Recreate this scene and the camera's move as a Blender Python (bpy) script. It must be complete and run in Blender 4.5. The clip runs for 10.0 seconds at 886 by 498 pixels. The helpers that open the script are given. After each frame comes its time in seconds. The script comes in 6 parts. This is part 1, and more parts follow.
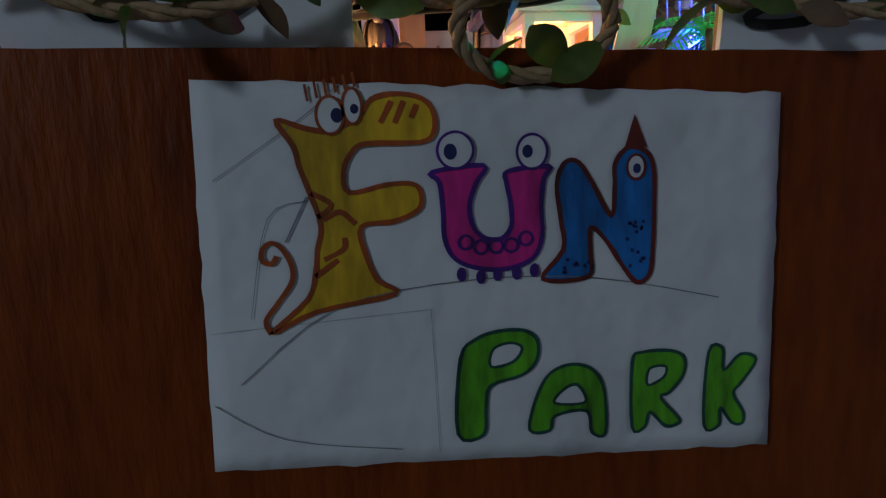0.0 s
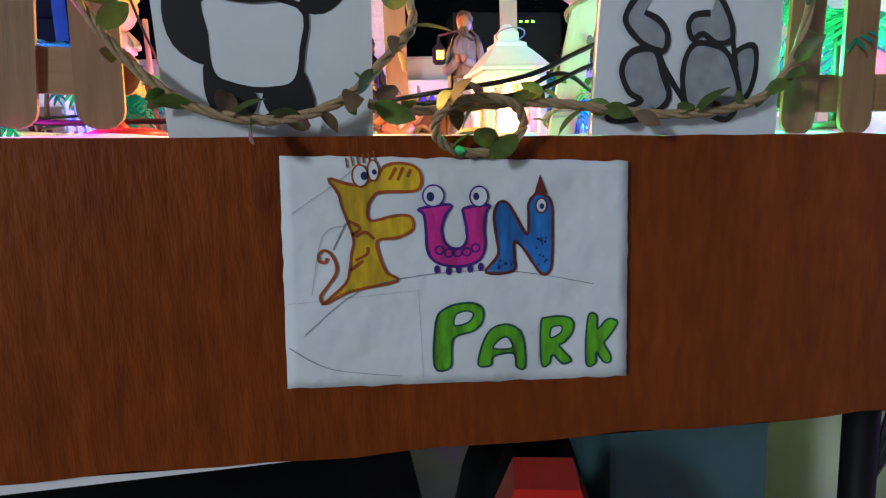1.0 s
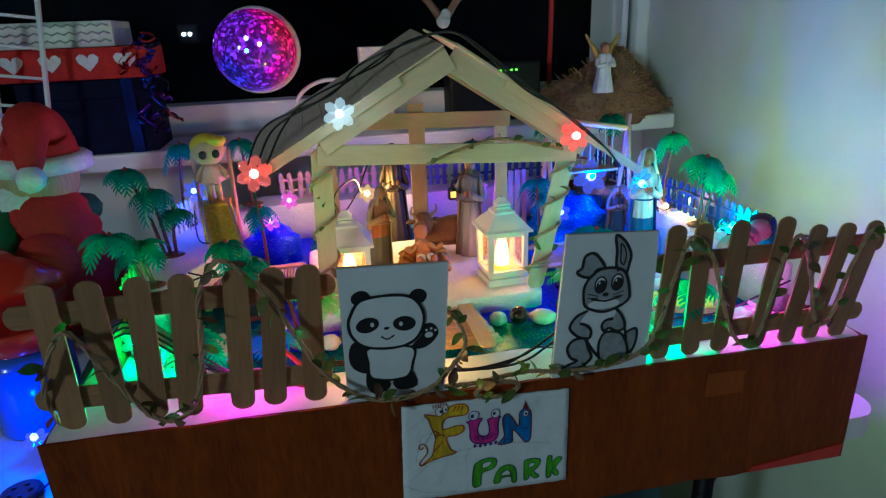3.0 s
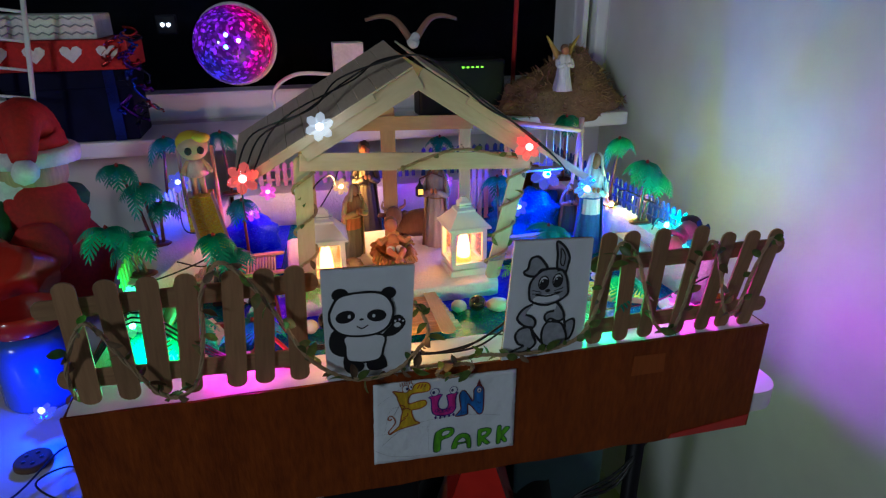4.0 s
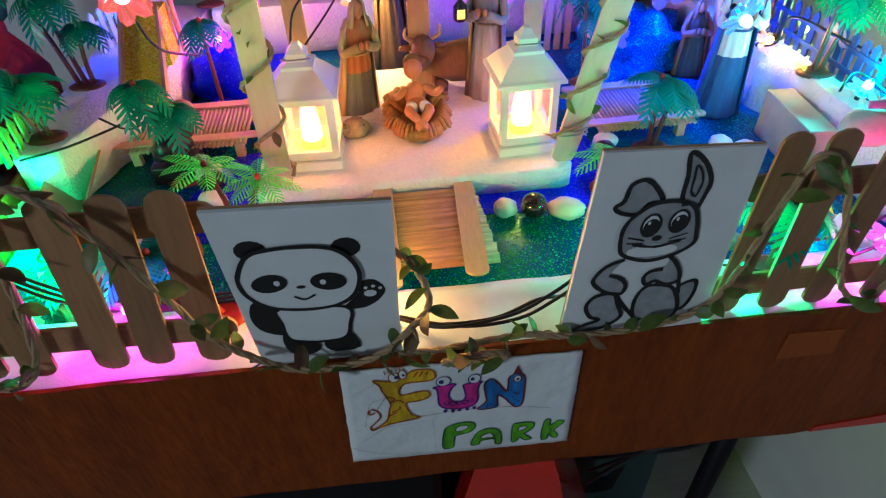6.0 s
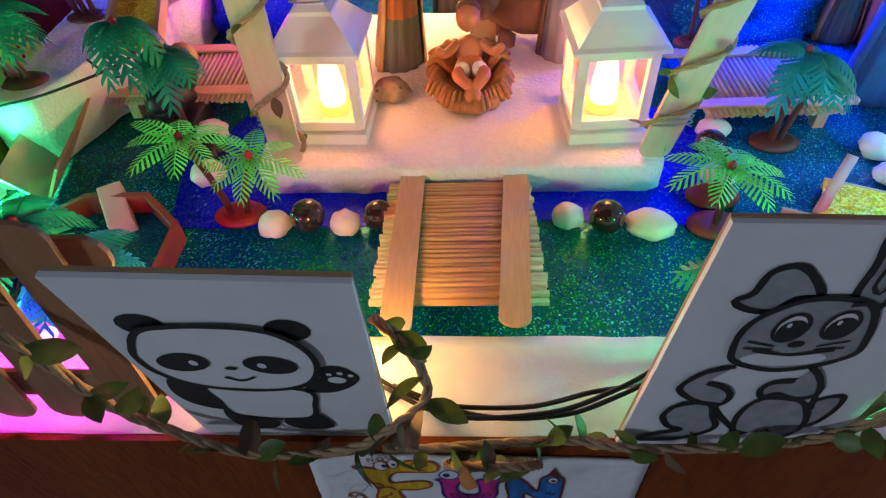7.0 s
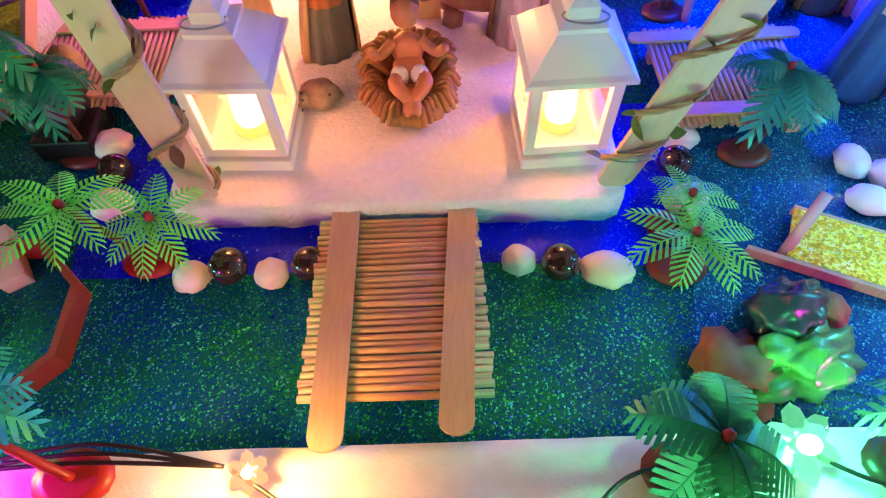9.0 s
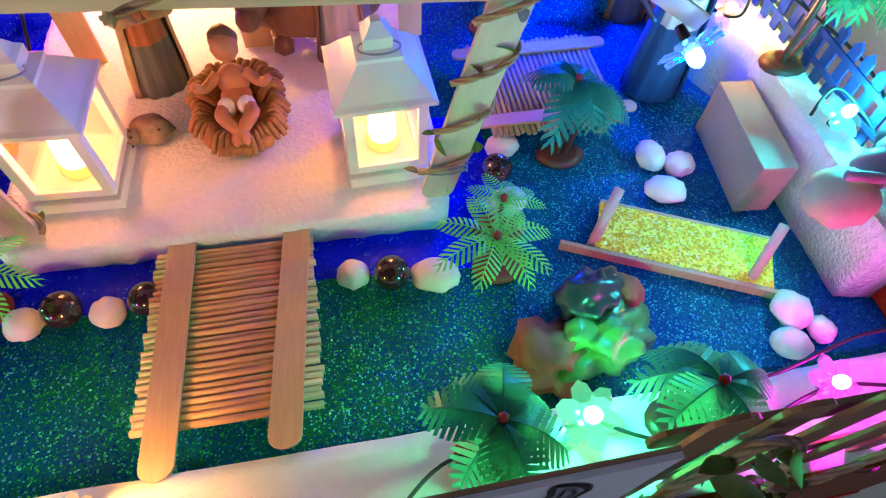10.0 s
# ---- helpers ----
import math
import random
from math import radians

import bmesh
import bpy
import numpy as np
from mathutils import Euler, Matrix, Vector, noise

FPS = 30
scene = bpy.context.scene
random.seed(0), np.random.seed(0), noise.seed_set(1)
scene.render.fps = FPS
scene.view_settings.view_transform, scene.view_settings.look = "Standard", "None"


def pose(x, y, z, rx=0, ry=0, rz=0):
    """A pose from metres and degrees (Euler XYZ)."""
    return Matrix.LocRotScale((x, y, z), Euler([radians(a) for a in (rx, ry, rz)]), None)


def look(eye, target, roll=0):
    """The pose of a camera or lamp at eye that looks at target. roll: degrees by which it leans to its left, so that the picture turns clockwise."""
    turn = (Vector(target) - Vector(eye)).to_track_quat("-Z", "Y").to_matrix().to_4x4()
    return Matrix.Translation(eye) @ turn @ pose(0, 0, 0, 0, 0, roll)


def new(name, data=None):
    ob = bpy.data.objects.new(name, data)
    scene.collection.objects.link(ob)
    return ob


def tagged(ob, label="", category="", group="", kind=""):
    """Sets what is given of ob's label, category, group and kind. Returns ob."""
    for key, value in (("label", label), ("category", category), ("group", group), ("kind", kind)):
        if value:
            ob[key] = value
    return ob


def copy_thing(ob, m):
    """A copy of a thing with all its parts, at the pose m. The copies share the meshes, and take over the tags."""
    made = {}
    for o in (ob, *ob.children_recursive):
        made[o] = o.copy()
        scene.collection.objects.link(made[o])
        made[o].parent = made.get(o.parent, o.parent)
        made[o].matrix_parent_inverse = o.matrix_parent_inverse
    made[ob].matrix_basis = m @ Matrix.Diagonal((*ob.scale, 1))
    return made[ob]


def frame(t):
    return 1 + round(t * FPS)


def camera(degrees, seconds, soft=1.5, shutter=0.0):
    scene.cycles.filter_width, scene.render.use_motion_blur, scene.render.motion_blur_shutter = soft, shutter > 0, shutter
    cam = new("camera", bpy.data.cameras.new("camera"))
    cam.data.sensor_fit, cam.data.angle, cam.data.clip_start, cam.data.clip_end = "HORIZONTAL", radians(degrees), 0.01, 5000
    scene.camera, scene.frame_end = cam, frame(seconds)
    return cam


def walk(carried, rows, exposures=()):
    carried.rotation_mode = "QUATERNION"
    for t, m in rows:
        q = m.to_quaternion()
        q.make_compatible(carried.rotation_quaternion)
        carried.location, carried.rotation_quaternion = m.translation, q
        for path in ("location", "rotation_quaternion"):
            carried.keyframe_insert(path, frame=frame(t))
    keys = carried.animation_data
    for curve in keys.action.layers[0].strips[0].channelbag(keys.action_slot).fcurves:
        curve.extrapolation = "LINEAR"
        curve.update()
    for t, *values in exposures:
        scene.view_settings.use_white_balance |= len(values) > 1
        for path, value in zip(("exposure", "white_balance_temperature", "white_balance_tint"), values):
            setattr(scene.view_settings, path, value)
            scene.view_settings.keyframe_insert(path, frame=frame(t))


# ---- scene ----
cam = camera(72.4, 10.0, 1.25)
PATH = [
    (0, (-0.046, -0.155, 0.858), (0.202, 1.805, 0.547), -2.7),
    (0.5, (-0.048, -0.196, 0.867), (0.25, 1.75, 0.513), -2.2),
    (1, (-0.062, -0.258, 0.875), (0.265, 1.692, 0.574), -2.2),
    (1.5, (-0.082, -0.298, 0.908), (0.351, 1.641, 0.674), -1.6),
    (2, (-0.08, -0.337, 1.011), (0.288, 1.587, 0.605), -1.6),
    (2.5, (-0.104, -0.381, 1.115), (0.257, 1.498, 0.532), -2.4),
    (3.8, (-0.151, -0.502, 1.228), (0.293, 1.294, 0.467), -0.9),
    (4, (-0.144, -0.505, 1.235), (0.323, 1.28, 0.462), -0.5),
    (4.5, (-0.105, -0.433, 1.216), (0.34, 1.317, 0.357), -0.3),
    (5, (-0.068, -0.346, 1.173), (0.254, 1.347, 0.159), -1.3),
    (5.5, (-0.061, -0.283, 1.176), (0.167, 1.333, 0.02), -1.8),
    (5.7, (-0.057, -0.267, 1.177), (0.155, 1.302, -0.045), -1.8),
    (6.8, (-0.007, -0.14, 1.132), (-0.073, 1.276, -0.279), -4.2),
    (7, (-0.011, -0.12, 1.131), (-0.099, 1.265, -0.309), -3.7),
    (7.5, (-0.009, -0.077, 1.126), (-0.092, 1.186, -0.423), -3.0),
    (8, (-0.006, -0.047, 1.14), (-0.075, 1.137, -0.471), -3.6),
    (8.5, (-0.007, -0.032, 1.153), (-0.048, 1.068, -0.517), -3.6),
    (9, (0.006, -0.018, 1.164), (0.021, 1.066, -0.517), -1.7),
    (9.5, (0.033, -0.016, 1.165), (0.135, 1.045, -0.527), 0.4),
    (10, (0.06, -0.03, 1.188), (0.325, 1.03, -0.487), 3.9),
]
walk(cam, [(t, look(eye, target, roll)) for t, eye, target, roll in PATH],
     exposures=[(0.0, -0.95, 6200, 14), (0.4, -0.5, 6300, 16), (0.8, 0.45, 6500, 14), (1.0, 0.75, 6600, 14), (1.6, 0.55, 6300, 6), (2.1, 0.0, 5900, -6), (2.5, -0.3, 5500, -18), (3.8, -0.68, 6300, 10), (4.2, -0.5, 6200, 14),
                (4.7, -0.15, 6200, 14), (5.5, 0.0, 6300, 6), (7.0, -0.25, 6300, 22), (7.5, -0.22, 6500, 32), (9.0, -0.22, 6300, 38), (9.5, -0.2, 6200, 40), (10.0, -0.3, 6100, 32)])

# ---- world and lights ----
world = bpy.data.worlds.new("night_room")
scene.world = world
world.use_nodes = True
world.node_tree.nodes["Background"].inputs[0].default_value = (0.35, 0.45, 0.7, 1)
world.node_tree.nodes["Background"].inputs[1].default_value = 0.004


def lamp(name, kind, m, power, color, size):
    data = bpy.data.lights.new(name, kind)
    data.energy, data.color = power, color
    if kind == "AREA":
        data.shape, data.size = "DISK", size
    else:
        data.shadow_soft_size = size
    ob = new(name, data)
    ob.matrix_world = m
    return ob


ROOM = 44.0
# stand-in for the unseen room light, added up left behind the camera
lamp("room_fill_light", "AREA", look((-2.48, -2.1, 1.85), (0.1, 0.0, 0.9)), ROOM, (0.76, 0.90, 1.0), 0.5)

# ---- materials ----


def mat(name, color, rough=0.6, metal=0.0, vary=0.12, scale=60.0, bump=0.0, bscale=None, spec=0.5, coat=0.0, trans=0.0, glow=0.0, second=None, stretch=(1, 1, 1), rand=0.0, alpha=1.0, bdist=0.001):
    m = bpy.data.materials.new(name)
    m.use_nodes = True
    nt = m.node_tree
    b = nt.nodes["Principled BSDF"]
    b.inputs["Roughness"].default_value, b.inputs["Metallic"].default_value = rough, metal
    b.inputs["Specular IOR Level"].default_value, b.inputs["Coat Weight"].default_value = spec, coat
    b.inputs["Transmission Weight"].default_value, b.inputs["Alpha"].default_value = trans, alpha
    co = nt.nodes.new("ShaderNodeTexCoord")
    mp = nt.nodes.new("ShaderNodeMapping")
    mp.inputs["Scale"].default_value = stretch
    nt.links.new(co.outputs["Object"], mp.inputs["Vector"])
    n1 = nt.nodes.new("ShaderNodeTexNoise")
    n1.inputs["Scale"].default_value, n1.inputs["Detail"].default_value = scale, 5
    nt.links.new(mp.outputs[0], n1.inputs["Vector"])
    n2 = nt.nodes.new("ShaderNodeTexNoise")
    n2.inputs["Scale"].default_value, n2.inputs["Detail"].default_value = scale * 0.13, 3
    nt.links.new(mp.outputs[0], n2.inputs["Vector"])
    add = nt.nodes.new("ShaderNodeMath")
    add.operation = "ADD"
    nt.links.new(n1.outputs["Fac"], add.inputs[0])
    nt.links.new(n2.outputs["Fac"], add.inputs[1])
    mr = nt.nodes.new("ShaderNodeMapRange")
    mr.inputs["From Min"].default_value, mr.inputs["From Max"].default_value = 0.6, 1.4
    nt.links.new(add.outputs[0], mr.inputs["Value"])
    mix = nt.nodes.new("ShaderNodeMix")
    mix.data_type = "RGBA"
    dark = second or tuple(c * (1 - 2 * vary) for c in color)
    light = color if second else tuple(min(0.95, c * (1 + vary)) for c in color)
    mix.inputs["A"].default_value, mix.inputs["B"].default_value = (*dark, 1), (*light, 1)
    nt.links.new(mr.outputs[0], mix.inputs["Factor"])
    out = mix.outputs["Result"]
    if rand:
        oi = nt.nodes.new("ShaderNodeObjectInfo")
        hs = nt.nodes.new("ShaderNodeHueSaturation")
        rr = nt.nodes.new("ShaderNodeMapRange")
        rr.inputs["To Min"].default_value, rr.inputs["To Max"].default_value = 1 - rand, 1 + rand
        nt.links.new(oi.outputs["Random"], rr.inputs["Value"])
        nt.links.new(rr.outputs[0], hs.inputs["Value"])
        nt.links.new(out, hs.inputs["Color"])
        out = hs.outputs[0]
    nt.links.new(out, b.inputs["Base Color"])
    if glow:
        b.inputs["Emission Color"].default_value = (*color, 1)
        b.inputs["Emission Strength"].default_value = glow
    if bump:
        bp = nt.nodes.new("ShaderNodeBump")
        bp.inputs["Strength"].default_value, bp.inputs["Distance"].default_value = bump, bdist
        n3 = n1
        if bscale:
            n3 = nt.nodes.new("ShaderNodeTexNoise")
            n3.inputs["Scale"].default_value, n3.inputs["Detail"].default_value = bscale, 4
            nt.links.new(mp.outputs[0], n3.inputs["Vector"])
        nt.links.new(n3.outputs["Fac"], bp.inputs["Height"])
        nt.links.new(bp.outputs[0], b.inputs["Normal"])
    return m


def glitter(name, color, second, metal, flake=900.0, tilt=0.9, rough=0.3, vary=0.5, dense=0.34, tips=None):
    """Glitter paper: tiny mirror flakes, each with its own tilt and tint."""
    m = mat(name, color, rough, metal, scale=30.0, second=second, spec=0.10)
    nt = m.node_tree
    b = nt.nodes["Principled BSDF"]
    co = nt.nodes.new("ShaderNodeTexCoord")
    v = nt.nodes.new("ShaderNodeTexVoronoi")
    v.inputs["Scale"].default_value = flake
    nt.links.new(co.outputs["Object"], v.inputs["Vector"])
    sub = nt.nodes.new("ShaderNodeVectorMath")
    sub.operation = "SUBTRACT"
    sub.inputs[1].default_value = (0.5, 0.5, 0.5)
    nt.links.new(v.outputs["Color"], sub.inputs[0])
    mul = nt.nodes.new("ShaderNodeVectorMath")
    mul.operation = "SCALE"
    pick = nt.nodes.new("ShaderNodeSeparateColor")
    nt.links.new(v.outputs["Color"], pick.inputs[0])
    gt = nt.nodes.new("ShaderNodeMath")
    gt.operation = "GREATER_THAN"
    gt.inputs[1].default_value = 1.0 - dense
    nt.links.new(pick.outputs[1], gt.inputs[0])
    amount = nt.nodes.new("ShaderNodeMath")
    amount.operation = "MULTIPLY"
    amount.inputs[1].default_value = tilt
    nt.links.new(gt.outputs[0], amount.inputs[0])
    nt.links.new(amount.outputs[0], mul.inputs["Scale"])
    nt.links.new(sub.outputs[0], mul.inputs[0])
    geo = nt.nodes.new("ShaderNodeNewGeometry")
    add = nt.nodes.new("ShaderNodeVectorMath")
    nt.links.new(geo.outputs["Normal"], add.inputs[0])
    nt.links.new(mul.outputs[0], add.inputs[1])
    nor = nt.nodes.new("ShaderNodeVectorMath")
    nor.operation = "NORMALIZE"
    nt.links.new(add.outputs[0], nor.inputs[0])
    nt.links.new(nor.outputs[0], b.inputs["Normal"])
    old = b.inputs["Base Color"].links[0].from_socket
    mix = nt.nodes.new("ShaderNodeMix")
    mix.data_type, mix.blend_type = "RGBA", "MIX"
    sep = nt.nodes.new("ShaderNodeSeparateColor")
    nt.links.new(v.outputs["Color"], sep.inputs[0])
    ramp = nt.nodes.new("ShaderNodeValToRGB")
    ramp.color_ramp.interpolation = "CONSTANT"
    bright = tips or (tuple(min(1.0, 3.5 * c + 0.05) for c in second), (0.25, 0.75, 0.85))
    cols = ((0.0, second), (0.35, color), (0.62, tuple(min(1.0, c * 2.5) for c in color)), (0.84, bright[0]), (0.95, bright[1]))
    for k, (at, c) in enumerate(cols):
        el = ramp.color_ramp.elements[k] if k < 2 else ramp.color_ramp.elements.new(at)
        el.position, el.color = at, (*c, 1)
    nt.links.new(sep.outputs[0], ramp.inputs[0])
    fac = nt.nodes.new("ShaderNodeMath")
    fac.operation = "MULTIPLY"
    fac.inputs[1].default_value = vary
    nt.links.new(gt.outputs[0], fac.inputs[0])
    nt.links.new(fac.outputs[0], mix.inputs["Factor"])
    nt.links.new(old, mix.inputs["A"])
    nt.links.new(ramp.outputs[0], mix.inputs["B"])
    nt.links.new(mix.outputs["Result"], b.inputs["Base Color"])
    return m


def glow(name, color, strength):
    m = bpy.data.materials.new(name)
    m.use_nodes = True
    b = m.node_tree.nodes["Principled BSDF"]
    b.inputs["Base Color"].default_value = (*color, 1)
    b.inputs["Emission Color"].default_value = (*color, 1)
    b.inputs["Emission Strength"].default_value = strength
    return m


M_WALL = mat("wall_paint", (0.62, 0.62, 0.61), 0.7, scale=14, vary=0.05, bump=0.25, bscale=220)
# darkness of the room put into the colour, keeps bounced light low
M_UNLIT = mat("unlit_room_tone", (0.09, 0.085, 0.08), 0.8, scale=12, vary=0.06)
M_CEIL = mat("ceiling_paint", (0.8, 0.8, 0.79), 0.8, scale=10, vary=0.03)
M_FLOOR = mat("floor_laminate", (0.30, 0.30, 0.28), 0.45, scale=12, vary=0.12, stretch=(1, 6, 1))
M_FRAME = mat("window_plastic", (0.80, 0.80, 0.78), 0.35, scale=20, vary=0.04)
M_NIGHT = mat("night_outside", (0.002, 0.0025, 0.004), 1.0, scale=2, spec=0.0)
M_TABLE = mat("white_table_laminate", (0.74, 0.72, 0.74), 0.35, scale=25, vary=0.04)
M_BOARD = mat("brown_contact_paper", (0.245, 0.050, 0.006), 0.5, spec=0.12, second=(0.105, 0.018, 0.003), scale=230, stretch=(1, 1, 0.22), bump=0.7, bscale=420, bdist=0.001)
M_BOARDP = mat("brown_paper_patch", (0.29, 0.068, 0.012), 0.5, spec=0.12, scale=90, stretch=(3, 3, 0.4), bump=0.2)
M_CARDBOARD = mat("cardboard", (0.36, 0.22, 0.12), 0.85, scale=70, vary=0.15, bump=0.3)
M_REDTAPE = mat("red_tape", (0.55, 0.02, 0.01), 0.35, scale=60)
M_SNOW = mat("foam_snow", (0.80, 0.79, 0.80), 0.75, scale=240, vary=0.05, bump=0.9, bscale=330, bdist=0.0025)
M_FOAM = mat("white_foam", (0.76, 0.74, 0.75), 0.7, scale=120, vary=0.05, bump=0.35, bscale=600)
M_LAWN = glitter("green_glitter_paper", (0.000, 0.19, 0.034), (0.000, 0.040, 0.40), 0.3, 1050, 1.1, 0.22, 0.97, 0.32, ((0.02, 0.75, 0.45), (0.10, 0.35, 1.0)))
M_WATER = glitter("blue_glitter_paper", (0.004, 0.016, 0.92), (0.003, 0.010, 0.70), 0.1, 800, 0.8, 0.3, 0.35)
M_TEAL = glitter("teal_glitter_paper", (0.001, 0.15, 0.21), (0.001, 0.05, 0.28), 0.3, 1050, 1.1, 0.22, 0.97, 0.34, ((0.02, 0.65, 0.75), (0.10, 0.40, 1.0)))
M_GOLD = glitter("gold_glitter_card", (1.0, 0.74, 0.05), (0.80, 0.50, 0.02), 0.12, 700, 1.0, 0.3, 0.85, 0.9, ((0.95, 0.80, 0.20), (1.0, 0.92, 0.45)))
M_STICK = mat("craft_stick_wood", (0.60, 0.40, 0.24), 0.6, second=(0.46, 0.28, 0.15), scale=130, stretch=(6, 6, 0.5), bump=0.2, rand=0.12)
M_PICKET = mat("fence_stick_wood", (0.34, 0.18, 0.08), 0.62, second=(0.20, 0.095, 0.04), scale=60, stretch=(6, 6, 0.5), bump=0.25, rand=0.15)
M_SKEWER = mat("bamboo_skewer", (0.74, 0.42, 0.22), 0.5, second=(0.50, 0.25, 0.12), scale=120, stretch=(0.4, 6, 6), rand=0.13)
M_DECK = mat("greyish_tan_skewer", (0.46, 0.37, 0.24), 0.6, second=(0.30, 0.22, 0.13), scale=120, stretch=(6, 0.4, 6), rand=0.16)
M_PALE = mat("pale_house_wood", (0.60, 0.48, 0.36), 0.6, second=(0.48, 0.36, 0.25), scale=90, stretch=(3, 3, 0.5), bump=0.2)
M_WOOD = mat("house_wood", (0.55, 0.34, 0.18), 0.6, second=(0.42, 0.24, 0.12), scale=90, stretch=(3, 3, 0.5), bump=0.2)
M_PAPER = mat("white_paper", (0.68, 0.71, 0.74), 0.75, scale=22, vary=0.11, bump=0.9, bscale=17, bdist=0.010)
M_CARD = mat("white_card", (0.68, 0.71, 0.74), 0.7, scale=50, vary=0.05, bump=0.15, bscale=300)
M_BLACK = mat("black_marker", (0.008, 0.008, 0.010), 0.5, scale=80)
M_GREY = mat("grey_pencil", (0.30, 0.32, 0.35), 0.8, scale=140, vary=0.2)
M_INK = {n: mat("marker_" + n, c, 0.55, scale=260, vary=0.42, stretch=(1, 1, 0.25)) for n, c in dict(
    yellow=(0.78, 0.42, 0.01), orange=(0.36, 0.07, 0.01), pink=(0.75, 0.02, 0.28), purple=(0.06, 0.01, 0.22), blue=(0.01, 0.18, 0.58),
    maroon=(0.16, 0.015, 0.01), green=(0.12, 0.50, 0.01), darkgreen=(0.01, 0.09, 0.07), pencil_and_fold=(0.24, 0.26, 0.28), navy=(0.01, 0.02, 0.12)).items()}
M_LANT = mat("lantern_white_plastic", (0.80, 0.75, 0.72), 0.35, scale=40, vary=0.03, coat=0.2)
M_GLASS = mat("window_glass", (1.0, 1.0, 1.0), 0.02, trans=1.0, vary=0.0)
M_GLASS.node_tree.nodes["Principled BSDF"].inputs["IOR"].default_value = 1.08
M_FLAME = glow("candle_glow", (1.0, 0.64, 0.24), 7.0)
M_WAX = glow("lit_candle_wax", (1.0, 0.44, 0.08), 1.8)
M_RING = mat("wire_handle", (0.42, 0.40, 0.42), 0.3, metal=0.9)
M_CABLE = mat("black_cable", (0.006, 0.006, 0.007), 0.4)
M_ROPE = mat("jute_rope", (0.42, 0.29, 0.16), 0.85, second=(0.24, 0.15, 0.08), scale=300, bump=0.8, bscale=500)
M_LEAF = mat("vine_leaf", (0.13, 0.19, 0.03), 0.5, second=(0.04, 0.075, 0.012), scale=150, rand=0.25)
M_PALM = mat("dark_palm_plastic", (0.004, 0.36, 0.19), 0.3, second=(0.002, 0.20, 0.13), scale=120)
M_FERN = mat("light_palm_plastic", (0.22, 0.90, 0.13), 0.4, second=(0.10, 0.80, 0.16), scale=120)


def let_through(m, amount):
    """Thin coloured plastic: part of the light goes through."""
    nt = m.node_tree
    b, o = nt.nodes["Principled BSDF"], nt.nodes["Material Output"]
    tr = nt.nodes.new("ShaderNodeBsdfTranslucent")
    nt.links.new(b.inputs["Base Color"].links[0].from_socket, tr.inputs["Color"])
    mx = nt.nodes.new("ShaderNodeMixShader")
    mx.inputs[0].default_value = amount
    nt.links.new(b.outputs[0], mx.inputs[1])
    nt.links.new(tr.outputs[0], mx.inputs[2])
    nt.links.new(mx.outputs[0], o.inputs["Surface"])


def cloudy(name, color, amount):
    """A clear pane with a milky haze that catches light from both sides."""
    m = mat(name, color, 0.3, scale=90, vary=0.04)
    let_through(m, 0.75)
    nt = m.node_tree
    o = nt.nodes["Material Output"]
    haze = o.inputs["Surface"].links[0].from_socket
    clear = nt.nodes.new("ShaderNodeBsdfTransparent")
    mx = nt.nodes.new("ShaderNodeMixShader")
    mx.inputs[0].default_value = amount
    nt.links.new(clear.outputs[0], mx.inputs[1])
    nt.links.new(haze, mx.inputs[2])
    nt.links.new(mx.outputs[0], o.inputs["Surface"])
    return m


M_FROST = cloudy("cloudy_lantern_pane", (0.90, 0.50, 0.14), 0.11)
let_through(M_PALM, 0.5)
let_through(M_FERN, 0.45)
let_through(M_LEAF, 0.25)
M_TRUNK = mat("brown_palm_plastic", (0.13, 0.03, 0.02), 0.4, second=(0.08, 0.018, 0.012), scale=100)
M_REDP = mat("red_palm_foot", (0.32, 0.02, 0.015), 0.4, scale=80)
M_STONE = mat("white_pebble", (0.76, 0.70, 0.66), 0.4, scale=60, vary=0.08, bump=0.1)
M_MARBLE = mat("dark_glass_marble", (0.03, 0.012, 0.012), 0.08, scale=50, coat=1.0)
M_BLUEF = mat("blue_fence_plastic", (0.006, 0.035, 0.16), 0.4, scale=60)
M_VIOLF = mat("violet_fence_plastic", (0.05, 0.05, 0.45), 0.4, scale=60)
M_PINKF = mat("pink_fence_plastic", (0.62, 0.30, 0.50), 0.4, scale=60)
# cyan light on the left fence, put into its colour
M_CYANLITF = mat("cyan_lit_fence_plastic", (0.45, 0.75, 0.78), 0.4, scale=60)
M_SKIN = mat("resin_skin", (0.50, 0.19, 0.08), 0.45, scale=80, vary=0.08)
M_STRAW = mat("resin_straw", (0.45, 0.21, 0.06), 0.55, second=(0.26, 0.11, 0.03), scale=150, bump=0.8, bscale=260, stretch=(3, 3, 0.6))
M_CLOTH = {n: mat("robe_" + n, c, 0.55, scale=70, vary=0.2, bump=0.5, bscale=120, stretch=(3, 3, 0.5)) for n, c in dict(
    brown=(0.20, 0.10, 0.05), grey=(0.28, 0.24, 0.24), rust=(0.36, 0.11, 0.04), dark=(0.05, 0.035, 0.03), blue=(0.01, 0.09, 0.26), white=(0.75, 0.72, 0.68),
    teal=(0.02, 0.20, 0.20), tan=(0.45, 0.30, 0.16), pink=(0.70, 0.35, 0.40), gold=(0.55, 0.34, 0.06), violet=(0.16, 0.07, 0.16), slate=(0.10, 0.11, 0.10)).items()}
M_HAIR = mat("yellow_doll_hair", (0.75, 0.48, 0.04), 0.5, scale=60)
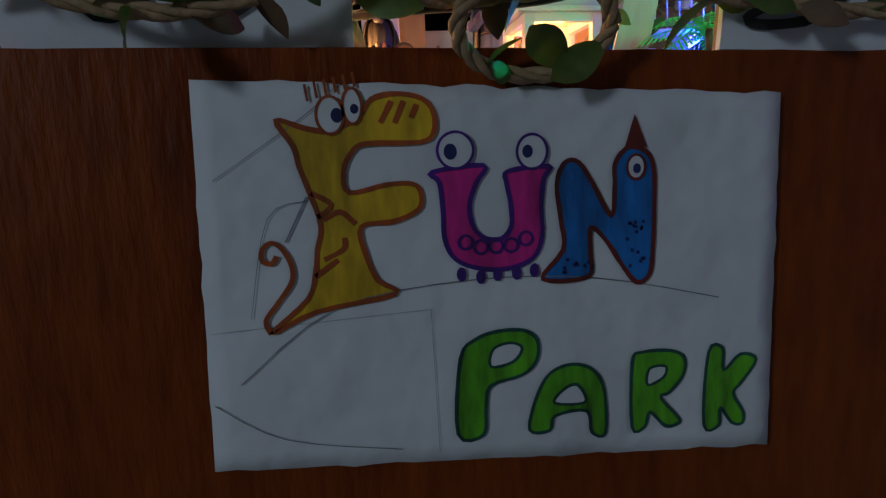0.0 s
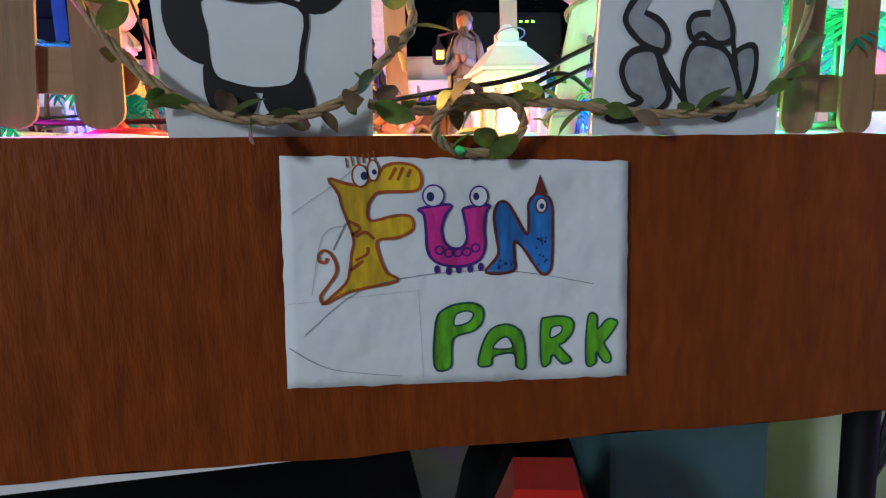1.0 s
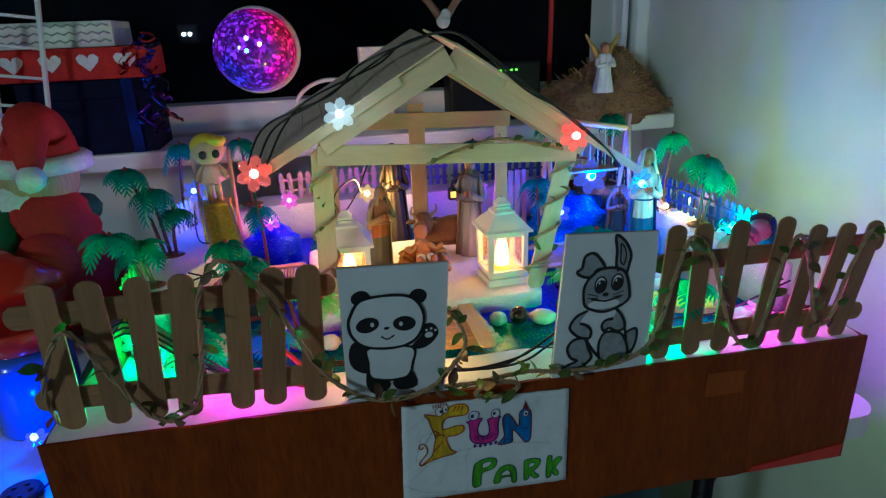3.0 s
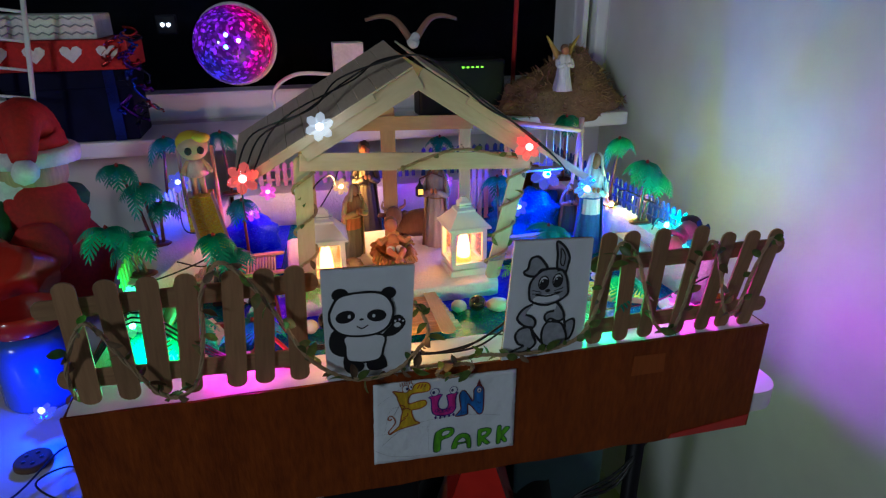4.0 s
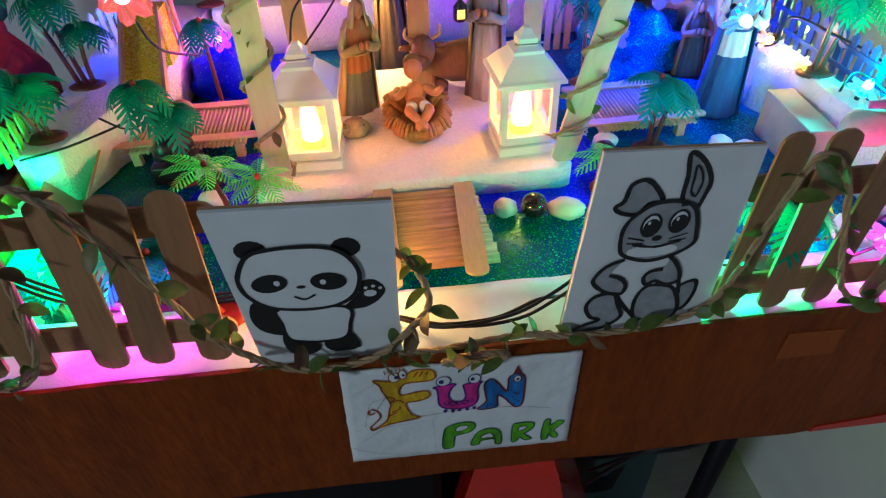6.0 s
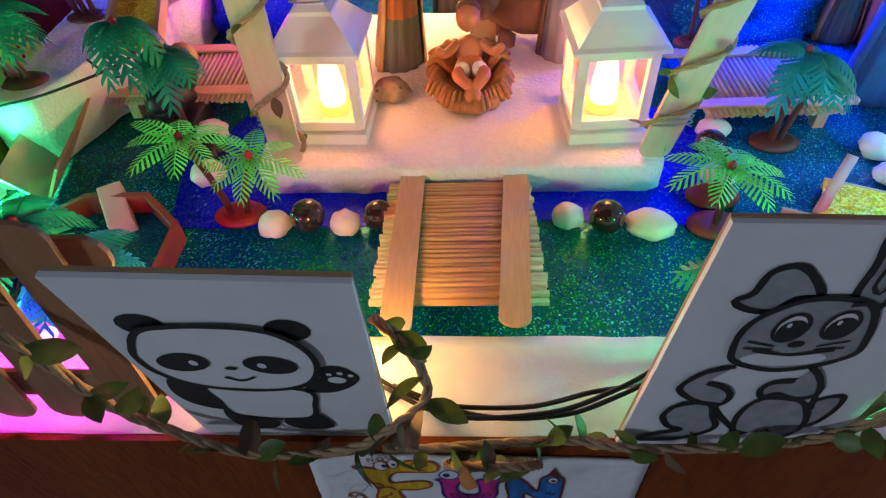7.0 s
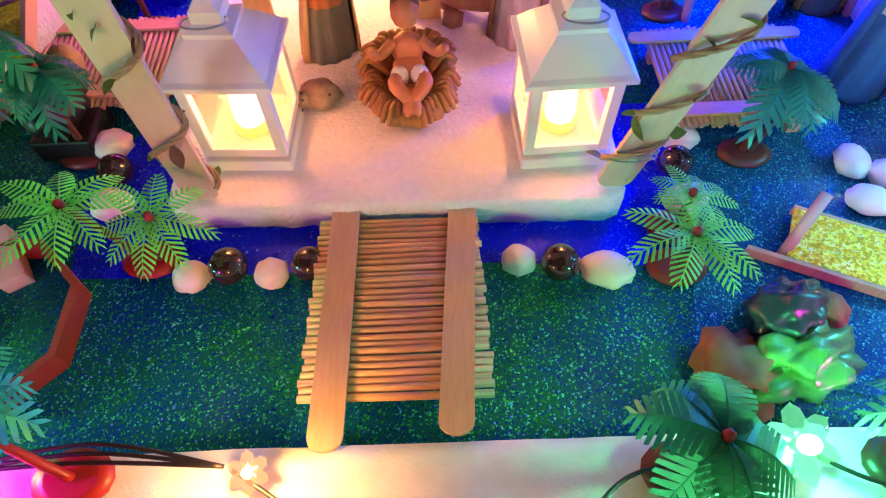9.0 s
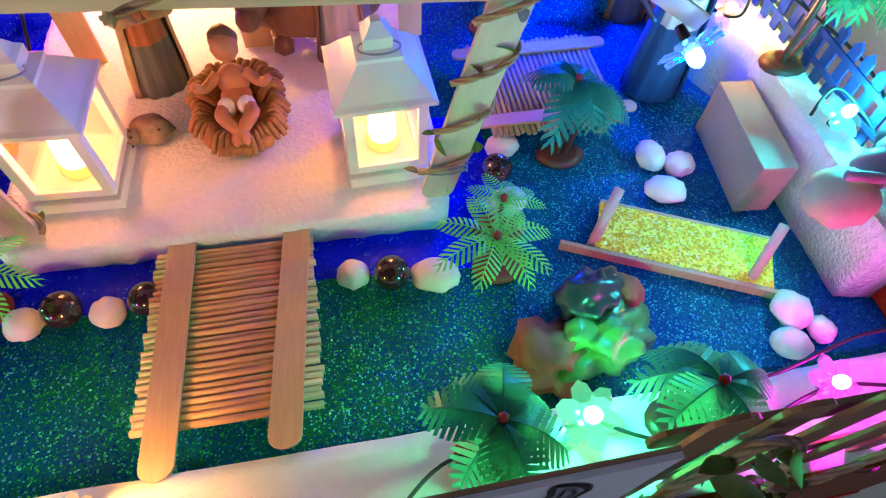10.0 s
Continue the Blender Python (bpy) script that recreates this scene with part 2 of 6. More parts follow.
M_ROCK = mat("straw_rock", (0.34, 0.19, 0.08), 0.9, second=(0.13, 0.07, 0.03), scale=120, bump=1.0, bscale=180)
M_RED = mat("red_plush", (0.50, 0.012, 0.008), 0.8, scale=160, vary=0.2, bump=0.6, bscale=300)
M_REDS = mat("red_shiny_plastic", (0.55, 0.02, 0.012), 0.18, scale=40, coat=0.6)
M_GREEN = mat("green_plush", (0.01, 0.10, 0.03), 0.85, scale=160, bump=0.6, bscale=300)
M_WHITEP = mat("white_plush", (0.72, 0.70, 0.68), 0.9, scale=160, bump=0.8, bscale=260)
M_BLUEB = mat("dark_blue_box", (0.004, 0.005, 0.025), 0.6, spec=0.08, scale=30, vary=0.3)
# clear jar plastic coloured with the blue light that falls on it
M_JAR = mat("blue_lit_jar_plastic", (0.10, 0.22, 0.75), 0.15, scale=30, trans=0.4)
M_ROUTER = mat("black_router", (0.006, 0.006, 0.008), 0.5, spec=0.15, scale=50)
M_TEALB = mat("teal_box", (0.04, 0.11, 0.12), 0.6, scale=30)
M_PINKW = mat("pink_block", (0.66, 0.36, 0.34), 0.5, scale=60, vary=0.05)
M_TANC = mat("tan_pink_card", (0.46, 0.30, 0.24), 0.7, scale=60, vary=0.08)
M_COOKIE = mat("brown_biscuit", (0.10, 0.045, 0.025), 0.8, scale=90, bump=0.5)

# ---- mesh helpers ----


def mesh_of(bm, name, materials, smooth=False):
    me = bpy.data.meshes.new(name)
    bmesh.ops.recalc_face_normals(bm, faces=bm.faces)
    bm.to_mesh(me)
    bm.free()
    for m in materials if isinstance(materials, (list, tuple)) else [materials]:
        me.materials.append(m)
    if smooth:
        me.polygons.foreach_set("use_smooth", [True] * len(me.polygons))
    return me


def part(name, bm, material, parent=None, label="", smooth=False, m=None):
    ob = new(name, mesh_of(bm, name, material, smooth))
    if parent:
        ob.parent = parent
    if m is not None:
        ob.matrix_basis = m
    if label:
        ob["label"] = label
    return ob


def thing(name, label, category, group="", kind="", m=None):
    ob = tagged(new(name), label, category, group, kind)
    ob.empty_display_size = 0.01
    if m is not None:
        ob.matrix_basis = m
    return ob


def solid(name, bm, material, label, category, group="", kind="", smooth=False, m=None):
    ob = tagged(part(name, bm, material, None, "", smooth, m), label, category, group, kind)
    return ob


def B():
    return bmesh.new()


def box(bm, x0, x1, y0, y1, z0, z1, bevel=0.0, mi=0, m=None):
    r = bmesh.ops.create_cube(bm, size=1.0)
    mm = Matrix.Translation(((x0 + x1) / 2, (y0 + y1) / 2, (z0 + z1) / 2)) @ Matrix.Diagonal((x1 - x0, y1 - y0, z1 - z0, 1))
    if m is not None:
        mm = m @ mm
    bmesh.ops.transform(bm, matrix=mm, verts=r["verts"])
    faces = {f for v in r["verts"] for f in v.link_faces}
    for f in faces:
        f.material_index = mi
    if bevel:
        es = list({e for v in r["verts"] for e in v.link_edges})
        bmesh.ops.bevel(bm, geom=es, offset=bevel, segments=2, affect="EDGES", profile=0.6)
    return bm


def ball(bm, c, r, mi=0, sub=2, rough=0.0, m=None, seed=0.0):
    q = bmesh.ops.create_icosphere(bm, subdivisions=sub, radius=1.0)
    r = (r, r, r) if isinstance(r, (int, float)) else r
    for v in q["verts"]:
        k = 1 + rough * noise.noise(v.co * 2.2 + Vector((seed, seed * 0.7, 3.1)))
        if sub > 2 and rough > 0.2:
            k += rough * 0.35 * noise.noise(v.co * 6.5 + Vector((seed, 1.3, 3.1)))
        v.co = Vector((v.co.x * r[0], v.co.y * r[1], v.co.z * r[2])) * k
        if m is not None:
            v.co = m @ v.co
        v.co += Vector(c)
    for f in {f for v in q["verts"] for f in v.link_faces}:
        f.material_index, f.smooth = mi, True
    return bm


def lathe(bm, profile, n=20, c=(0, 0, 0), mi=0, sx=1.0, sy=1.0, wave=0.0, waves=7, lean=(0, 0)):
    rings = []
    for i, (r, z) in enumerate(profile):
        ring = []
        for k in range(n):
            a = 2 * math.pi * k / n
            rr = r * (1 + wave * math.sin(waves * a + i * 0.3))
            ring.append(bm.verts.new((c[0] + rr * math.cos(a) * sx + lean[0] * z, c[1] + rr * math.sin(a) * sy + lean[1] * z, c[2] + z)))
        rings.append(ring)
    for a, b in zip(rings, rings[1:]):
        for k in range(n):
            f = bm.faces.new((a[k], a[(k + 1) % n], b[(k + 1) % n], b[k]))
            f.material_index, f.smooth = mi, True
    for ring in (rings[0][::-1], rings[-1]):
        f = bm.faces.new(ring)
        f.material_index = mi
    return bm


def curve_points(pts, steps=6, closed=False):
    """A smooth line through the given points."""
    p = [Vector(q) for q in pts]
    n, out = len(p), []
    for i in range(n if closed else n - 1):
        a, b = p[i], p[(i + 1) % n]
        z = p[(i - 1) % n] if closed or i else a
        c = p[(i + 2) % n] if closed or i < n - 2 else b
        for s in range(steps):
            t = s / steps
            out.append(0.5 * ((2 * a) + (b - z) * t + (2 * z - 5 * a + 4 * b - c) * t * t + (3 * a - z - 3 * b + c) * t ** 3))
    if not closed:
        out.append(p[-1])
    return out


def tube(bm, pts, r, n=6, mi=0, taper=1.0, closed=False):
    rings, up = [], Vector((0.13, 0.31, 0.94))
    for i, p in enumerate(pts):
        d = (pts[(i + 1) % len(pts)] if closed else pts[min(i + 1, len(pts) - 1)]) - pts[i - 1 if closed else max(i - 1, 0)]
        d = d.normalized() if d.length > 1e-9 else Vector((0, 0, 1))
        u = d.cross(up)
        u = u.normalized() if u.length > 1e-3 else d.cross(Vector((1, 0, 0))).normalized()
        w = d.cross(u)
        rr = r * (1 + (taper - 1) * i / max(1, len(pts) - 1))
        rings.append([bm.verts.new(p + rr * (math.cos(2 * math.pi * k / n) * u + math.sin(2 * math.pi * k / n) * w)) for k in range(n)])
    pairs = list(zip(rings, rings[1:])) + ([(rings[-1], rings[0])] if closed else [])
    for a, b in pairs:
        for k in range(n):
            f = bm.faces.new((a[k], a[(k + 1) % n], b[(k + 1) % n], b[k]))
            f.material_index, f.smooth = mi, True
    if not closed:
        for ring in (rings[0][::-1], rings[-1]):
            bm.faces.new(ring).material_index = mi
    return bm


def plate(bm, outline, y0, y1, mi=0):
    """A flat piece cut along an outline of (x, z), from y0 to y1."""
    a = [bm.verts.new((x, y0, z)) for x, z in outline]
    b = [bm.verts.new((x, y1, z)) for x, z in outline]
    fs = [bm.faces.new(a), bm.faces.new(b[::-1])]
    for i in range(len(a)):
        fs.append(bm.faces.new((a[i], b[i], b[(i + 1) % len(a)], a[(i + 1) % len(a)])))
    for f in fs:
        f.material_index = mi
    bmesh.ops.triangulate(bm, faces=fs[:2])
    return bm


def stick_outline(w, h, n=7):
    """A craft stick: w wide, h long, with round ends."""
    r, out = w / 2, []
    for k in range(n + 1):
        a = math.pi * k / n
        out.append((r * math.cos(a), h - r * 0.8 + 0.8 * r * math.sin(a)))
    for k in range(n + 1):
        a = math.pi + math.pi * k / n
        out.append((r * math.cos(a), 0.8 * r + 0.8 * r * math.sin(a)))
    return out


def stick(bm, w, h, t=0.002, mi=0):
    return plate(bm, stick_outline(w, h), -t / 2, t / 2, mi)


def along(p, q, face=(0, -1, 0)):
    """A pose whose z runs from p to q and whose -y looks towards face."""
    p, q = Vector(p), Vector(q)
    z = (q - p).normalized()
    y = -Vector(face)
    x = y.cross(z).normalized()
    y = z.cross(x)
    return Matrix.Translation(p) @ Matrix((x, y, z)).transposed().to_4x4()


# ---- room ----
G = 0.853  # height of the glitter lawn
X0, X1, Y0, Y1, TOP = -2.6, 0.62, -3.0, 0.86, 2.5


def structure(name, bm, material, label, category):
    return solid(name, bm, material, label, category, kind="structure")


structure("floor", box(B(), X0, X1, Y0, Y1, -0.06, 0.0), M_FLOOR, "grey laminate floor of a dim room", "floor")
# ceiling, west and south walls are unseen, near black against bounce and reflections
structure("ceiling", box(B(), X0, X1, Y0, Y1, TOP, TOP + 0.06), M_UNLIT, "unseen ceiling, darkened to cut bounced light", "ceiling")
structure("wall_east", box(B(), X1, X1 + 0.1, Y0, Y1 + 0.3, 0, TOP), M_WALL, "smooth white wall catching coloured light", "wall")
structure("wall_west", box(B(), X0 - 0.1, X0, Y0, Y1 + 0.3, 0, TOP), M_UNLIT, "unseen side wall, darkened to cut bounced light", "wall")
structure("wall_south", box(B(), X0, X1, Y0 - 0.1, Y0, 0, TOP), M_UNLIT, "unseen wall behind, darkened to cut bounced light", "wall")
MX = 0.553
WX = 0.585  # inner edge of the window frame beside the corner
bm = B()
box(bm, X0, X1, Y1, Y1 + 0.1, 0, 1.0)
box(bm, X0, X1, Y1, Y1 + 0.1, 2.2, TOP)
box(bm, X0, -1.5, Y1, Y1 + 0.1, 1.0, 2.2)
box(bm, WX + 0.03, X1, Y1, Y1 + 0.1, 1.0, 2.2)
structure("wall_north", bm, M_WALL, "white wall below and beside a dark window", "wall")
win = thing("window_1", "large dark window at night with a white plastic frame", "window", kind="structure")
part("window_frame", box(B(), -1.5, WX + 0.03, Y1 - 0.005, Y1 + 0.06, 1.0, 1.055, 0.006), M_FRAME, win)
part("window_frame", box(B(), WX, WX + 0.03, Y1 - 0.005, Y1 + 0.06, 1.055, 2.2, 0.006), M_FRAME, win)
part("window_frame", box(B(), -1.5, WX, Y1 - 0.005, Y1 + 0.06, 2.15, 2.2, 0.006), M_FRAME, win)
part("mullion", box(B(), MX, MX + 0.014, Y1 + 0.0, Y1 + 0.05, 1.055, 2.15, 0.004), M_FRAME, win)
part("pane", box(B(), -1.5, WX, Y1 + 0.03, Y1 + 0.036, 1.055, 2.15), M_GLASS, win).visible_shadow = False
structure("backdrop", box(B(), -3.2, 1.6, Y1 + 0.5, Y1 + 0.52, 0.2, 3.2), M_NIGHT, "black night outside the window", "backdrop")
bm = B()
box(bm, X0 + 0.01, 0.6, 0.70, Y1 - 0.006, 0.965, 0.995, 0.006)
structure("window_sill", bm, M_FRAME, "deep white window sill", "sill")
# invented fixture around the added room light, out of view
fill_disc = thing("wall_lamp", "unseen white disc standing in for the room light", "lamp")
part("fill_disc_body", lathe(B(), [(0.27, 0.0), (0.28, 0.02), (0.25, 0.045)], 24), M_CEIL, fill_disc, m=pose(X0, -2.1, 1.85, 0, 90))

# table
tab = thing("table", "white laminate table with rounded corners against the wall", "table")
bm = B()
cx, cy, rr = 0.438, 0.006, 0.03
out = []
for (px, py, a0) in ((cx - rr, cy + rr, -90), (cx - rr, 0.69 - rr, 0), (-1.15 + rr, 0.69 - rr, 90), (-1.15 + rr, cy + rr, 180)):
    for k in range(7):
        a = radians(a0 + 15 * k)
        out.append((px + rr * math.cos(a), py + rr * math.sin(a)))
vs = [[bm.verts.new((x, y, z)) for x, y in out] for z in (0.742, 0.770)]
bm.faces.new(vs[0][::-1]), bm.faces.new(vs[1])
for i in range(len(out)):
    bm.faces.new((vs[0][i], vs[0][(i + 1) % len(out)], vs[1][(i + 1) % len(out)], vs[1][i]))
part("tabletop", bm, M_TABLE, tab)
for lx, ly in ((0.30, 0.10), (-1.08, 0.06), (0.36, 0.62), (-1.08, 0.62)):
    part("leg", lathe(B(), [(0.012, 0.0), (0.012, 0.742)], 12, (lx, ly, 0)), M_ROUTER, tab, "thin black metal leg")

# ---- the box of the model park ----
XL, XR, YB = -0.362, 0.386, 0.64


def rim_z(x):
    return 0.893 + (x - XL) / (XR - XL) * -0.02


park = thing("park_base", "white foam base of a model park with a brown papered front", "model base")
bm = B()
n = 40
top, bot = [], []
for i in range(n + 1):
    x = XL + (XR - XL) * i / n
    top.append((x, rim_z(x) + 0.0015 * noise.noise(Vector((x * 30, 0, 1)))))
    bot.append((x, 0.755 - 0.028 * i / n + 0.0025 * noise.noise(Vector((x * 22, 5, 1)))))
plate(bm, top + bot[::-1], 0.001, 0.004)
part("front_board", bm, M_BOARD, park, "brown wood-grain contact paper on cardboard")
bm = B()
plate(bm, [(XR - 0.115, 0.7315), (XR - 0.004, 0.7285), (XR - 0.002, 0.745), (XR - 0.06, 0.741), (XR - 0.112, 0.7375)], -0.0002, 0.0008)
part("tape_strip", bm, M_REDTAPE, park, "strip of red tape along the lower edge")
part("paper_patch", plate(B(), [(0.208, 0.834), (0.250, 0.833), (0.249, 0.858), (0.209, 0.860)], 0.0002, 0.0008), M_BOARDP, park, "lighter square patch")
part("side_board", box(B(), XR - 0.003, XR, 0.0045, YB, 0.770, 0.872), M_BOARD, park)
part("side_board", box(B(), XL, XL + 0.003, 0.0045, YB, 0.770, 0.89), M_BOARD, park)
part("back_board", box(B(), XL, XR, YB, YB + 0.003, 0.770, 0.89), M_BOARD, park)
part("foam_floor", box(B(), XL + 0.004, XR - 0.004, 0.005, YB - 0.001, 0.770, G - 0.002), M_FOAM, park)
# front rim of snow
bm = B()
nx, ny = 90, 6
grid = []
for i in range(nx + 1):
    x = XL + 0.004 + (XR - XL - 0.008) * i / nx
    depth = 0.0535 + 0.0015 * noise.noise(Vector((x * 9, 2, 0)))
    row = []
    for j in range(ny + 1):
        y = 0.0045 + depth * j / ny
        z = rim_z(x) + 0.001 + 0.0022 * noise.noise(Vector((x * 40, y * 40, 0))) - (0.002 if j in (0, ny) else 0)
        row.append(bm.verts.new((x, y, z)))
    row.append(bm.verts.new((x, 0.0045 + depth, G - 0.002)))
    grid.append(row)
for a, b in zip(grid, grid[1:]):
    for j in range(ny + 1):
        bm.faces.new((a[j], b[j], b[j + 1], a[j + 1])).smooth = j < ny
part("snow_rim", bm, M_FOAM, park, "white foam snow edge")


def sheet(name, outline, z, t, material, label, category, parent=None):
    bm = B()
    a = [bm.verts.new((x, y, z)) for x, y in outline]
    b = [bm.verts.new((x, y, z + t)) for x, y in outline]
    bm.faces.new(a[::-1]), bm.faces.new(b)
    for i in range(len(a)):
        bm.faces.new((a[i], a[(i + 1) % len(a)], b[(i + 1) % len(a)], b[i]))
    return solid(name, bm, material, label, category)


sheet("glitter_lawn", [(XL + 0.005, 0.06), (XR - 0.005, 0.06), (XR - 0.005, YB - 0.005), (XL + 0.005, YB - 0.005)], G - 0.0018, 0.0012, M_LAWN, "sparkling dark green glitter paper lawn", "glitter paper")
sheet("glitter_river", [(-0.215, 0.172), (-0.1, 0.17), (0.04, 0.172), (0.13, 0.165), (0.165, 0.185), (0.16, 0.30), (-0.19, 0.31), (-0.225, 0.24)], G - 0.0006, 0.0006, M_WATER, "deep blue glitter paper river round the stable", "glitter paper")
sheet("glitter_pond", [(0.14, 0.10), (0.30, 0.065), (0.375, 0.07), (0.375, 0.54), (0.165, 0.54), (0.165, 0.19)], G - 0.0002, 0.0006, M_TEAL, "teal blue glitter paper pond", "glitter paper")
sheet("glitter_pond", [(-0.23, 0.37), (-0.17, 0.37), (-0.15, 0.56), (-0.24, 0.56)], G + 0.0004, 0.0006, M_WATER, "blue glitter paper pond at the back", "glitter paper")


def snow_block(name, outline, z0, z1, label):
    bm = B()
    pts = []
    for i, (x, y) in enumerate(outline):
        u, v = outline[(i + 1) % len(outline)]
        k = max(1, int(math.hypot(u - x, v - y) / 0.006))
        pts += [Vector((x + (u - x) * j / k, y + (v - y) * j / k)) for j in range(k)]
    pts = [Vector((p.x + 0.0018 * noise.noise(Vector((p.x * 90, p.y * 90, 4))), p.y + 0.0018 * noise.noise(Vector((p.x * 90, p.y * 90, 9))))) for p in pts]
    rings = []
    c = sum(pts, Vector((0, 0))) / len(pts)
    for k, z in ((1.0, z0), (1.0, z1 - 0.003), (0.992, z1 - 0.0006), (0.97, z1)):
        rings.append([bm.verts.new((c.x + (p.x - c.x) * k, c.y + (p.y - c.y) * k, z)) for p in pts])
    for a, b in zip(rings, rings[1:]):
        for i in range(len(pts)):
            bm.faces.new((a[i], a[(i + 1) % len(pts)], b[(i + 1) % len(pts)], b[i])).smooth = True
    caps = [bm.faces.new(rings[-1]), bm.faces.new(rings[0][::-1])]
    for f in caps:
        f.normal_update()
    bmesh.ops.triangulate(bm, faces=caps)
    return solid(name, bm, M_SNOW, label, "foam snow")


S = 0.874  # top of the stable's slab
snow_block("snow_slab", [(-0.158, 0.212), (-0.15, 0.205), (0.11, 0.199), (0.12, 0.204), (0.122, 0.21), (0.124, 0.43), (0.118, 0.436), (-0.15, 0.44), (-0.158, 0.434)], G + 0.0001, S, "white foam snow slab under the stable")
T = 0.908  # terraces
snow_block("snow_terrace", [(0.354, 0.105), (0.378, 0.10), (0.381, 0.11), (0.381, 0.60), (0.372, 0.61), (0.34, 0.61), (0.340, 0.40), (0.345, 0.31), (0.354, 0.29)], G + 0.0008, 0.915, "white snow terrace beside the blue fence")
snow_block("snow_terrace", [(-0.357, 0.245), (-0.322, 0.245), (-0.300, 0.31), (-0.285, 0.34), (-0.262, 0.41), (-0.25, 0.60), (-0.26, 0.615), (-0.352, 0.615), (-0.358, 0.60)], G + 0.0008, T, "white snow terrace beside the garden slide")
snow_block("snow_terrace", [(-0.24, 0.56), (0.28, 0.55), (0.29, 0.56), (0.29, 0.625), (0.28, 0.632), (-0.235, 0.632), (-0.245, 0.62)], G + 0.0012, 0.915, "white snow terrace at the back")

# ---- sign and cards ----
LETTER_F = [(-55.9, 43.8), (-52.3, 37.5), (-51.3, 32.5), (-49.3, 26.2), (-47.1, 17.6), (-48.5, 11.3), (-49.2, 6.3), (-51.7, -0.8), (-61.4, -9.2), (-49.8, -4.3), (-29.6, -1.2), (-33.8, 2.7), (-36.4, 9.5), (-37.1, 16.8), (-28.9, 17.6), (-22.4, 20.3), (-21.6, 24.3), (-23.6, 26.8), (-30.0, 27.0), (-39.5, 25.5), (-40.5, 30.8), (-38.2, 35.4), (-34.4, 37.3), (-21.2, 37.1), (-17.6, 39.4), (-17.5, 44.2), (-20.2, 47.7), (-26.4, 49.1), (-32.6, 48.0), (-36.1, 43.8), (-43.1, 40.8), (-49.0, 41.6)]
TAIL_F = [(-61.4, -9.2), (-62.5, -5.7), (-59.4, -1.6), (-55.3, 3.9), (-55.1, 8.2), (-57.0, 12.4), (-59.6, 14.1), (-61.9, 12.4), (-61.9, 9.6), (-59.7, 8.9), (-58.5, 10.7)]
STRIPES_F = [(-48.9, 25.9), (-44.1, 22.7), (-47.7, 19.8), (-46.3, 19.0), (-42.1, 20.8), (-38.5, 17.6), (-46.9, 9.0), (-41.9, 11.4), (-41.5, 14.3), (-49.3, 4.8), (-43.5, 8.7), (-30.8, 42.2), (-27.8, 47.4), (-27.3, 42.0), (-24.8, 47.3), (-23.1, 43.1), (-21.6, 46.4)]
LETTER_U = [(-18.6, 29.5), (-5.2, 30.6), (-7.3, 26.2), (-9.3, 20.5), (-8.4, 14.9), (-5.4, 11.8), (-1.2, 11.5), (1.5, 14.6), (1.5, 20.5), (0.6, 25.6), (1.1, 28.8), (12.0, 29.5), (10.5, 26.4), (9.7, 19.2), (9.8, 11.7), (7.2, 5.8), (0.3, 3.4), (-7.3, 4.0), (-13.5, 6.8), (-16.1, 12.3), (-16.2, 19.6), (-16.8, 26.8)]
LETTER_N = [(9.6, -0.1), (15.4, 7.4), (14.8, 15.8), (13.9, 24.8), (16.1, 30.2), (19.9, 30.2), (23.9, 24.1), (28.8, 15.5), (29.7, 23.7), (29.9, 29.6), (33.7, 33.5), (38.5, 32.0), (40.6, 27.5), (40.8, 16.9), (40.5, 6.2), (39.6, -0.9), (35.9, -2.9), (31.7, 2.2), (27.5, 8.8), (23.1, 12.9), (22.9, 6.0), (22.2, -0.4)]
LETTER_P = [(-14.9, -41.3), (-13.4, -20.2), (-9.0, -15.1), (-2.8, -13.4), (4.2, -13.8), (7.8, -16.9), (7.4, -22.5), (3.4, -26.2), (-5.3, -28.4), (-6.9, -34.0), (-7.8, -42.2)]
HOLE_P = [(-5.1, -23.1), (-4.4, -18.3), (0.3, -16.9), (3.5, -18.6), (1.0, -22.2)]
LETTER_A = [(5.0, -42.2), (7.4, -32.4), (11.4, -26.3), (17.8, -24.5), (23.6, -26.9), (26.6, -33.1), (26.9, -45.5), (22.9, -44.9), (21.4, -38.4), (12.4, -38.9), (10.8, -43.0)]
HOLE_A = [(12.3, -35.2), (14.7, -31.7), (18.8, -30.5), (21.0, -35.8)]
LETTER_R = [(34.7, -44.7), (34.7, -25.6), (37.6, -22.9), (46.0, -23.2), (50.1, -25.7), (49.8, -30.7), (45.8, -35.4), (43.3, -36.8), (48.8, -43.6), (48.0, -45.2), (44.5, -45.3), (40.0, -40.7), (38.5, -44.9)]
HOLE_R = [(39.3, -32.6), (39.8, -27.9), (44.5, -27.6), (44.0, -30.7)]
LETTER_K = [(56.3, -46.3), (57.3, -24.7), (61.6, -23.9), (62.0, -30.4), (67.0, -26.1), (71.9, -28.1), (67.6, -34.5), (65.2, -37.7), (68.3, -43.4), (68.2, -47.0), (64.9, -46.5), (61.3, -41.6), (61.0, -46.9)]
MARKS = [(-42.9, 44.5), (-41.2, 44.4), (-37.4, 46.5), (-36.9, 45.8), (-12.4, 34.7), (-13.7, 34.4), (7.5, 33.5), (6.3, 33.6), (35.6, 28.2), (35.8, 27.8), (35.2, 41.9), (38.7, 33.2), (32.5, 33.6), (-12.1, 2.7), (-7.0, 1.7), (-2.5, 2.1), (2.6, 2.1), (7.4, 2.5)]
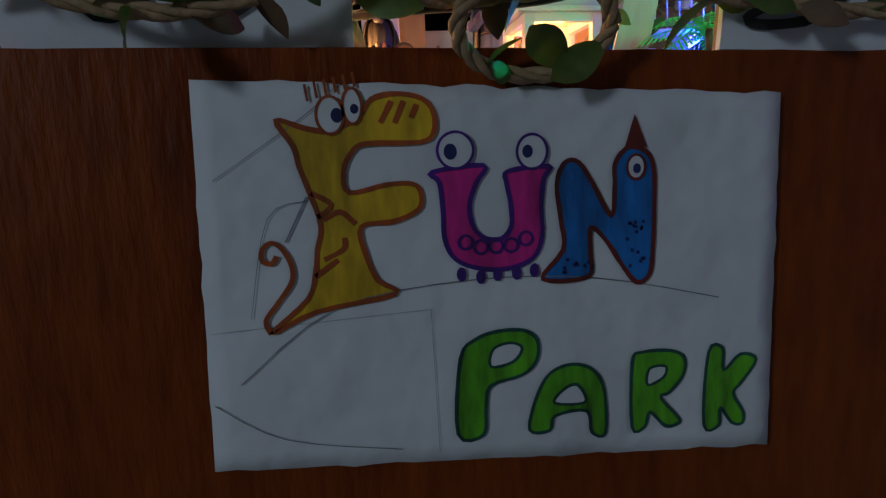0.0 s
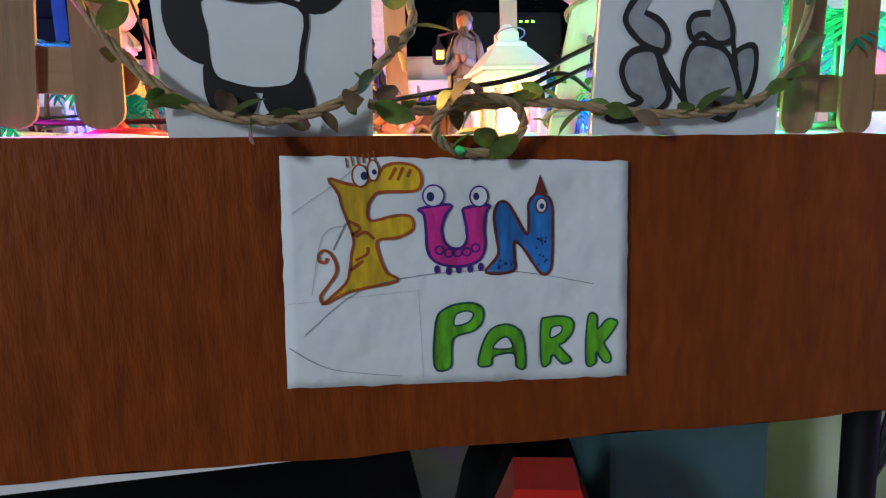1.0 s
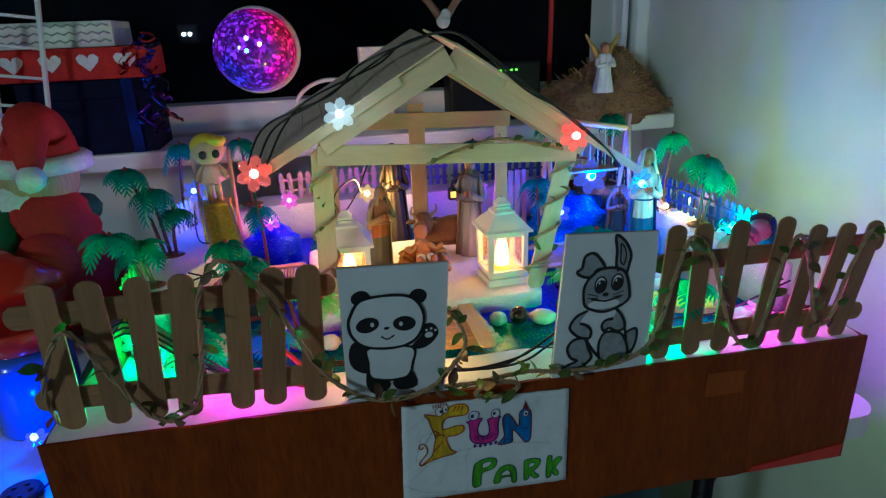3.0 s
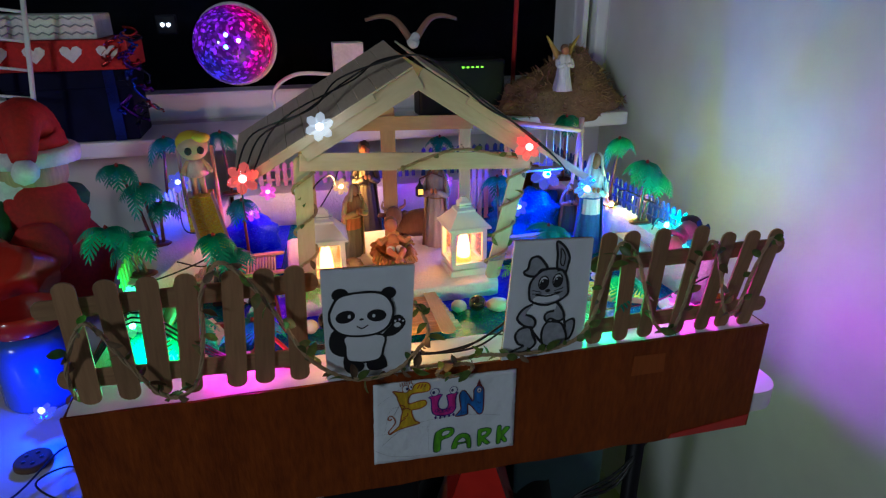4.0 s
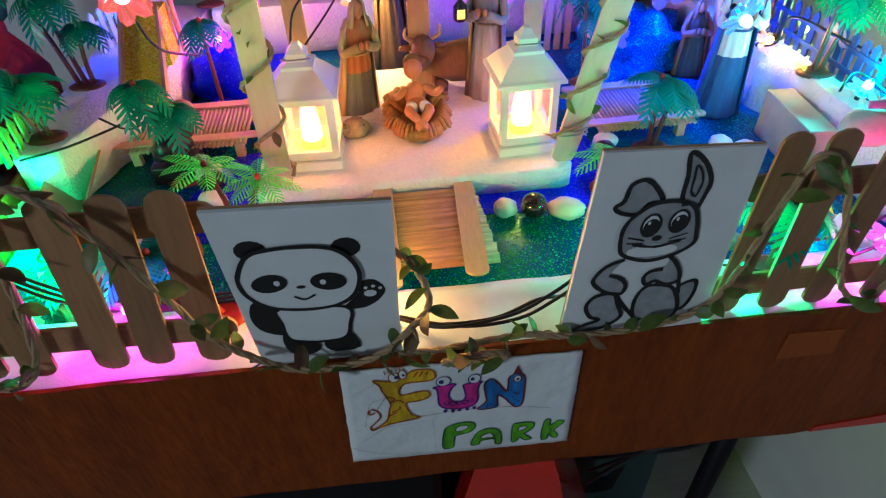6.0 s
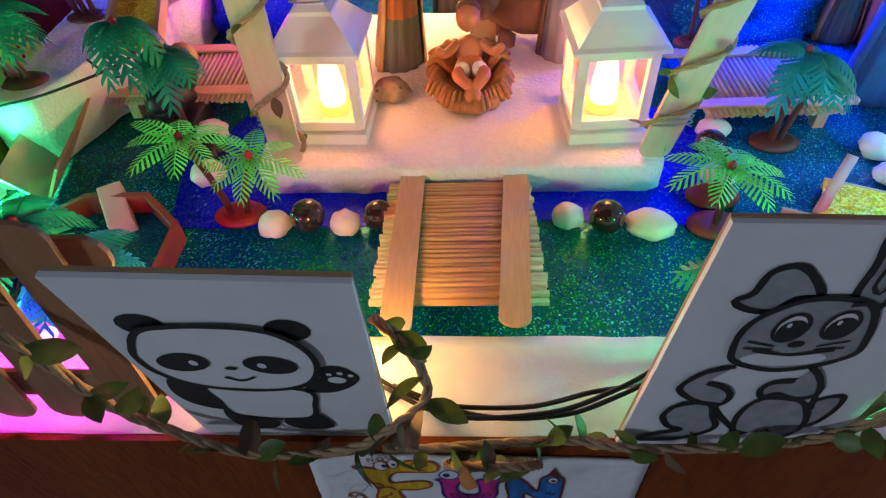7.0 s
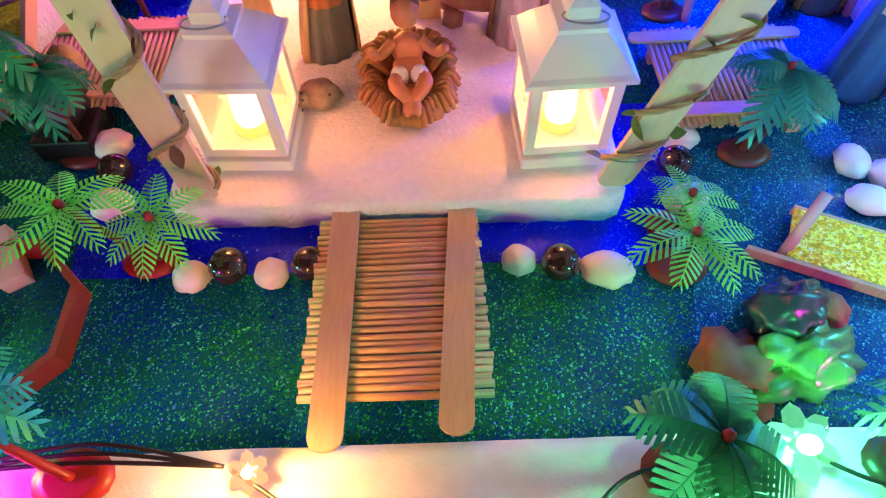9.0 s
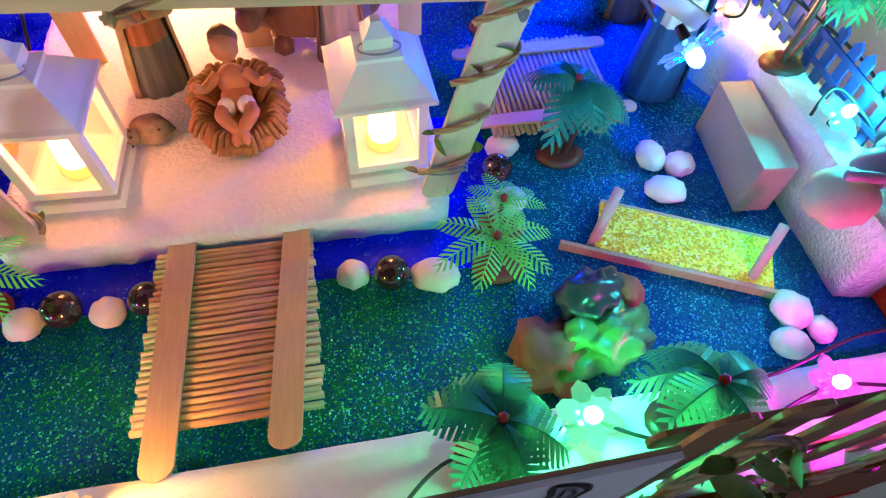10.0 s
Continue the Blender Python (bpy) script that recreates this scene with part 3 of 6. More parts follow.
PANDA_HEAD = [(7.7, 87.2), (15.1, 99.8), (28.7, 103.0), (48.8, 101.8), (60.3, 94.6), (65.6, 79.5), (61.7, 62.5), (50.6, 53.7), (33.2, 52.5), (16.5, 57.2), (8.0, 67.9), (6.0, 78.7)]
PANDA_ARM_A = [(8.8, 61.5), (20.6, 53.8), (21.9, 31.7), (15.8, 28.4), (6.5, 35.5), (4.0, 48.7)]
PANDA_ARM_B = [(56.5, 52.6), (63.7, 61.3), (64.2, 69.7), (72.1, 71.5), (77.6, 62.5), (73.5, 53.3), (64.9, 47.1), (55.1, 48.2)]
PANDA_BODY = [(20.6, 53.8), (55.3, 50.2), (55.5, 32.9), (51.9, 21.0), (41.1, 18.2), (28.9, 19.7), (20.0, 24.8), (19.1, 39.6)]
PANDA_LEG_A = [(17.6, 29.7), (22.3, 23.1), (36.1, 16.8), (33.3, 7.8), (22.0, 6.2), (16.5, 16.1)]
PANDA_LEG_B = [(55.1, 26.3), (51.9, 21.0), (40.4, 18.3), (38.6, 13.4), (43.8, 6.5), (58.9, 8.8)]
PANDA_DOTS = [(17.0, 102.0), (61.2, 98.4), (20.6, 77.3), (49.7, 75.1), (24.3, 77.5), (46.9, 75.3), (35.4, 72.5), (30.7, 65.1), (35.6, 61.7), (41.4, 65.1), (70.4, 60.7)]
RABBIT_HEAD = [(25.3, 91.6), (33.3, 98.2), (40.2, 100.1), (50.4, 99.3), (58.1, 95.3), (62.3, 86.3), (64.5, 77.2), (64.8, 69.0), (54.9, 62.0), (40.4, 59.1), (25.7, 64.7), (22.2, 72.0), (21.6, 83.2)]
RABBIT_EAR_A = [(50.4, 99.3), (48.9, 114.7), (46.5, 127.8), (50.5, 127.2), (57.2, 120.8), (62.4, 110.8), (62.0, 102.6), (59.3, 93.0)]
RABBIT_EAR_B = [(39.4, 100.2), (34.0, 108.9), (27.3, 114.3), (20.2, 111.6), (18.4, 101.9), (14.1, 98.1), (19.0, 93.9), (27.6, 92.7), (32.3, 99.1)]
RABBIT_BODY = [(27.2, 62.3), (54.3, 60.6), (62.4, 49.3), (68.0, 28.6), (69.1, 7.2), (42.9, 12.9), (31.9, 27.3), (25.8, 40.7), (19.9, 53.5)]
RABBIT_ARM_A = [(27.4, 61.3), (18.1, 57.5), (12.6, 50.4), (12.4, 44.5), (19.7, 37.3), (26.6, 34.5), (31.4, 34.5), (32.3, 41.0), (28.0, 46.8), (20.7, 50.0)]
RABBIT_ARM_B = [(55.4, 59.6), (59.7, 54.4), (63.7, 46.7), (64.0, 40.2), (56.8, 38.4), (49.6, 42.2), (44.7, 39.7), (42.1, 45.4), (44.9, 50.0), (52.5, 51.2)]
RABBIT_LEG_A = [(26.6, 34.5), (15.8, 33.2), (11.4, 25.4), (15.5, 16.0), (21.7, 12.6), (14.0, 9.2), (5.4, 4.8), (12.3, 3.4), (25.7, 5.7), (35.1, 13.8), (30.9, 24.8)]
RABBIT_LEG_B = [(48.0, 38.3), (61.8, 35.4), (68.9, 23.3), (70.5, 12.5), (64.9, 4.9), (52.8, 8.0), (44.7, 10.0), (41.3, 21.1), (42.3, 32.4)]
RABBIT_TAIL = [(66.3, 32.9), (75.9, 38.5), (78.5, 30.0), (76.3, 18.2), (71.4, 15.1)]
RABBIT_DOTS = [(36.5, 85.0), (51.9, 86.3), (42.1, 75.6), (28.8, 72.3), (42.6, 69.6), (56.5, 72.5), (42.6, 66.9), (54.2, 7.8)]


SIGN_IN = Matrix.Translation((-0.010, 0.0003, 0.824))


def drawn(parent, pts, y, material, name, smooth=2, m=SIGN_IN):
    """A flat filled shape in the paper's own millimetres."""
    p = curve_points([(x / 1000, 0, z / 1000) for x, z in pts], smooth, True) if smooth > 1 else [Vector((x / 1000, 0, z / 1000)) for x, z in pts]
    bm = B()
    f = bm.faces.new([bm.verts.new((m @ Vector((q.x, y, q.z)))) for q in p])
    f.normal_update()
    bmesh.ops.triangulate(bm, faces=[f])
    for f in bm.faces:
        f.normal_update()
    return part(name, bm, material, parent)


def line(parent, pts, w, y, material, name="ink_line", closed=False, smooth=4, m=SIGN_IN):
    """A drawn pen line, w millimetres wide."""
    p = curve_points([(x / 1000, 0, z / 1000) for x, z in pts], smooth, closed)
    bm = B()
    rows = []
    for i, q in enumerate(p):
        a, b = (p[i - 1], p[(i + 1) % len(p)]) if closed else (p[max(i - 1, 0)], p[min(i + 1, len(p) - 1)])
        d = (b - a).normalized() if (b - a).length > 1e-9 else Vector((1, 0, 0))
        s = Vector((-d.z, 0, d.x)) * w / 2000 * (1 + 0.22 * noise.noise(q * 250))
        rows.append([bm.verts.new(m @ (v + Vector((0, y, 0)))) for v in (q - s, q + s)])
    for a, b in list(zip(rows, rows[1:])) + ([(rows[-1], rows[0])] if closed else []):
        bm.faces.new((a[0], a[1], b[1], b[0]))
    return part(name, bm, material, parent)


def oval(cx, cz, rx, rz, n=14, turn=0.0):
    c, s = math.cos(radians(turn)), math.sin(radians(turn))
    return [(cx + rx * math.cos(a) * c - rz * math.sin(a) * s, cz + rx * math.cos(a) * s + rz * math.sin(a) * c) for a in (2 * math.pi * k / n for k in range(n))]


sign = thing("fun_park_sign", "white paper sign with hand-drawn coloured letters, stuck on the brown board", "sign")
bm = B()
nx, nz = 30, 20
gr = []
for i in range(nx + 1):
    u = i / nx
    row = []
    for k in range(nz + 1):
        v = k / nz
        x = (-0.079 + 0.004 * v) * (1 - u) + 0.0768 * u
        z = (-0.045 + 0.099 * v) * (1 - u) + (-0.055 + 0.101 * v) * u
        e = 0.0007 * noise.noise(Vector((u * 19, v * 19, 3))) if i in (0, nx) or k in (0, nz) else 0
        lift = 0.0012 * noise.noise(Vector((u * 3.1, v * 2.7, 1)))
        row.append(bm.verts.new((x + e - 0.010, -0.0015 - 0.0004 * lift, z + e * 1.4 + 0.824)))
    gr.append(row)
for a, b in zip(gr, gr[1:]):
    for k in range(nz):
        bm.faces.new((a[k], b[k], b[k + 1], a[k + 1])).smooth = True
r = bmesh.ops.extrude_face_region(bm, geom=list(bm.faces))
bmesh.ops.translate(bm, verts=[v for v in r["geom"] if isinstance(v, bmesh.types.BMVert)], vec=(0, 0.0018, 0))
part("paper", bm, M_PAPER, sign, "creased white paper")
Y = -0.0022
for pts, fill, edge, name in ((LETTER_F, "yellow", "orange", "letter_f"), (LETTER_U, "pink", "purple", "letter_u"), (LETTER_N, "blue", "maroon", "letter_n"),
                              (LETTER_P, "green", "darkgreen", "letter_p"), (LETTER_A, "green", "darkgreen", "letter_a"), (LETTER_R, "green", "darkgreen", "letter_r"), (LETTER_K, "green", "darkgreen", "letter_k")):
    letter = drawn(sign, pts, Y, M_INK[fill], name, 3)
    line(letter, pts, 1.25 if fill != "green" else 0.95, Y - 0.0002, M_INK[edge], "outline", True)
for pts in (HOLE_P, HOLE_A, HOLE_R):
    drawn(sign, pts, Y - 0.0001, M_PAPER, "letter_opening", 3)
    line(sign, pts, 0.8, Y - 0.0002, M_INK["darkgreen"], "outline", True)
line(sign, TAIL_F, 1.3, Y - 0.0002, M_INK["orange"], "tail")
for a, b in ((0, 3), (3, 6), (6, 9), (9, 11), (11, 13), (13, 15), (15, 17)):
    line(sign, STRIPES_F[a:b], 1.3, Y - 0.0002, M_INK["orange"], "stripe")
for k, rx, rz, col, pr in ((0, 3.3, 4.5, "orange", 1.5), (2, 2.3, 4.3, "orange", 1.0), (4, 4.6, 4.6, "purple", 1.7), (6, 4.0, 4.4, "purple", 1.4), (8, 2.5, 3.2, "maroon", 1.1)):
    drawn(sign, oval(*MARKS[k], rx, rz), Y - 0.0003, M_PAPER, "eye_white", 1)
    line(sign, oval(*MARKS[k], rx, rz), 0.7, Y - 0.0004, M_INK[col], "eye_outline", True, 2)
    drawn(sign, oval(*MARKS[k + 1], pr, pr * 1.2), Y - 0.0004, M_INK["navy"], "pupil", 1)
drawn(sign, MARKS[10:13], Y - 0.0003, M_INK["maroon"], "pointed_hat", 1)
for p in MARKS[13:18]:
    drawn(sign, oval(*p, 1.3, 1.9), Y - 0.0003, M_INK["purple"], "small_foot", 1)
ex, ez = MARKS[0]
for k in range(6):
    line(sign, [(ex - 5 + k * 2.3, ez + 3.5 + 0.6 * k), (ex - 5.5 + k * 2.3, ez + 7.5 + 0.5 * k)], 0.7, Y - 0.0003, M_INK["orange"], "lash")
random.seed(4)
for k in range(26):
    x, z = (MARKS[9][0] + random.uniform(-3, 2.6), MARKS[9][1] - random.uniform(13, 27)) if k < 16 else (MARKS[9][0] - random.uniform(12, 21), MARKS[9][1] - random.uniform(23, 27))
    drawn(sign, oval(x, z, 0.45, 0.55, 6), Y - 0.0003, M_INK["navy"], "spot", 1)
ux, uz = MARKS[7]
for k in range(5):
    line(sign, oval(ux - 17 + 4 * k, uz - 24 + (1.5 if k in (0, 4) else 0), 1.8, 1.8, 8), 0.7, Y - 0.0003, M_INK["purple"], "ring", True, 2)
# first two thin lines draw the shade of fold creases, the rest pencil
for pts, w in (([(-76, -8), (-20, -6)], 0.10), ([(-20.5, -6), (-20, -46)], 0.12), ([(-70, -22), (-45, -4), (-10, 1), (25, -1), (60, -9)], 0.3), ([(-77, -27), (-60, -38), (-30, -44)], 0.25),
               ([(-66, -5), (-60, 20), (-50, 24)], 0.2), ([(-72, 30), (-50, 44), (-40, 52)], 0.2), ([(-50, 25), (-56, 14)], 0.5)):
    line(sign, pts, w, Y - 0.00005, M_INK["pencil_and_fold"], "pencil_and_fold_line")


def card_at(name, bl, br, tl, label):
    """A small drawing card standing on the rim; returns the thing, its own pose in millimetres."""
    bl, br, tl = Vector(bl), Vector(br), Vector(tl)
    x = (br - bl).normalized()
    z = (tl - bl)
    z = (z - x * z.dot(x)).normalized()
    m = Matrix.Translation(bl) @ Matrix((x, z.cross(x), z)).transposed().to_4x4()
    ob = thing(name, label, "drawing", m=m)
    return ob


IDENT = Matrix.Identity(4)
panda = card_at("panda_drawing", (-0.1285, 0.007, 0.887), (-0.048, 0.006, 0.8865), (-0.1280, -0.0145, 1.015), "white card with a black and white bear drawing")
part("card", plate(B(), [(0, -0.002), (0.0825, -0.002), (0.0855, 0.1255), (0.001, 0.1295)], -0.001, 0.001), M_CARD, panda)
part("backing", plate(B(), [(0.0, -0.002), (0.0825, -0.002), (0.0853, 0.1258), (0.001, 0.1299)], 0.0012, 0.0026), M_CARDBOARD, panda, "brown cardboard backing")


def on_card(ob, fill, pts, edge=1.9, y=-0.0012, m=IDENT, name="shape"):
    if fill:
        drawn(ob, pts, y, fill, name, 3, m)
    if edge:
        line(ob, pts, edge, y - 0.0002, M_BLACK, "outline", True, 4, m)


on_card(panda, M_BLACK, PANDA_ARM_A, 0, name="arm")
on_card(panda, M_BLACK, PANDA_ARM_B, 0, name="arm")
on_card(panda, M_CARD, PANDA_BODY, 2.3, -0.0014, name="belly")
on_card(panda, M_BLACK, PANDA_LEG_A, 0, -0.0018, name="leg")
on_card(panda, M_BLACK, PANDA_LEG_B, 0, -0.0018, name="leg")
D = PANDA_DOTS
for i, (rx, rz) in ((0, (7.6, 7.2)), (1, (7.2, 7.2))):
    drawn(panda, oval(*D[i], rx, rz), -0.0012, M_BLACK, "ear", 1, IDENT)
on_card(panda, M_CARD, PANDA_HEAD, 2.6, -0.0022, name="head")
for i, t in ((2, 15), (3, -12)):
    drawn(panda, oval(*D[i], 9.2, 7.2, 16, t), -0.0026, M_BLACK, "eye_patch", 1, IDENT)
for i in (4, 5):
    drawn(panda, oval(*D[i], 1.6, 2.2, 8), -0.0028, M_CARD, "glint", 1, IDENT)
drawn(panda, oval(*D[6], 2.4, 1.4, 8), -0.0026, M_BLACK, "nose", 1, IDENT)
line(panda, D[7:10], 1.4, -0.0026, M_BLACK, "mouth", False, 5, IDENT)
px, pz = D[10]
drawn(panda, oval(px - 1, pz - 0.5, 3.4, 3.0, 10), -0.0016, M_CARD, "palm_pad", 1, IDENT)
for dx, dz in ((-3, 4.5), (1, 5.5), (4.5, 3.5)):
    drawn(panda, oval(px + dx, pz + dz, 1.1, 1.3, 8), -0.0016, M_CARD, "toe_pad", 1, IDENT)

rabbit = card_at("rabbit_drawing", (0.0515, 0.002, 0.885), (0.144, 0.004, 0.881), (0.056, -0.001, 1.016), "white card with a grey rabbit drawing, leaning on the fence")
rin = Matrix.Identity(4)
part("card", plate(B(), [(-0.001, -0.003), (0.0925, -0.002), (0.087, 0.129), (0.002, 0.1315)], -0.001, 0.001), M_CARD, rabbit)
part("backing", plate(B(), [(-0.001, -0.003), (0.0925, -0.002), (0.0872, 0.1293), (0.0022, 0.1319)], 0.0012, 0.0026), M_CARDBOARD, rabbit, "brown cardboard backing")
INK = 2.7
on_card(rabbit, M_GREY, RABBIT_TAIL, INK, name="tail")
on_card(rabbit, M_CARD, RABBIT_BODY, 0, -0.0014, name="belly")
line(rabbit, RABBIT_BODY[1:4], INK, -0.0016, M_BLACK, "outline", False, 4, rin)
line(rabbit, RABBIT_BODY[5:8], INK, -0.0016, M_BLACK, "outline", False, 4, rin)
on_card(rabbit, M_GREY, RABBIT_LEG_A, INK, -0.0018, name="leg")
on_card(rabbit, M_GREY, RABBIT_LEG_B, INK, -0.0018, name="leg")
on_card(rabbit, M_GREY, RABBIT_ARM_A, 0, -0.0021, name="arm")
on_card(rabbit, M_GREY, RABBIT_ARM_B, 0, -0.0021, name="arm")
line(rabbit, RABBIT_ARM_A, INK, -0.0023, M_BLACK, "arm_line", False, 4, rin)
line(rabbit, RABBIT_ARM_B, INK, -0.0023, M_BLACK, "arm_line", False, 4, rin)
on_card(rabbit, M_GREY, RABBIT_EAR_A, INK, -0.0014, name="ear")
on_card(rabbit, M_GREY, RABBIT_EAR_B, INK, -0.0014, name="ear")
EX, EY = sum(q[0] for q in RABBIT_EAR_A) / 8, sum(q[1] for q in RABBIT_EAR_A) / 8
line(rabbit, [(EX + (x - EX) * 0.38, EY + (y - EY) * 0.55) for x, y in RABBIT_EAR_A], 1.3, -0.0020, M_BLACK, "ear_line", True, 2, rin)
on_card(rabbit, M_GREY, RABBIT_HEAD, INK, -0.0022, name="head")
D = RABBIT_DOTS
drawn(rabbit, oval(*D[7], 6.0, 2.6, 12), -0.0022, M_CARD, "foot_sole", 1, rin)
for i in (0, 1):
    drawn(rabbit, oval(*D[i], 5.2, 7.4, 14), -0.0026, M_CARD, "eye_white", 1, rin)
    line(rabbit, oval(*D[i], 5.2, 7.4, 14), 1.5, -0.0027, M_BLACK, "eye_outline", True, 2, rin)
    drawn(rabbit, oval(D[i][0] + 0.5, D[i][1] - 1.3, 4.7, 5.9, 14), -0.0028, M_BLACK, "pupil", 1, rin)
    drawn(rabbit, oval(D[i][0] - 1.4, D[i][1] + 2.0, 0.8, 1.3, 8), -0.0030, M_CARD, "glint", 1, rin)
line(rabbit, [(D[1][0] - 2, D[1][1] + 11), (D[1][0] + 3, D[1][1] + 11.5)], 2.2, -0.0028, M_BLACK, "eyebrow", False, 2, rin)
drawn(rabbit, oval(*D[2], 3.0, 2.0, 8), -0.0026, M_BLACK, "nose", 1, rin)
drawn(rabbit, oval(D[4][0] - 1, D[4][1] - 3.0, 15.0, 4.6, 14), -0.0024, M_CARD, "muzzle", 1, rin)
line(rabbit, D[3:6], 1.8, -0.0028, M_BLACK, "mouth", False, 5, rin)
for s in (-1, 1):
    for k in (0, 1):
        line(rabbit, [(D[2][0] + s * 7, D[2][1] - 1 - 2 * k), (D[2][0] + s * 17, D[2][1] + 2 - 4 * k)], 0.9, -0.0028, M_BLACK, "whisker", False, 2, rin)

# ---- picket fence ----


def fence(name, xs_top, xs_bot, zt, zb, rails, label):
    ob = thing(name, label, "fence", "front fences")
    base = [mesh_of(stick(B(), 0.0182, 1.0 * h), "picket", M_PICKET) for h in (0.122, 0.132, 0.14)]
    for i, (a, b) in enumerate(zip(xs_top, xs_bot)):
        h = zt(a) - zb(b)
        me = base[min(range(3), key=lambda k: abs((0.122, 0.132, 0.14)[k] - h))]
        p = new("picket", me)
        p.parent = ob
        p.matrix_basis = along((b, 0.010 + 0.0006 * (i % 3), zb(b)), (a, 0.008, zt(a)))
    for (a, za), (b, zb2) in rails:
        L = b - a
        k = max(1, round(L / 0.16))
        for j in range(k):
            u, v = a + L * j / k - (0.006 if j else 0), a + L * (j + 1) / k
            zu, zv = za + (zb2 - za) * (u - a) / L, za + (zb2 - za) * (v - a) / L
            q = part("rail", stick(B(), 0.0182, math.hypot(v - u, zv - zu)), M_PICKET, ob)
            q.matrix_basis = along((u, 0.0135 + 0.0022 * (j % 2), zu), (v, 0.0135 + 0.0022 * (j % 2), zv))
    return ob


fence("picket_fence", (-0.334, -0.303, -0.270, -0.239, -0.201, -0.174, -0.148), (-0.336, -0.304, -0.278, -0.252, -0.212, -0.187, -0.154), lambda x: 1.020 - 0.012 * (x + 0.33), lambda x: 0.898 - 0.04 * (x + 0.33),
      (((-0.364, 0.994), (-0.128, 0.992)), ((-0.360, 0.925), (-0.138, 0.913))), "brown craft-stick picket fence wound with a leafy vine")
fence("picket_fence", (0.167, 0.193, 0.230, 0.277, 0.314, 0.346, 0.376), (0.160, 0.193, 0.224, 0.263, 0.297, 0.324, 0.354), lambda x: 1.013 - 0.09 * (x - 0.165), lambda x: 0.879 - 0.03 * (x - 0.159),
      (((0.150, 0.974), (0.396, 0.968)), ((0.150, 0.899), (0.385, 0.897))), "leaning craft-stick picket fence wound with a leafy vine")

# ---- stable ----
house = thing("stable", "small open wooden stable with a gabled roof of craft wood", "model house")


def plank(name, p, q, w, t, material, face=(0, -1, 0), round_end=False):
    L = (Vector(q) - Vector(p)).length
    bm = stick(B(), w, L, t) if round_end else box(B(), -w / 2, w / 2, -t / 2, t / 2, 0, L, 0.0006)
    return part(name, bm, material, house, m=along(p, q, face))


plank("post", (-0.135, 0.214, S - 0.001), (-0.127, 0.190, 1.068), 0.021, 0.003, M_PALE, round_end=True)
plank("post", (0.112, 0.211, S - 0.001), (0.143, 0.190, 1.052), 0.021, 0.003, M_PALE, round_end=True)
plank("post", (-0.118, 0.375, S - 0.001), (-0.118, 0.375, 1.06), 0.020, 0.003, M_WOOD)
plank("post", (0.004, 0.378, S - 0.001), (0.004, 0.378, 1.085), 0.022, 0.003, M_WOOD)
plank("post", (0.122, 0.375, S - 0.001), (0.122, 0.375, 1.055), 0.018, 0.003, M_PALE)
plank("cross_beam", (-0.131, 0.185, 1.062), (0.150, 0.185, 1.044), 0.021, 0.003, M_PALE)
plank("cross_beam", (-0.125, 0.374, 1.068), (0.135, 0.374, 1.058), 0.021, 0.003, M_WOOD)
AP, EL, ER = Vector((0.009, 0.182, 1.150)), Vector((-0.197, 0.182, 1.033)), Vector((0.240, 0.182, 0.998))
for end, off in ((EL, 0.0), (ER, 0.0035)):
    o = Vector((0, off, 0))
    plank("rafter", AP.lerp(end, 0.66) + o, AP + o, 0.024, 0.003, M_PALE)
    plank("eave_stick", AP.lerp(end, 0.95) + o + Vector((0, -0.0035, 0.010)), AP.lerp(end, 0.25) + o + Vector((0, -0.0035, 0.010)), 0.009, 0.003, M_PALE)
plank("rafter", EL + Vector((0.03, 0.194, 0.03)), AP + Vector((0, 0.194, 0.008)), 0.022, 0.003, M_WOOD)
plank("rafter", ER + Vector((-0.03, 0.194, 0.03)), AP + Vector((0, 0.1975, 0.008)), 0.022, 0.003, M_WOOD)
# roof panels of sticks laid from front to back
for e, s in ((EL, -1), (ER, 1)):
    d = (AP - e)
    nrm = Vector((-d.z, 0, d.x)).normalized()
    if nrm.z < 0:
        nrm = -nrm
    for k in range(10):
        if s > 0 and k < 4:
            continue
        c = e + d * ((k + 0.5) / 10) + nrm * 0.0142
        rise = Vector((0, 0, 0.016))
        w = d.length / 10 - 0.0004
        bm = box(B(), -w / 2, w / 2, -0.0012, 0.0012, 0, 0.19, 0.0005)
        part("roof_plank", bm, M_PALE, house, m=along(c + Vector((0, -0.006, 0)), c + Vector((0, 0.186, 0)) + rise, nrm))

# ---- lanterns ----


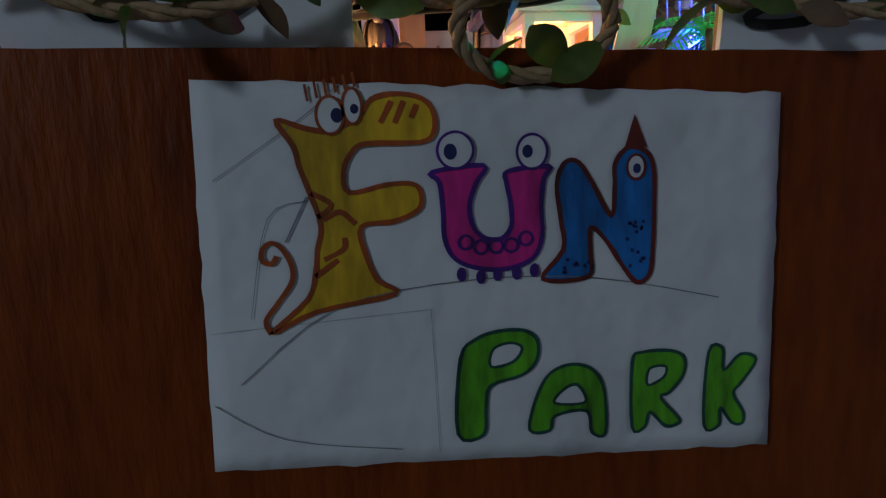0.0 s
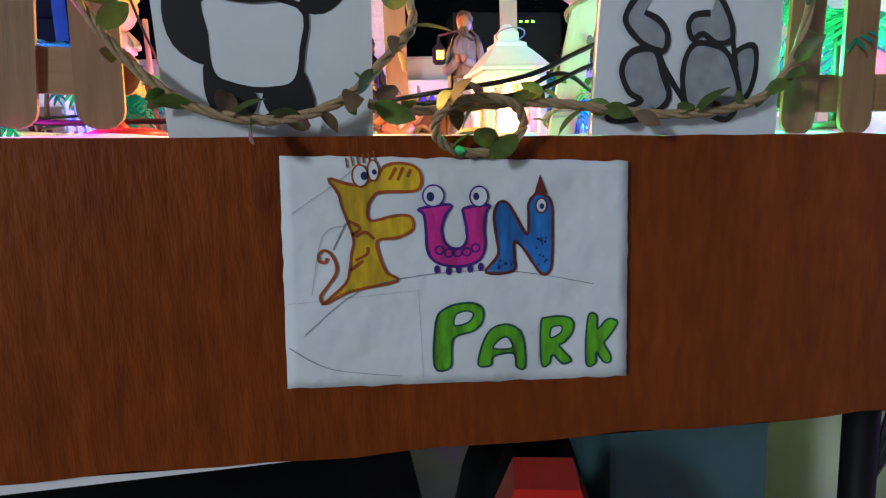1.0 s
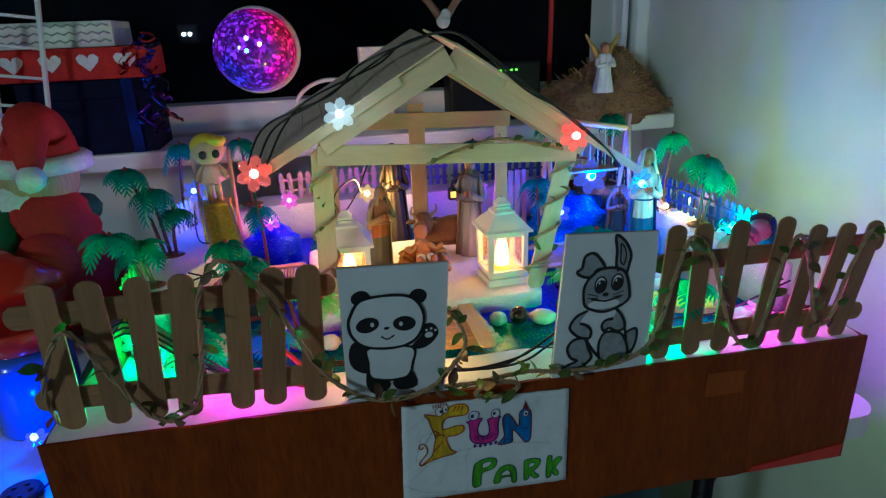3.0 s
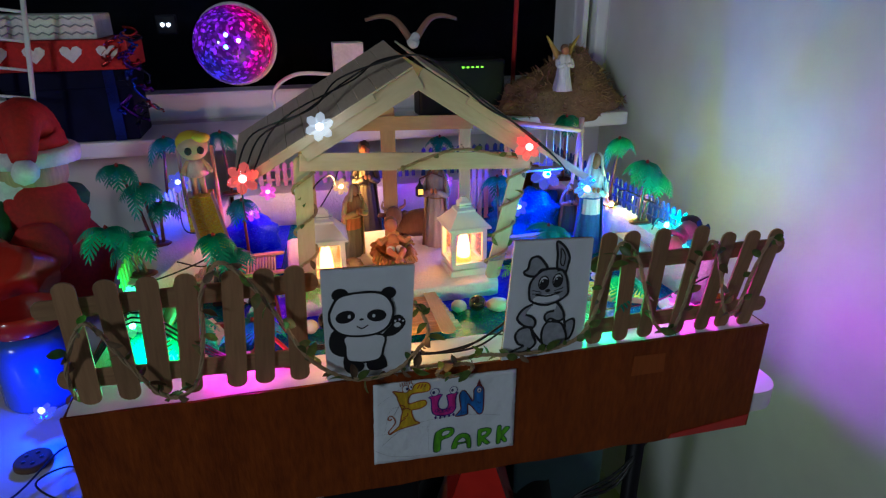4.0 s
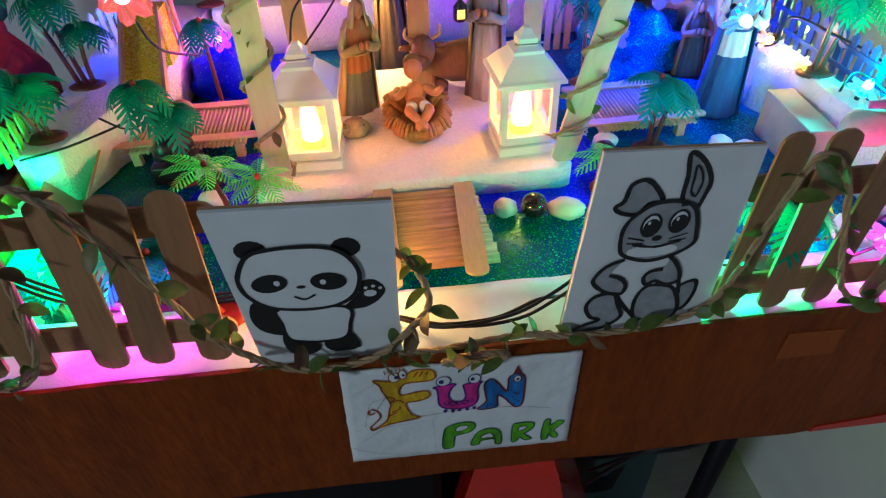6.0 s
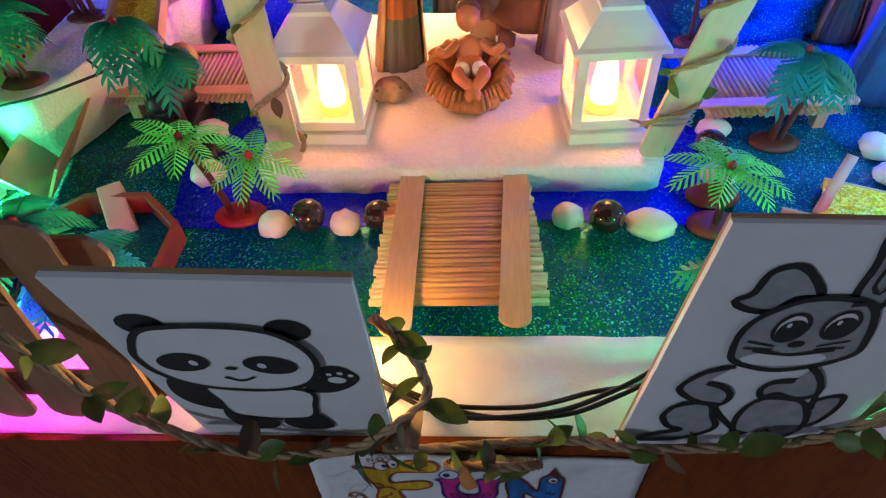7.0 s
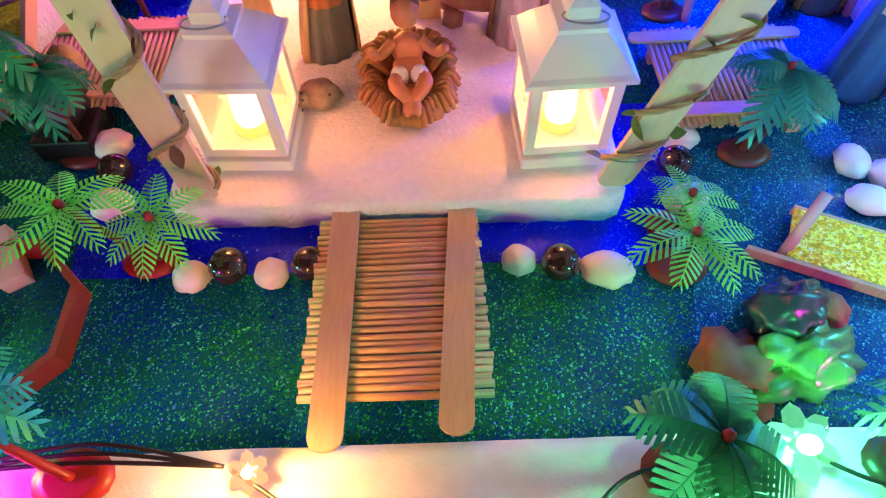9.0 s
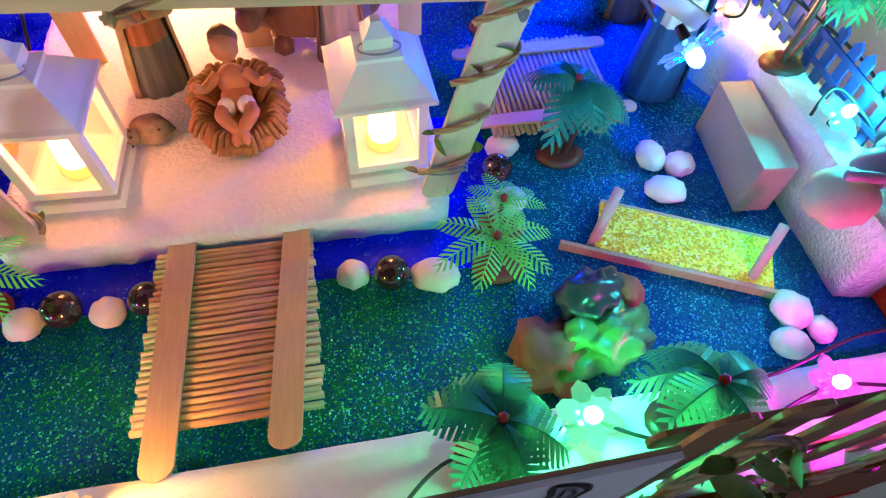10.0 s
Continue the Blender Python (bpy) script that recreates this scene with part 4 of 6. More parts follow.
def lantern():
    ob = thing("lantern", "small white lantern with a glowing candle, standing on the snow", "lantern", "white lanterns")
    b = 0.0285
    bm = B()
    box(bm, -b, b, -b, b, 0, 0.010, 0.0012)
    box(bm, -b + 0.004, b - 0.004, -b + 0.004, b - 0.004, 0.010, 0.0145, 0.0012)
    part("plinth", bm, M_LANT, ob)
    a = 0.0245
    for sx in (-1, 1):
        for sy in (-1, 1):
            part("corner_post", box(B(), sx * a - 0.0035, sx * a + 0.0035, sy * a - 0.0035, sy * a + 0.0035, 0.0145, 0.075, 0.0008), M_LANT, ob)
    for s in (-1, 1):
        for z0, z1 in ((0.0145, 0.0205), (0.069, 0.075)):
            part("frame_bar", box(B(), -a + 0.0036, a - 0.0036, s * a - 0.003, s * a + 0.003, z0, z1), M_LANT, ob)
            part("frame_bar", box(B(), s * a - 0.003, s * a + 0.003, -a + 0.0036, a - 0.0036, z0, z1), M_LANT, ob)
    bm = B()
    prof = [(0.033, 0.0752), (0.033, 0.078), (0.030, 0.080), (0.022, 0.090), (0.0145, 0.098), (0.0145, 0.101), (0.009, 0.104), (0.009, 0.111), (0.006, 0.114), (0.003, 0.119)]
    r2 = math.sqrt(2)
    lathe(bm, [(r * r2, z) for r, z in prof], 4)
    bmesh.ops.rotate(bm, verts=bm.verts, cent=(0, 0, 0), matrix=Matrix.Rotation(radians(45), 3, "Z"))
    for f in bm.faces:
        f.smooth = False
    roof = part("roof", bm, M_LANT, ob)
    ring = [Vector((0.013 * math.cos(2 * math.pi * k / 20), -0.012 - 0.012 * math.sin(2 * math.pi * k / 20), 0.108 + 0.004 * math.sin(2 * math.pi * k / 20))) for k in range(20)]
    part("wire_ring", tube(B(), ring, 0.0007, 5, closed=True), M_RING, roof, "thin wire ring")
    candle = part("candle", lathe(B(), [(0.0120, 0.0146), (0.0120, 0.020), (0.0100, 0.022)], 18), M_WAX, ob, "lit cream candle", True)
    part("flame", lathe(B(), [(0.0095, 0.022), (0.0102, 0.026), (0.0096, 0.038), (0.0076, 0.051), (0.0044, 0.062), (0.0010, 0.0705)], 18), M_FLAME, candle, "glowing flame-shaped bulb", True)
    w = a - 0.0032
    for turn in (0, 90, 180, 270):
        part("pane", box(B(), -w, w, -0.0004, 0.0004, 0.0207, 0.0688), M_FROST, ob, "cloudy clear plastic pane", m=pose(0, 0, 0, 0, 0, turn) @ Matrix.Translation((0, -a, 0))).visible_shadow = False
    return ob


L1 = lantern()
L1.matrix_basis = pose(-0.107, 0.259, S - 0.0006, 0, 0, -3) @ Matrix.Scale(0.91, 4)
L2 = copy_thing(L1, pose(0.084, 0.252, S - 0.0006, 0, 0, 2))
for p in ((-0.107, 0.259), (0.084, 0.252)):
    lamp("candle_light", "POINT", Matrix.Translation((p[0], p[1], S + 0.0650)), 0.41, (1.0, 0.35, 0.085), 0.012)

# ---- bridge ----
bridge = thing("bridge", "little footbridge of bamboo skewers and two craft sticks over the river", "bridge")
FL, FR, BL, BR = Vector((-0.049, 0.060, 0.888)), Vector((0.011, 0.065, 0.888)), Vector((-0.049, 0.211, 0.866)), Vector((0.022, 0.212, 0.866))
sk = mesh_of(tube(B(), [Vector((0, 0, 0)), Vector((0.096, 0, 0))], 0.00205, 8), "skewer", M_SKEWER)
random.seed(7)
N = 29
for k in range(N):
    u = (k + 0.5) / N
    u = 0.115 + 0.80 * u
    a, b = FL.lerp(BL, u), FR.lerp(BR, u)
    x0 = a.x - 0.0155 + random.uniform(-0.0012, 0.0012)
    p = new("skewer", sk)
    p.parent = bridge
    z = (a.z + b.z) / 2 - 0.0028
    p.matrix_basis = Matrix.Translation((x0, (a.y + b.y) / 2, z - 0.0012)) @ pose(0, 0, 0, random.uniform(0, 300), random.uniform(-0.5, 0.5), random.uniform(-0.7, 0.7)) @ Matrix.Diagonal((0.99 if k < 30 else 0.94, 1, 1, 1))
for a, b in ((FL, BL), (FR, BR)):
    part("side_stick", stick(B(), 0.0165, (b - a).length + 0.012, 0.002), M_STICK, bridge, m=along(a + (a - b).normalized() * 0.006, b, (0, 0, 1)))
# ---- fairy lights ----
LED = dict(green=(0.0, 1.0, 0.30), magenta=(1.0, 0.01, 0.75), yellow=(1.0, 0.53, 0.12), blue=(0.0, 0.04, 1.0), azure=(0.0, 0.35, 1.0), cyan=(0.0, 0.80, 0.75), red=(1.0, 0.04, 0.03), white=(0.65, 0.82, 1.0), violet=(0.42, 0.02, 1.0), orchid=(0.42, 0.02, 1.0), lime_fill=(0.55, 1.0, 0.04))
M_LED = {n: glow("led_" + n, tuple(0.16 + 0.84 * c for c in col), 12.0) for n, col in LED.items()}
# clear petals get emission of their own for the bulb's light in them
M_PETAL_GLOW = {n: mat("petal_" + n, tuple(0.10 + 0.88 * c for c in col), 0.05, trans=1.0, vary=0.0, glow=0.8) for n, col in LED.items()}


def petal_mesh():
    bm = B()
    prof = [(0, 0), (0.0030, 0.003), (0.0046, 0.0075), (0.0036, 0.0118), (0, 0.0142)]
    left = [bm.verts.new((-x, 0.0009 * (1 if 0 < i < 4 else 0) + y * 0.12, y)) for i, (x, y) in enumerate(prof)]
    mid = [bm.verts.new((0, -0.0008 + y * 0.12, y)) for x, y in prof]
    right = [bm.verts.new((x, 0.0009 * (1 if 0 < i < 4 else 0) + y * 0.12, y)) for i, (x, y) in enumerate(prof)]
    for a, b in ((left, mid), (mid, right)):
        for i in range(4):
            bm.faces.new((a[i], b[i], b[i + 1], a[i + 1])).smooth = True
    bmesh.ops.remove_doubles(bm, verts=bm.verts, dist=1e-5)
    return bm


PETALS = {n: mesh_of(petal_mesh(), "petal", M_PETAL_GLOW[n]) for n in LED}


def fairy_light(p, color, power, face=(0, -1, 0.2), size=1.0, reach=0.018):
    """A clear plastic flower with a lit bulb at its heart."""
    f = Vector(face).normalized()
    rot = (-f).to_track_quat("Y", "Z").to_matrix().to_4x4()
    ob = thing("fairy_light", "clear plastic flower light glowing " + color, "fairy light", "flower lights", m=Matrix.Translation(p) @ rot @ Matrix.Diagonal((size, size, size, 1)))
    part("bulb", ball(B(), (0, -0.002, 0), (0.0036, 0.0050, 0.0036)), M_LED[color], ob)
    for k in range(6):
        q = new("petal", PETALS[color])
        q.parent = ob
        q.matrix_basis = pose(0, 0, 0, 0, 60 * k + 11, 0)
    part("socket", lathe(B(), [(0.0025, 0), (0.002, 0.010)], 8), M_CABLE, ob, "black bulb socket").matrix_basis = pose(0, 0.002, 0, -90)
    if power:
        lamp("fairy_light_glow", "POINT", Matrix.Translation(Vector(p) + f * reach), power, LED[color], 0.005)
    return ob


UP = (0.1, -0.3, 1)
fairy_light((0.159, 0.046, 0.899), "green", 0.72, UP, 1.25)
fairy_light((0.290, 0.040, 0.899), "magenta", 0.55, UP, 1.1)
fairy_light((0.404, 0.120, 0.780), "orchid", 2.6, (0.2, 0, 1), 1.0, 0.012)
fairy_light((-0.078, 0.044, 0.901), "yellow", 0.52, UP, 0.65)
fairy_light((-0.212, 0.048, 0.902), "magenta", 0.40, UP, 1.0, 0.010)
fairy_light((-0.345, 0.205, 0.872), "green", 1.2, (0.3, -0.7, 0.2), 1.1)
# extra green light, added to brighten the lawn behind the left pickets
fairy_light((-0.300, 0.082, 0.874), "green", 1.0, (0.1, -0.3, 1), 1.0)
fairy_light((0.364, 0.190, 0.931), "cyan", 0.95, UP, 1.1)
fairy_light((0.282, 0.420, 0.952), "blue", 2.6, (-0.2, -1, 0.3), 2.0)
fairy_light((0.225, 0.400, 0.905), "blue", 0.8, (-0.1, -1, 0.4), 1.2)
fairy_light((0.226, 0.176, 1.004), "azure", 0.45, (0.2, -0.8, -0.3), 1.2)
fairy_light((0.142, 0.172, 1.064), "red", 0.035, (0, -1, 0.2), 1.25)
fairy_light((-0.193, 0.170, 1.052), "red", 0.035, (0, -1, 0.2), 1.3)
fairy_light((-0.106, 0.168, 1.104), "white", 0.05, (0, -1, 0.2), 1.15)
fairy_light((-0.062, 0.470, 0.945), "yellow", 1.7, (0, -1, 0.3))
fairy_light((0.338, 0.300, 0.930), "yellow", 0.22, (0.3, -0.6, 0.5))
# added light outside the fence, throws the yellow-green glow onto the wall
fairy_light((0.396, 0.330, 0.925), "lime_fill", 1.4, (0.8, -0.3, 0.5))
fairy_light((-0.315, 0.500, 0.965), "blue", 0.5, (0, -1, 0.3), 1.2)
fairy_light((-0.205, 0.420, 0.930), "magenta", 0.08, (0, -1, 0.3))
fairy_light((-0.180, 0.490, 0.940), "magenta", 0.4, (0, -1, 0.3))
fairy_light((0.130, 0.515, 0.925), "violet", 0.35, (0, -1, 0.3))
fairy_light((-0.445, 0.16, 0.800), "blue", 0.9, (0, -0.3, 1))

# ---- pebbles and marbles ----
STONES = [(-0.139, 0.166, 11, 10, 0), (-0.092, 0.166, 10, 10, 0), (0.053, 0.168, 10.5, 10, 0), (0.104, 0.159, 15.5, 12, -12), (-0.213, 0.274, 14, 12, 10), (-0.200, 0.222, 13, 12, 0),
          (0.171, 0.259, 12.5, 10, 0), (0.162, 0.208, 14.5, 11, 15), (0.277, 0.233, 10.5, 13.5, 0), (0.295, 0.222, 11, 10.5, 0), (0.276, 0.201, 14.5, 11, -25), (0.318, 0.098, 12.5, 13, 0),
          (0.331, 0.083, 8.5, 9, 0), (0.306, 0.077, 12, 10, -30)]
for i, (x, y, a, b, r) in enumerate(STONES):
    bm = ball(B(), (0, 0, 0), (a / 1000, b / 1000, 0.0085 if a > 9 else 0.006), 0, 3, 0.16, seed=i * 2.3)
    h = 0.0072 if a > 9 else 0.005
    solid("pebble", bm, M_STONE, "smooth white pebble on the glitter paper", "pebble", "pebbles", m=pose(x, y, G + h, 0, 0, r))
for x, y, r in ((-0.117, 0.170, 11.5), (-0.070, 0.170, 10.5), (0.0765, 0.163, 11.5), (-0.202, 0.247, 11.5), (0.161, 0.235, 11.5)):
    solid("glass_marble", ball(B(), (0, 0, 0), (r / 1000, r / 1000, r / 1050), 0, 3), M_MARBLE, "shiny dark brown glass marble between the pebbles", "marble", "marbles", m=pose(x, y, G + r / 1060))

# ---- plastic palms ----


def frond(bm, length, width, droop, turn, lift, n=9, gap=0.55, mi=0):
    """One palm frond: a midrib with toothed leaflets on both sides, bending down."""
    rot = Matrix.Rotation(turn, 3, "Z")
    pts = []
    for i in range(n + 1):
        t = i / n
        pts.append(Vector((length * (t - 0.12 * t * t * droop), 0, length * (lift * t - droop * t * t * 0.75))))
    for i in range(n):
        t = (i + 0.5) / n
        w = width * (math.sin(math.pi * min(1, 0.12 + 0.86 * t)) ** 0.7) * 0.5
        a, b = pts[i], pts[i + 1]
        for s in (-1, 1):
            tip = b + (b - a) * 0.9 + Vector((0, s * w, -w * 0.35))
            mid, ts = a.lerp(b, gap), (0.66 if gap < 0.9 else 0.62)
            q = [bm.verts.new(rot @ v) for v in (a, mid, tip + (a - b) * ts, tip)]
            f = bm.faces.new((q[0], q[2], q[3], q[1]))
            f.material_index, f.smooth = mi, True
    tube(bm, [rot @ p for p in pts[::2] + [pts[-1]]], length * 0.014, 4, mi, 0.4)
    return bm


def crown(bm, length, width, count, droop, lift, rng, gap, mi=0):
    for k in range(count):
        frond(bm, length * rng.uniform(0.85, 1.1), width, droop * rng.uniform(0.7, 1.25), 2 * math.pi * k / count + rng.uniform(-0.25, 0.25), lift * rng.uniform(0.6, 1.3), 11, gap, mi)
    return bm


def palm(p, h, light=False, trunks=2, spread=0.012, lean=(0, 0), size=0.034, foot=None, seed=0, droop=1.55):
    rng = random.Random(seed)
    label = ("small light green plastic palm on a red foot" if light else "dark green plastic toy palm on a brown foot")
    ob = thing("toy_palm", label, "toy palm", "toy palms", m=Matrix.Translation(p))
    part("foot", lathe(B(), [(0.013, 0.0), (0.0135, 0.002), (0.009, 0.0042)], 14, sx=1.35), M_REDP if (light or foot) else M_TRUNK, ob)
    for k in range(trunks):
        s = (k - (trunks - 1) / 2) * spread
        hh = h * (1 - 0.24 * k)
        top = Vector((s * 1.6 + lean[0], lean[1] + 0.004 * k, hh))
        pts = curve_points([(s * 0.5, 0, 0.003), (s * 0.9 + lean[0] * 0.4, lean[1] * 0.4, hh * 0.5), top], 4)
        trunk = part("trunk", tube(B(), pts, 0.0026, 7, 0, 0.7), M_REDP if foot else M_TRUNK, ob)
        bm = crown(B(), size * (1 - 0.1 * k), size * (0.38 if light else 0.70), 8, 0.62 if light else droop, 0.35 if light else 0.50, rng, 0.46 if light else 1.0)
        part("crown", bm, M_FERN if light else M_PALM, trunk, "feathery plastic fronds").matrix_basis = Matrix.Translation(top) @ pose(0, 0, 0, rng.uniform(-8, 8), rng.uniform(-8, 8), rng.uniform(0, 90))
        part("coconut", ball(B(), (top.x, top.y, top.z + 0.002), (0.0028, 0.0028, 0.004), 0, 1), M_REDP, trunk, "red plastic knob")
    return ob


RIM = 0.889
palm((0.108, 0.040, RIM - 0.003), 0.054, trunks=1, size=0.036, seed=1, droop=1.2)
palm((0.208, 0.040, RIM - 0.007), 0.056, trunks=1, size=0.038, seed=2, droop=1.2)
palm((-0.157, 0.047, RIM), 0.042, lean=(-0.038, 0.018), size=0.036, foot=True, trunks=1, seed=3, droop=1.2)
palm((0.213, 0.248, G + 0.001), 0.072, size=0.037, seed=4, trunks=2, spread=0.010, lean=(0.006, 0), droop=1.3)
palm((0.195, 0.400, G + 0.001), 0.105, size=0.034, seed=5)
palm((0.365, 0.255, 0.914), 0.092, size=0.036, seed=6, lean=(0.010, 0))
palm((0.362, 0.345, 0.914), 0.108, size=0.034, seed=7, lean=(0.008, 0), trunks=1)
palm((0.352, 0.500, 0.914), 0.116, size=0.036, seed=20, trunks=1)
palm((0.275, 0.580, 0.914), 0.100, size=0.036, seed=16, trunks=1)
palm((0.134, 0.575, 0.914), 0.078, size=0.032, seed=21, trunks=1)
palm((-0.335, 0.380, T - 0.001), 0.120, size=0.036, seed=8, lean=(-0.008, -0.010), trunks=3, spread=0.014)
palm((-0.340, 0.520, T - 0.001), 0.124, size=0.034, seed=11, lean=(0.012, 0), trunks=1)
palm((-0.244, 0.585, 0.914), 0.108, size=0.034, seed=12, trunks=1, lean=(-0.006, 0))
palm((-0.338, 0.275, T - 0.001), 0.066, size=0.040, seed=9, lean=(-0.018, 0), spread=0.016)
palm((-0.232, 0.270, G + 0.001), 0.100, size=0.036, seed=13, lean=(-0.002, -0.006), spread=0.014)
palm((-0.216, 0.405, G + 0.001), 0.100, size=0.032, seed=14, trunks=1)
palm((-0.262, 0.118, G + 0.001), 0.056, size=0.038, seed=15, trunks=1)
palm((-0.167, 0.182, G + 0.001), 0.074, light=True, size=0.036, seed=17, lean=(0.006, -0.014), spread=0.022)
palm((0.146, 0.162, G + 0.001), 0.060, light=True, size=0.040, seed=18, lean=(-0.012, -0.016), trunks=1)
palm((0.152, 0.190, G + 0.001), 0.034, light=True, size=0.028, seed=19, trunks=1)

# ---- skewer decks ----


def deck(x0, x1, y0, y1, z, label):
    ob = thing("skewer_deck", label, "deck", "skewer decks")
    L = y1 - y0
    me = mesh_of(tube(B(), [Vector((0, 0, 0)), Vector((0, L, 0))], 0.0019, 6), "skewer", M_DECK)
    n = int((x1 - x0) / 0.0041)
    for k in range(n):
        q = new("skewer", me)
        q.parent = ob
        q.matrix_basis = Matrix.Translation((x0 + (k + 0.5) * (x1 - x0) / n, y0 + random.uniform(-0.0015, 0.0015), z))
    for y in (y0 + 0.012, y1 - 0.012):
        part("side_stick", stick(B(), 0.011, x1 - x0 + 0.026), M_STICK, ob, m=along((x0 - 0.013, y, z + 0.003), (x1 + 0.013, y, z + 0.003), (0, 0, 1)))
    for x in (x0 + 0.01, x1 - 0.01):
        for y in (y0 + 0.012, y1 - 0.012):
            part("leg", box(B(), x - 0.004, x + 0.004, y - 0.004, y + 0.004, G, z - 0.0015), M_STICK, ob)
    return ob


deck(-0.296, -0.176, 0.298, 0.392, 0.872, "low deck of bamboo skewers beside the stable")
deck(0.163, 0.262, 0.258, 0.356, 0.872, "low deck of bamboo skewers above the pond")

# ---- gold glitter bed with two posts ----
bed = thing("glitter_bench", "gold glitter bench with two pink end posts on the pond", "toy bench")
A0, A1 = Vector((0.189, 0.170, 0)), Vector((0.316, 0.110, 0))
d = (A1 - A0).normalized()
w = Vector((-d.y, d.x, 0))
bm = B()
L = (A1 - A0).length
box(bm, 0.022, L - 0.004, 0.002, 0.040, 0.006, 0.0085)
ang = math.degrees(math.atan2(d.y, d.x))
BM = pose(A0.x, A0.y, G, 0, 0, ang)
part("seat", bm, M_GOLD, bed, "gold glitter card", m=BM)
part("edge_strip", box(B(), 0, L, -0.0015, 0.0015, 0.001, 0.0085), M_STICK, bed, m=BM)
part("edge_strip", box(B(), 0.022, L, 0.0402, 0.0425, 0.001, 0.0085), M_STICK, bed, m=BM)
part("end_post", tube(B(), [Vector((0.020, 0.004, 0.002)), Vector((0.028, 0.030, 0.037))], 0.0034, 6), M_PINKW, bed, m=BM)
part("end_post", tube(B(), [Vector((L - 0.018, 0.004, 0.002)), Vector((L - 0.010, 0.030, 0.037))], 0.0034, 6), M_PINKW, bed, m=BM)

solid("white_block", box(B(), -0.0125, 0.0125, -0.041, 0.041, 0, 0.046, 0.001), M_TANC, "pale folded card block standing on the pond", "block", m=pose(0.336, 0.219, G, 0, 0, -5))

# turtle-like garden ornament
bm = B()
ball(bm, (-0.026, -0.004, 0.010), (0.024, 0.020, 0.014), 0, 3, 0.7, seed=1)
ball(bm, (0.004, -0.014, 0.012), (0.030, 0.018, 0.015), 1, 4, 0.6, seed=5)
ball(bm, (0.014, 0.010, 0.018), (0.022, 0.017, 0.015), 2, 4, 0.4, seed=8)
ball(bm, (0.038, 0.006, 0.010), (0.012, 0.016, 0.011), 0, 2, 0.4, seed=9)
ball(bm, (0.024, -0.012, 0.008), (0.022, 0.014, 0.009), 1, 2, 0.4, seed=12)
M_GLAZE = mat("green_glaze", (0.03, 0.42, 0.09), 0.3, second=(0.02, 0.20, 0.05), scale=80, coat=0.5)
solid("garden_ornament", bm, [mat("brown_clay", (0.34, 0.14, 0.05), 0.6, second=(0.20, 0.07, 0.03), scale=90, bump=0.5), M_GLAZE, mat("blue_glaze", (0.015, 0.04, 0.05), 0.3, scale=60, coat=0.6)],
      "brown and green glazed clay garden ornament", "ornament", m=pose(0.182, 0.108, G - 0.001, 0, 0, 22))

# ---- octagonal red pen with a see-saw ----
pen = thing("toy_pen", "reddish brown octagonal card pen with pink blocks inside", "toy pen")
cx, cy = -0.252, 0.138
for k in range(8):
    a0, a1 = radians(45 * k + 22.5), radians(45 * k + 67.5)
    bm = B()
    q = [(cx + r * math.cos(a), cy + r * math.sin(a)) for a in (a0, a1) for r in (0.058, 0.0535)]
    lo = [bm.verts.new((x, y, G + 0.0005)) for x, y in q]
    hi = [bm.verts.new((x, y, G + 0.016)) for x, y in q]
    for fs in ((0, 1, 3, 2),):
        bm.faces.new([lo[i] for i in fs]), bm.faces.new([hi[i] for i in fs])
    for i, j in ((0, 1), (1, 3), (3, 2), (2, 0)):
        bm.faces.new((lo[i], lo[j], hi[j], hi[i]))
    part("wall_segment", bm, mat("red_card", (0.26, 0.035, 0.02), 0.55, scale=80) if k == 0 else bpy.data.materials["red_card"], pen)
part("seesaw_plank", box(B(), -0.006, 0.006, -0.026, 0.026, 0, 0.006, 0.0008), M_PINKW, pen, m=pose(-0.275, 0.143, G + 0.010, 14, 0, 42))
part("pink_block", box(B(), -0.008, 0.008, -0.019, 0.019, 0, 0.013, 0.001), M_PINKW, pen, m=pose(-0.252, 0.184, G + 0.002, 10, 0, 30))
part("pink_block", box(B(), -0.005, 0.005, -0.018, 0.018, 0, 0.008, 0.0008), M_PINKW, pen, m=pose(-0.292, 0.128, G + 0.012, 0, 10, 70))

# folded card slide beside the left fence
sl = thing("card_slide", "tan folded card trough standing beside the snow path", "toy slide")
part("slide_side", box(B(), -0.001, 0.001, -0.050, 0.050, 0, 0.034), M_CARDBOARD, sl, m=pose(-0.318, 0.245, G + 0.003, 0, 34, 10))
part("slide_side", box(B(), -0.001, 0.001, -0.048, 0.048, 0, 0.034), M_TANC, sl, m=pose(-0.320, 0.245, G + 0.003, 0, -38, 10))
mt = thing("green_mat", "green glitter mat with a dark cord outline", "mat")
part("mat_sheet", box(B(), -0.034, 0.034, -0.034, 0.034, 0, 0.0015), M_LAWN, mt, m=pose(-0.312, 0.100, G + 0.001, 0, 0, 24))
part("cord", tube(B(), [Vector((x, y, 0.0030)) for x, y in ((-0.026, -0.022), (0.024, -0.026), (0.028, 0.020), (-0.022, 0.026))], 0.0012, 5, closed=True), M_TRUNK, mt, m=pose(-0.312, 0.100, G + 0.001, 0, 0, 24))

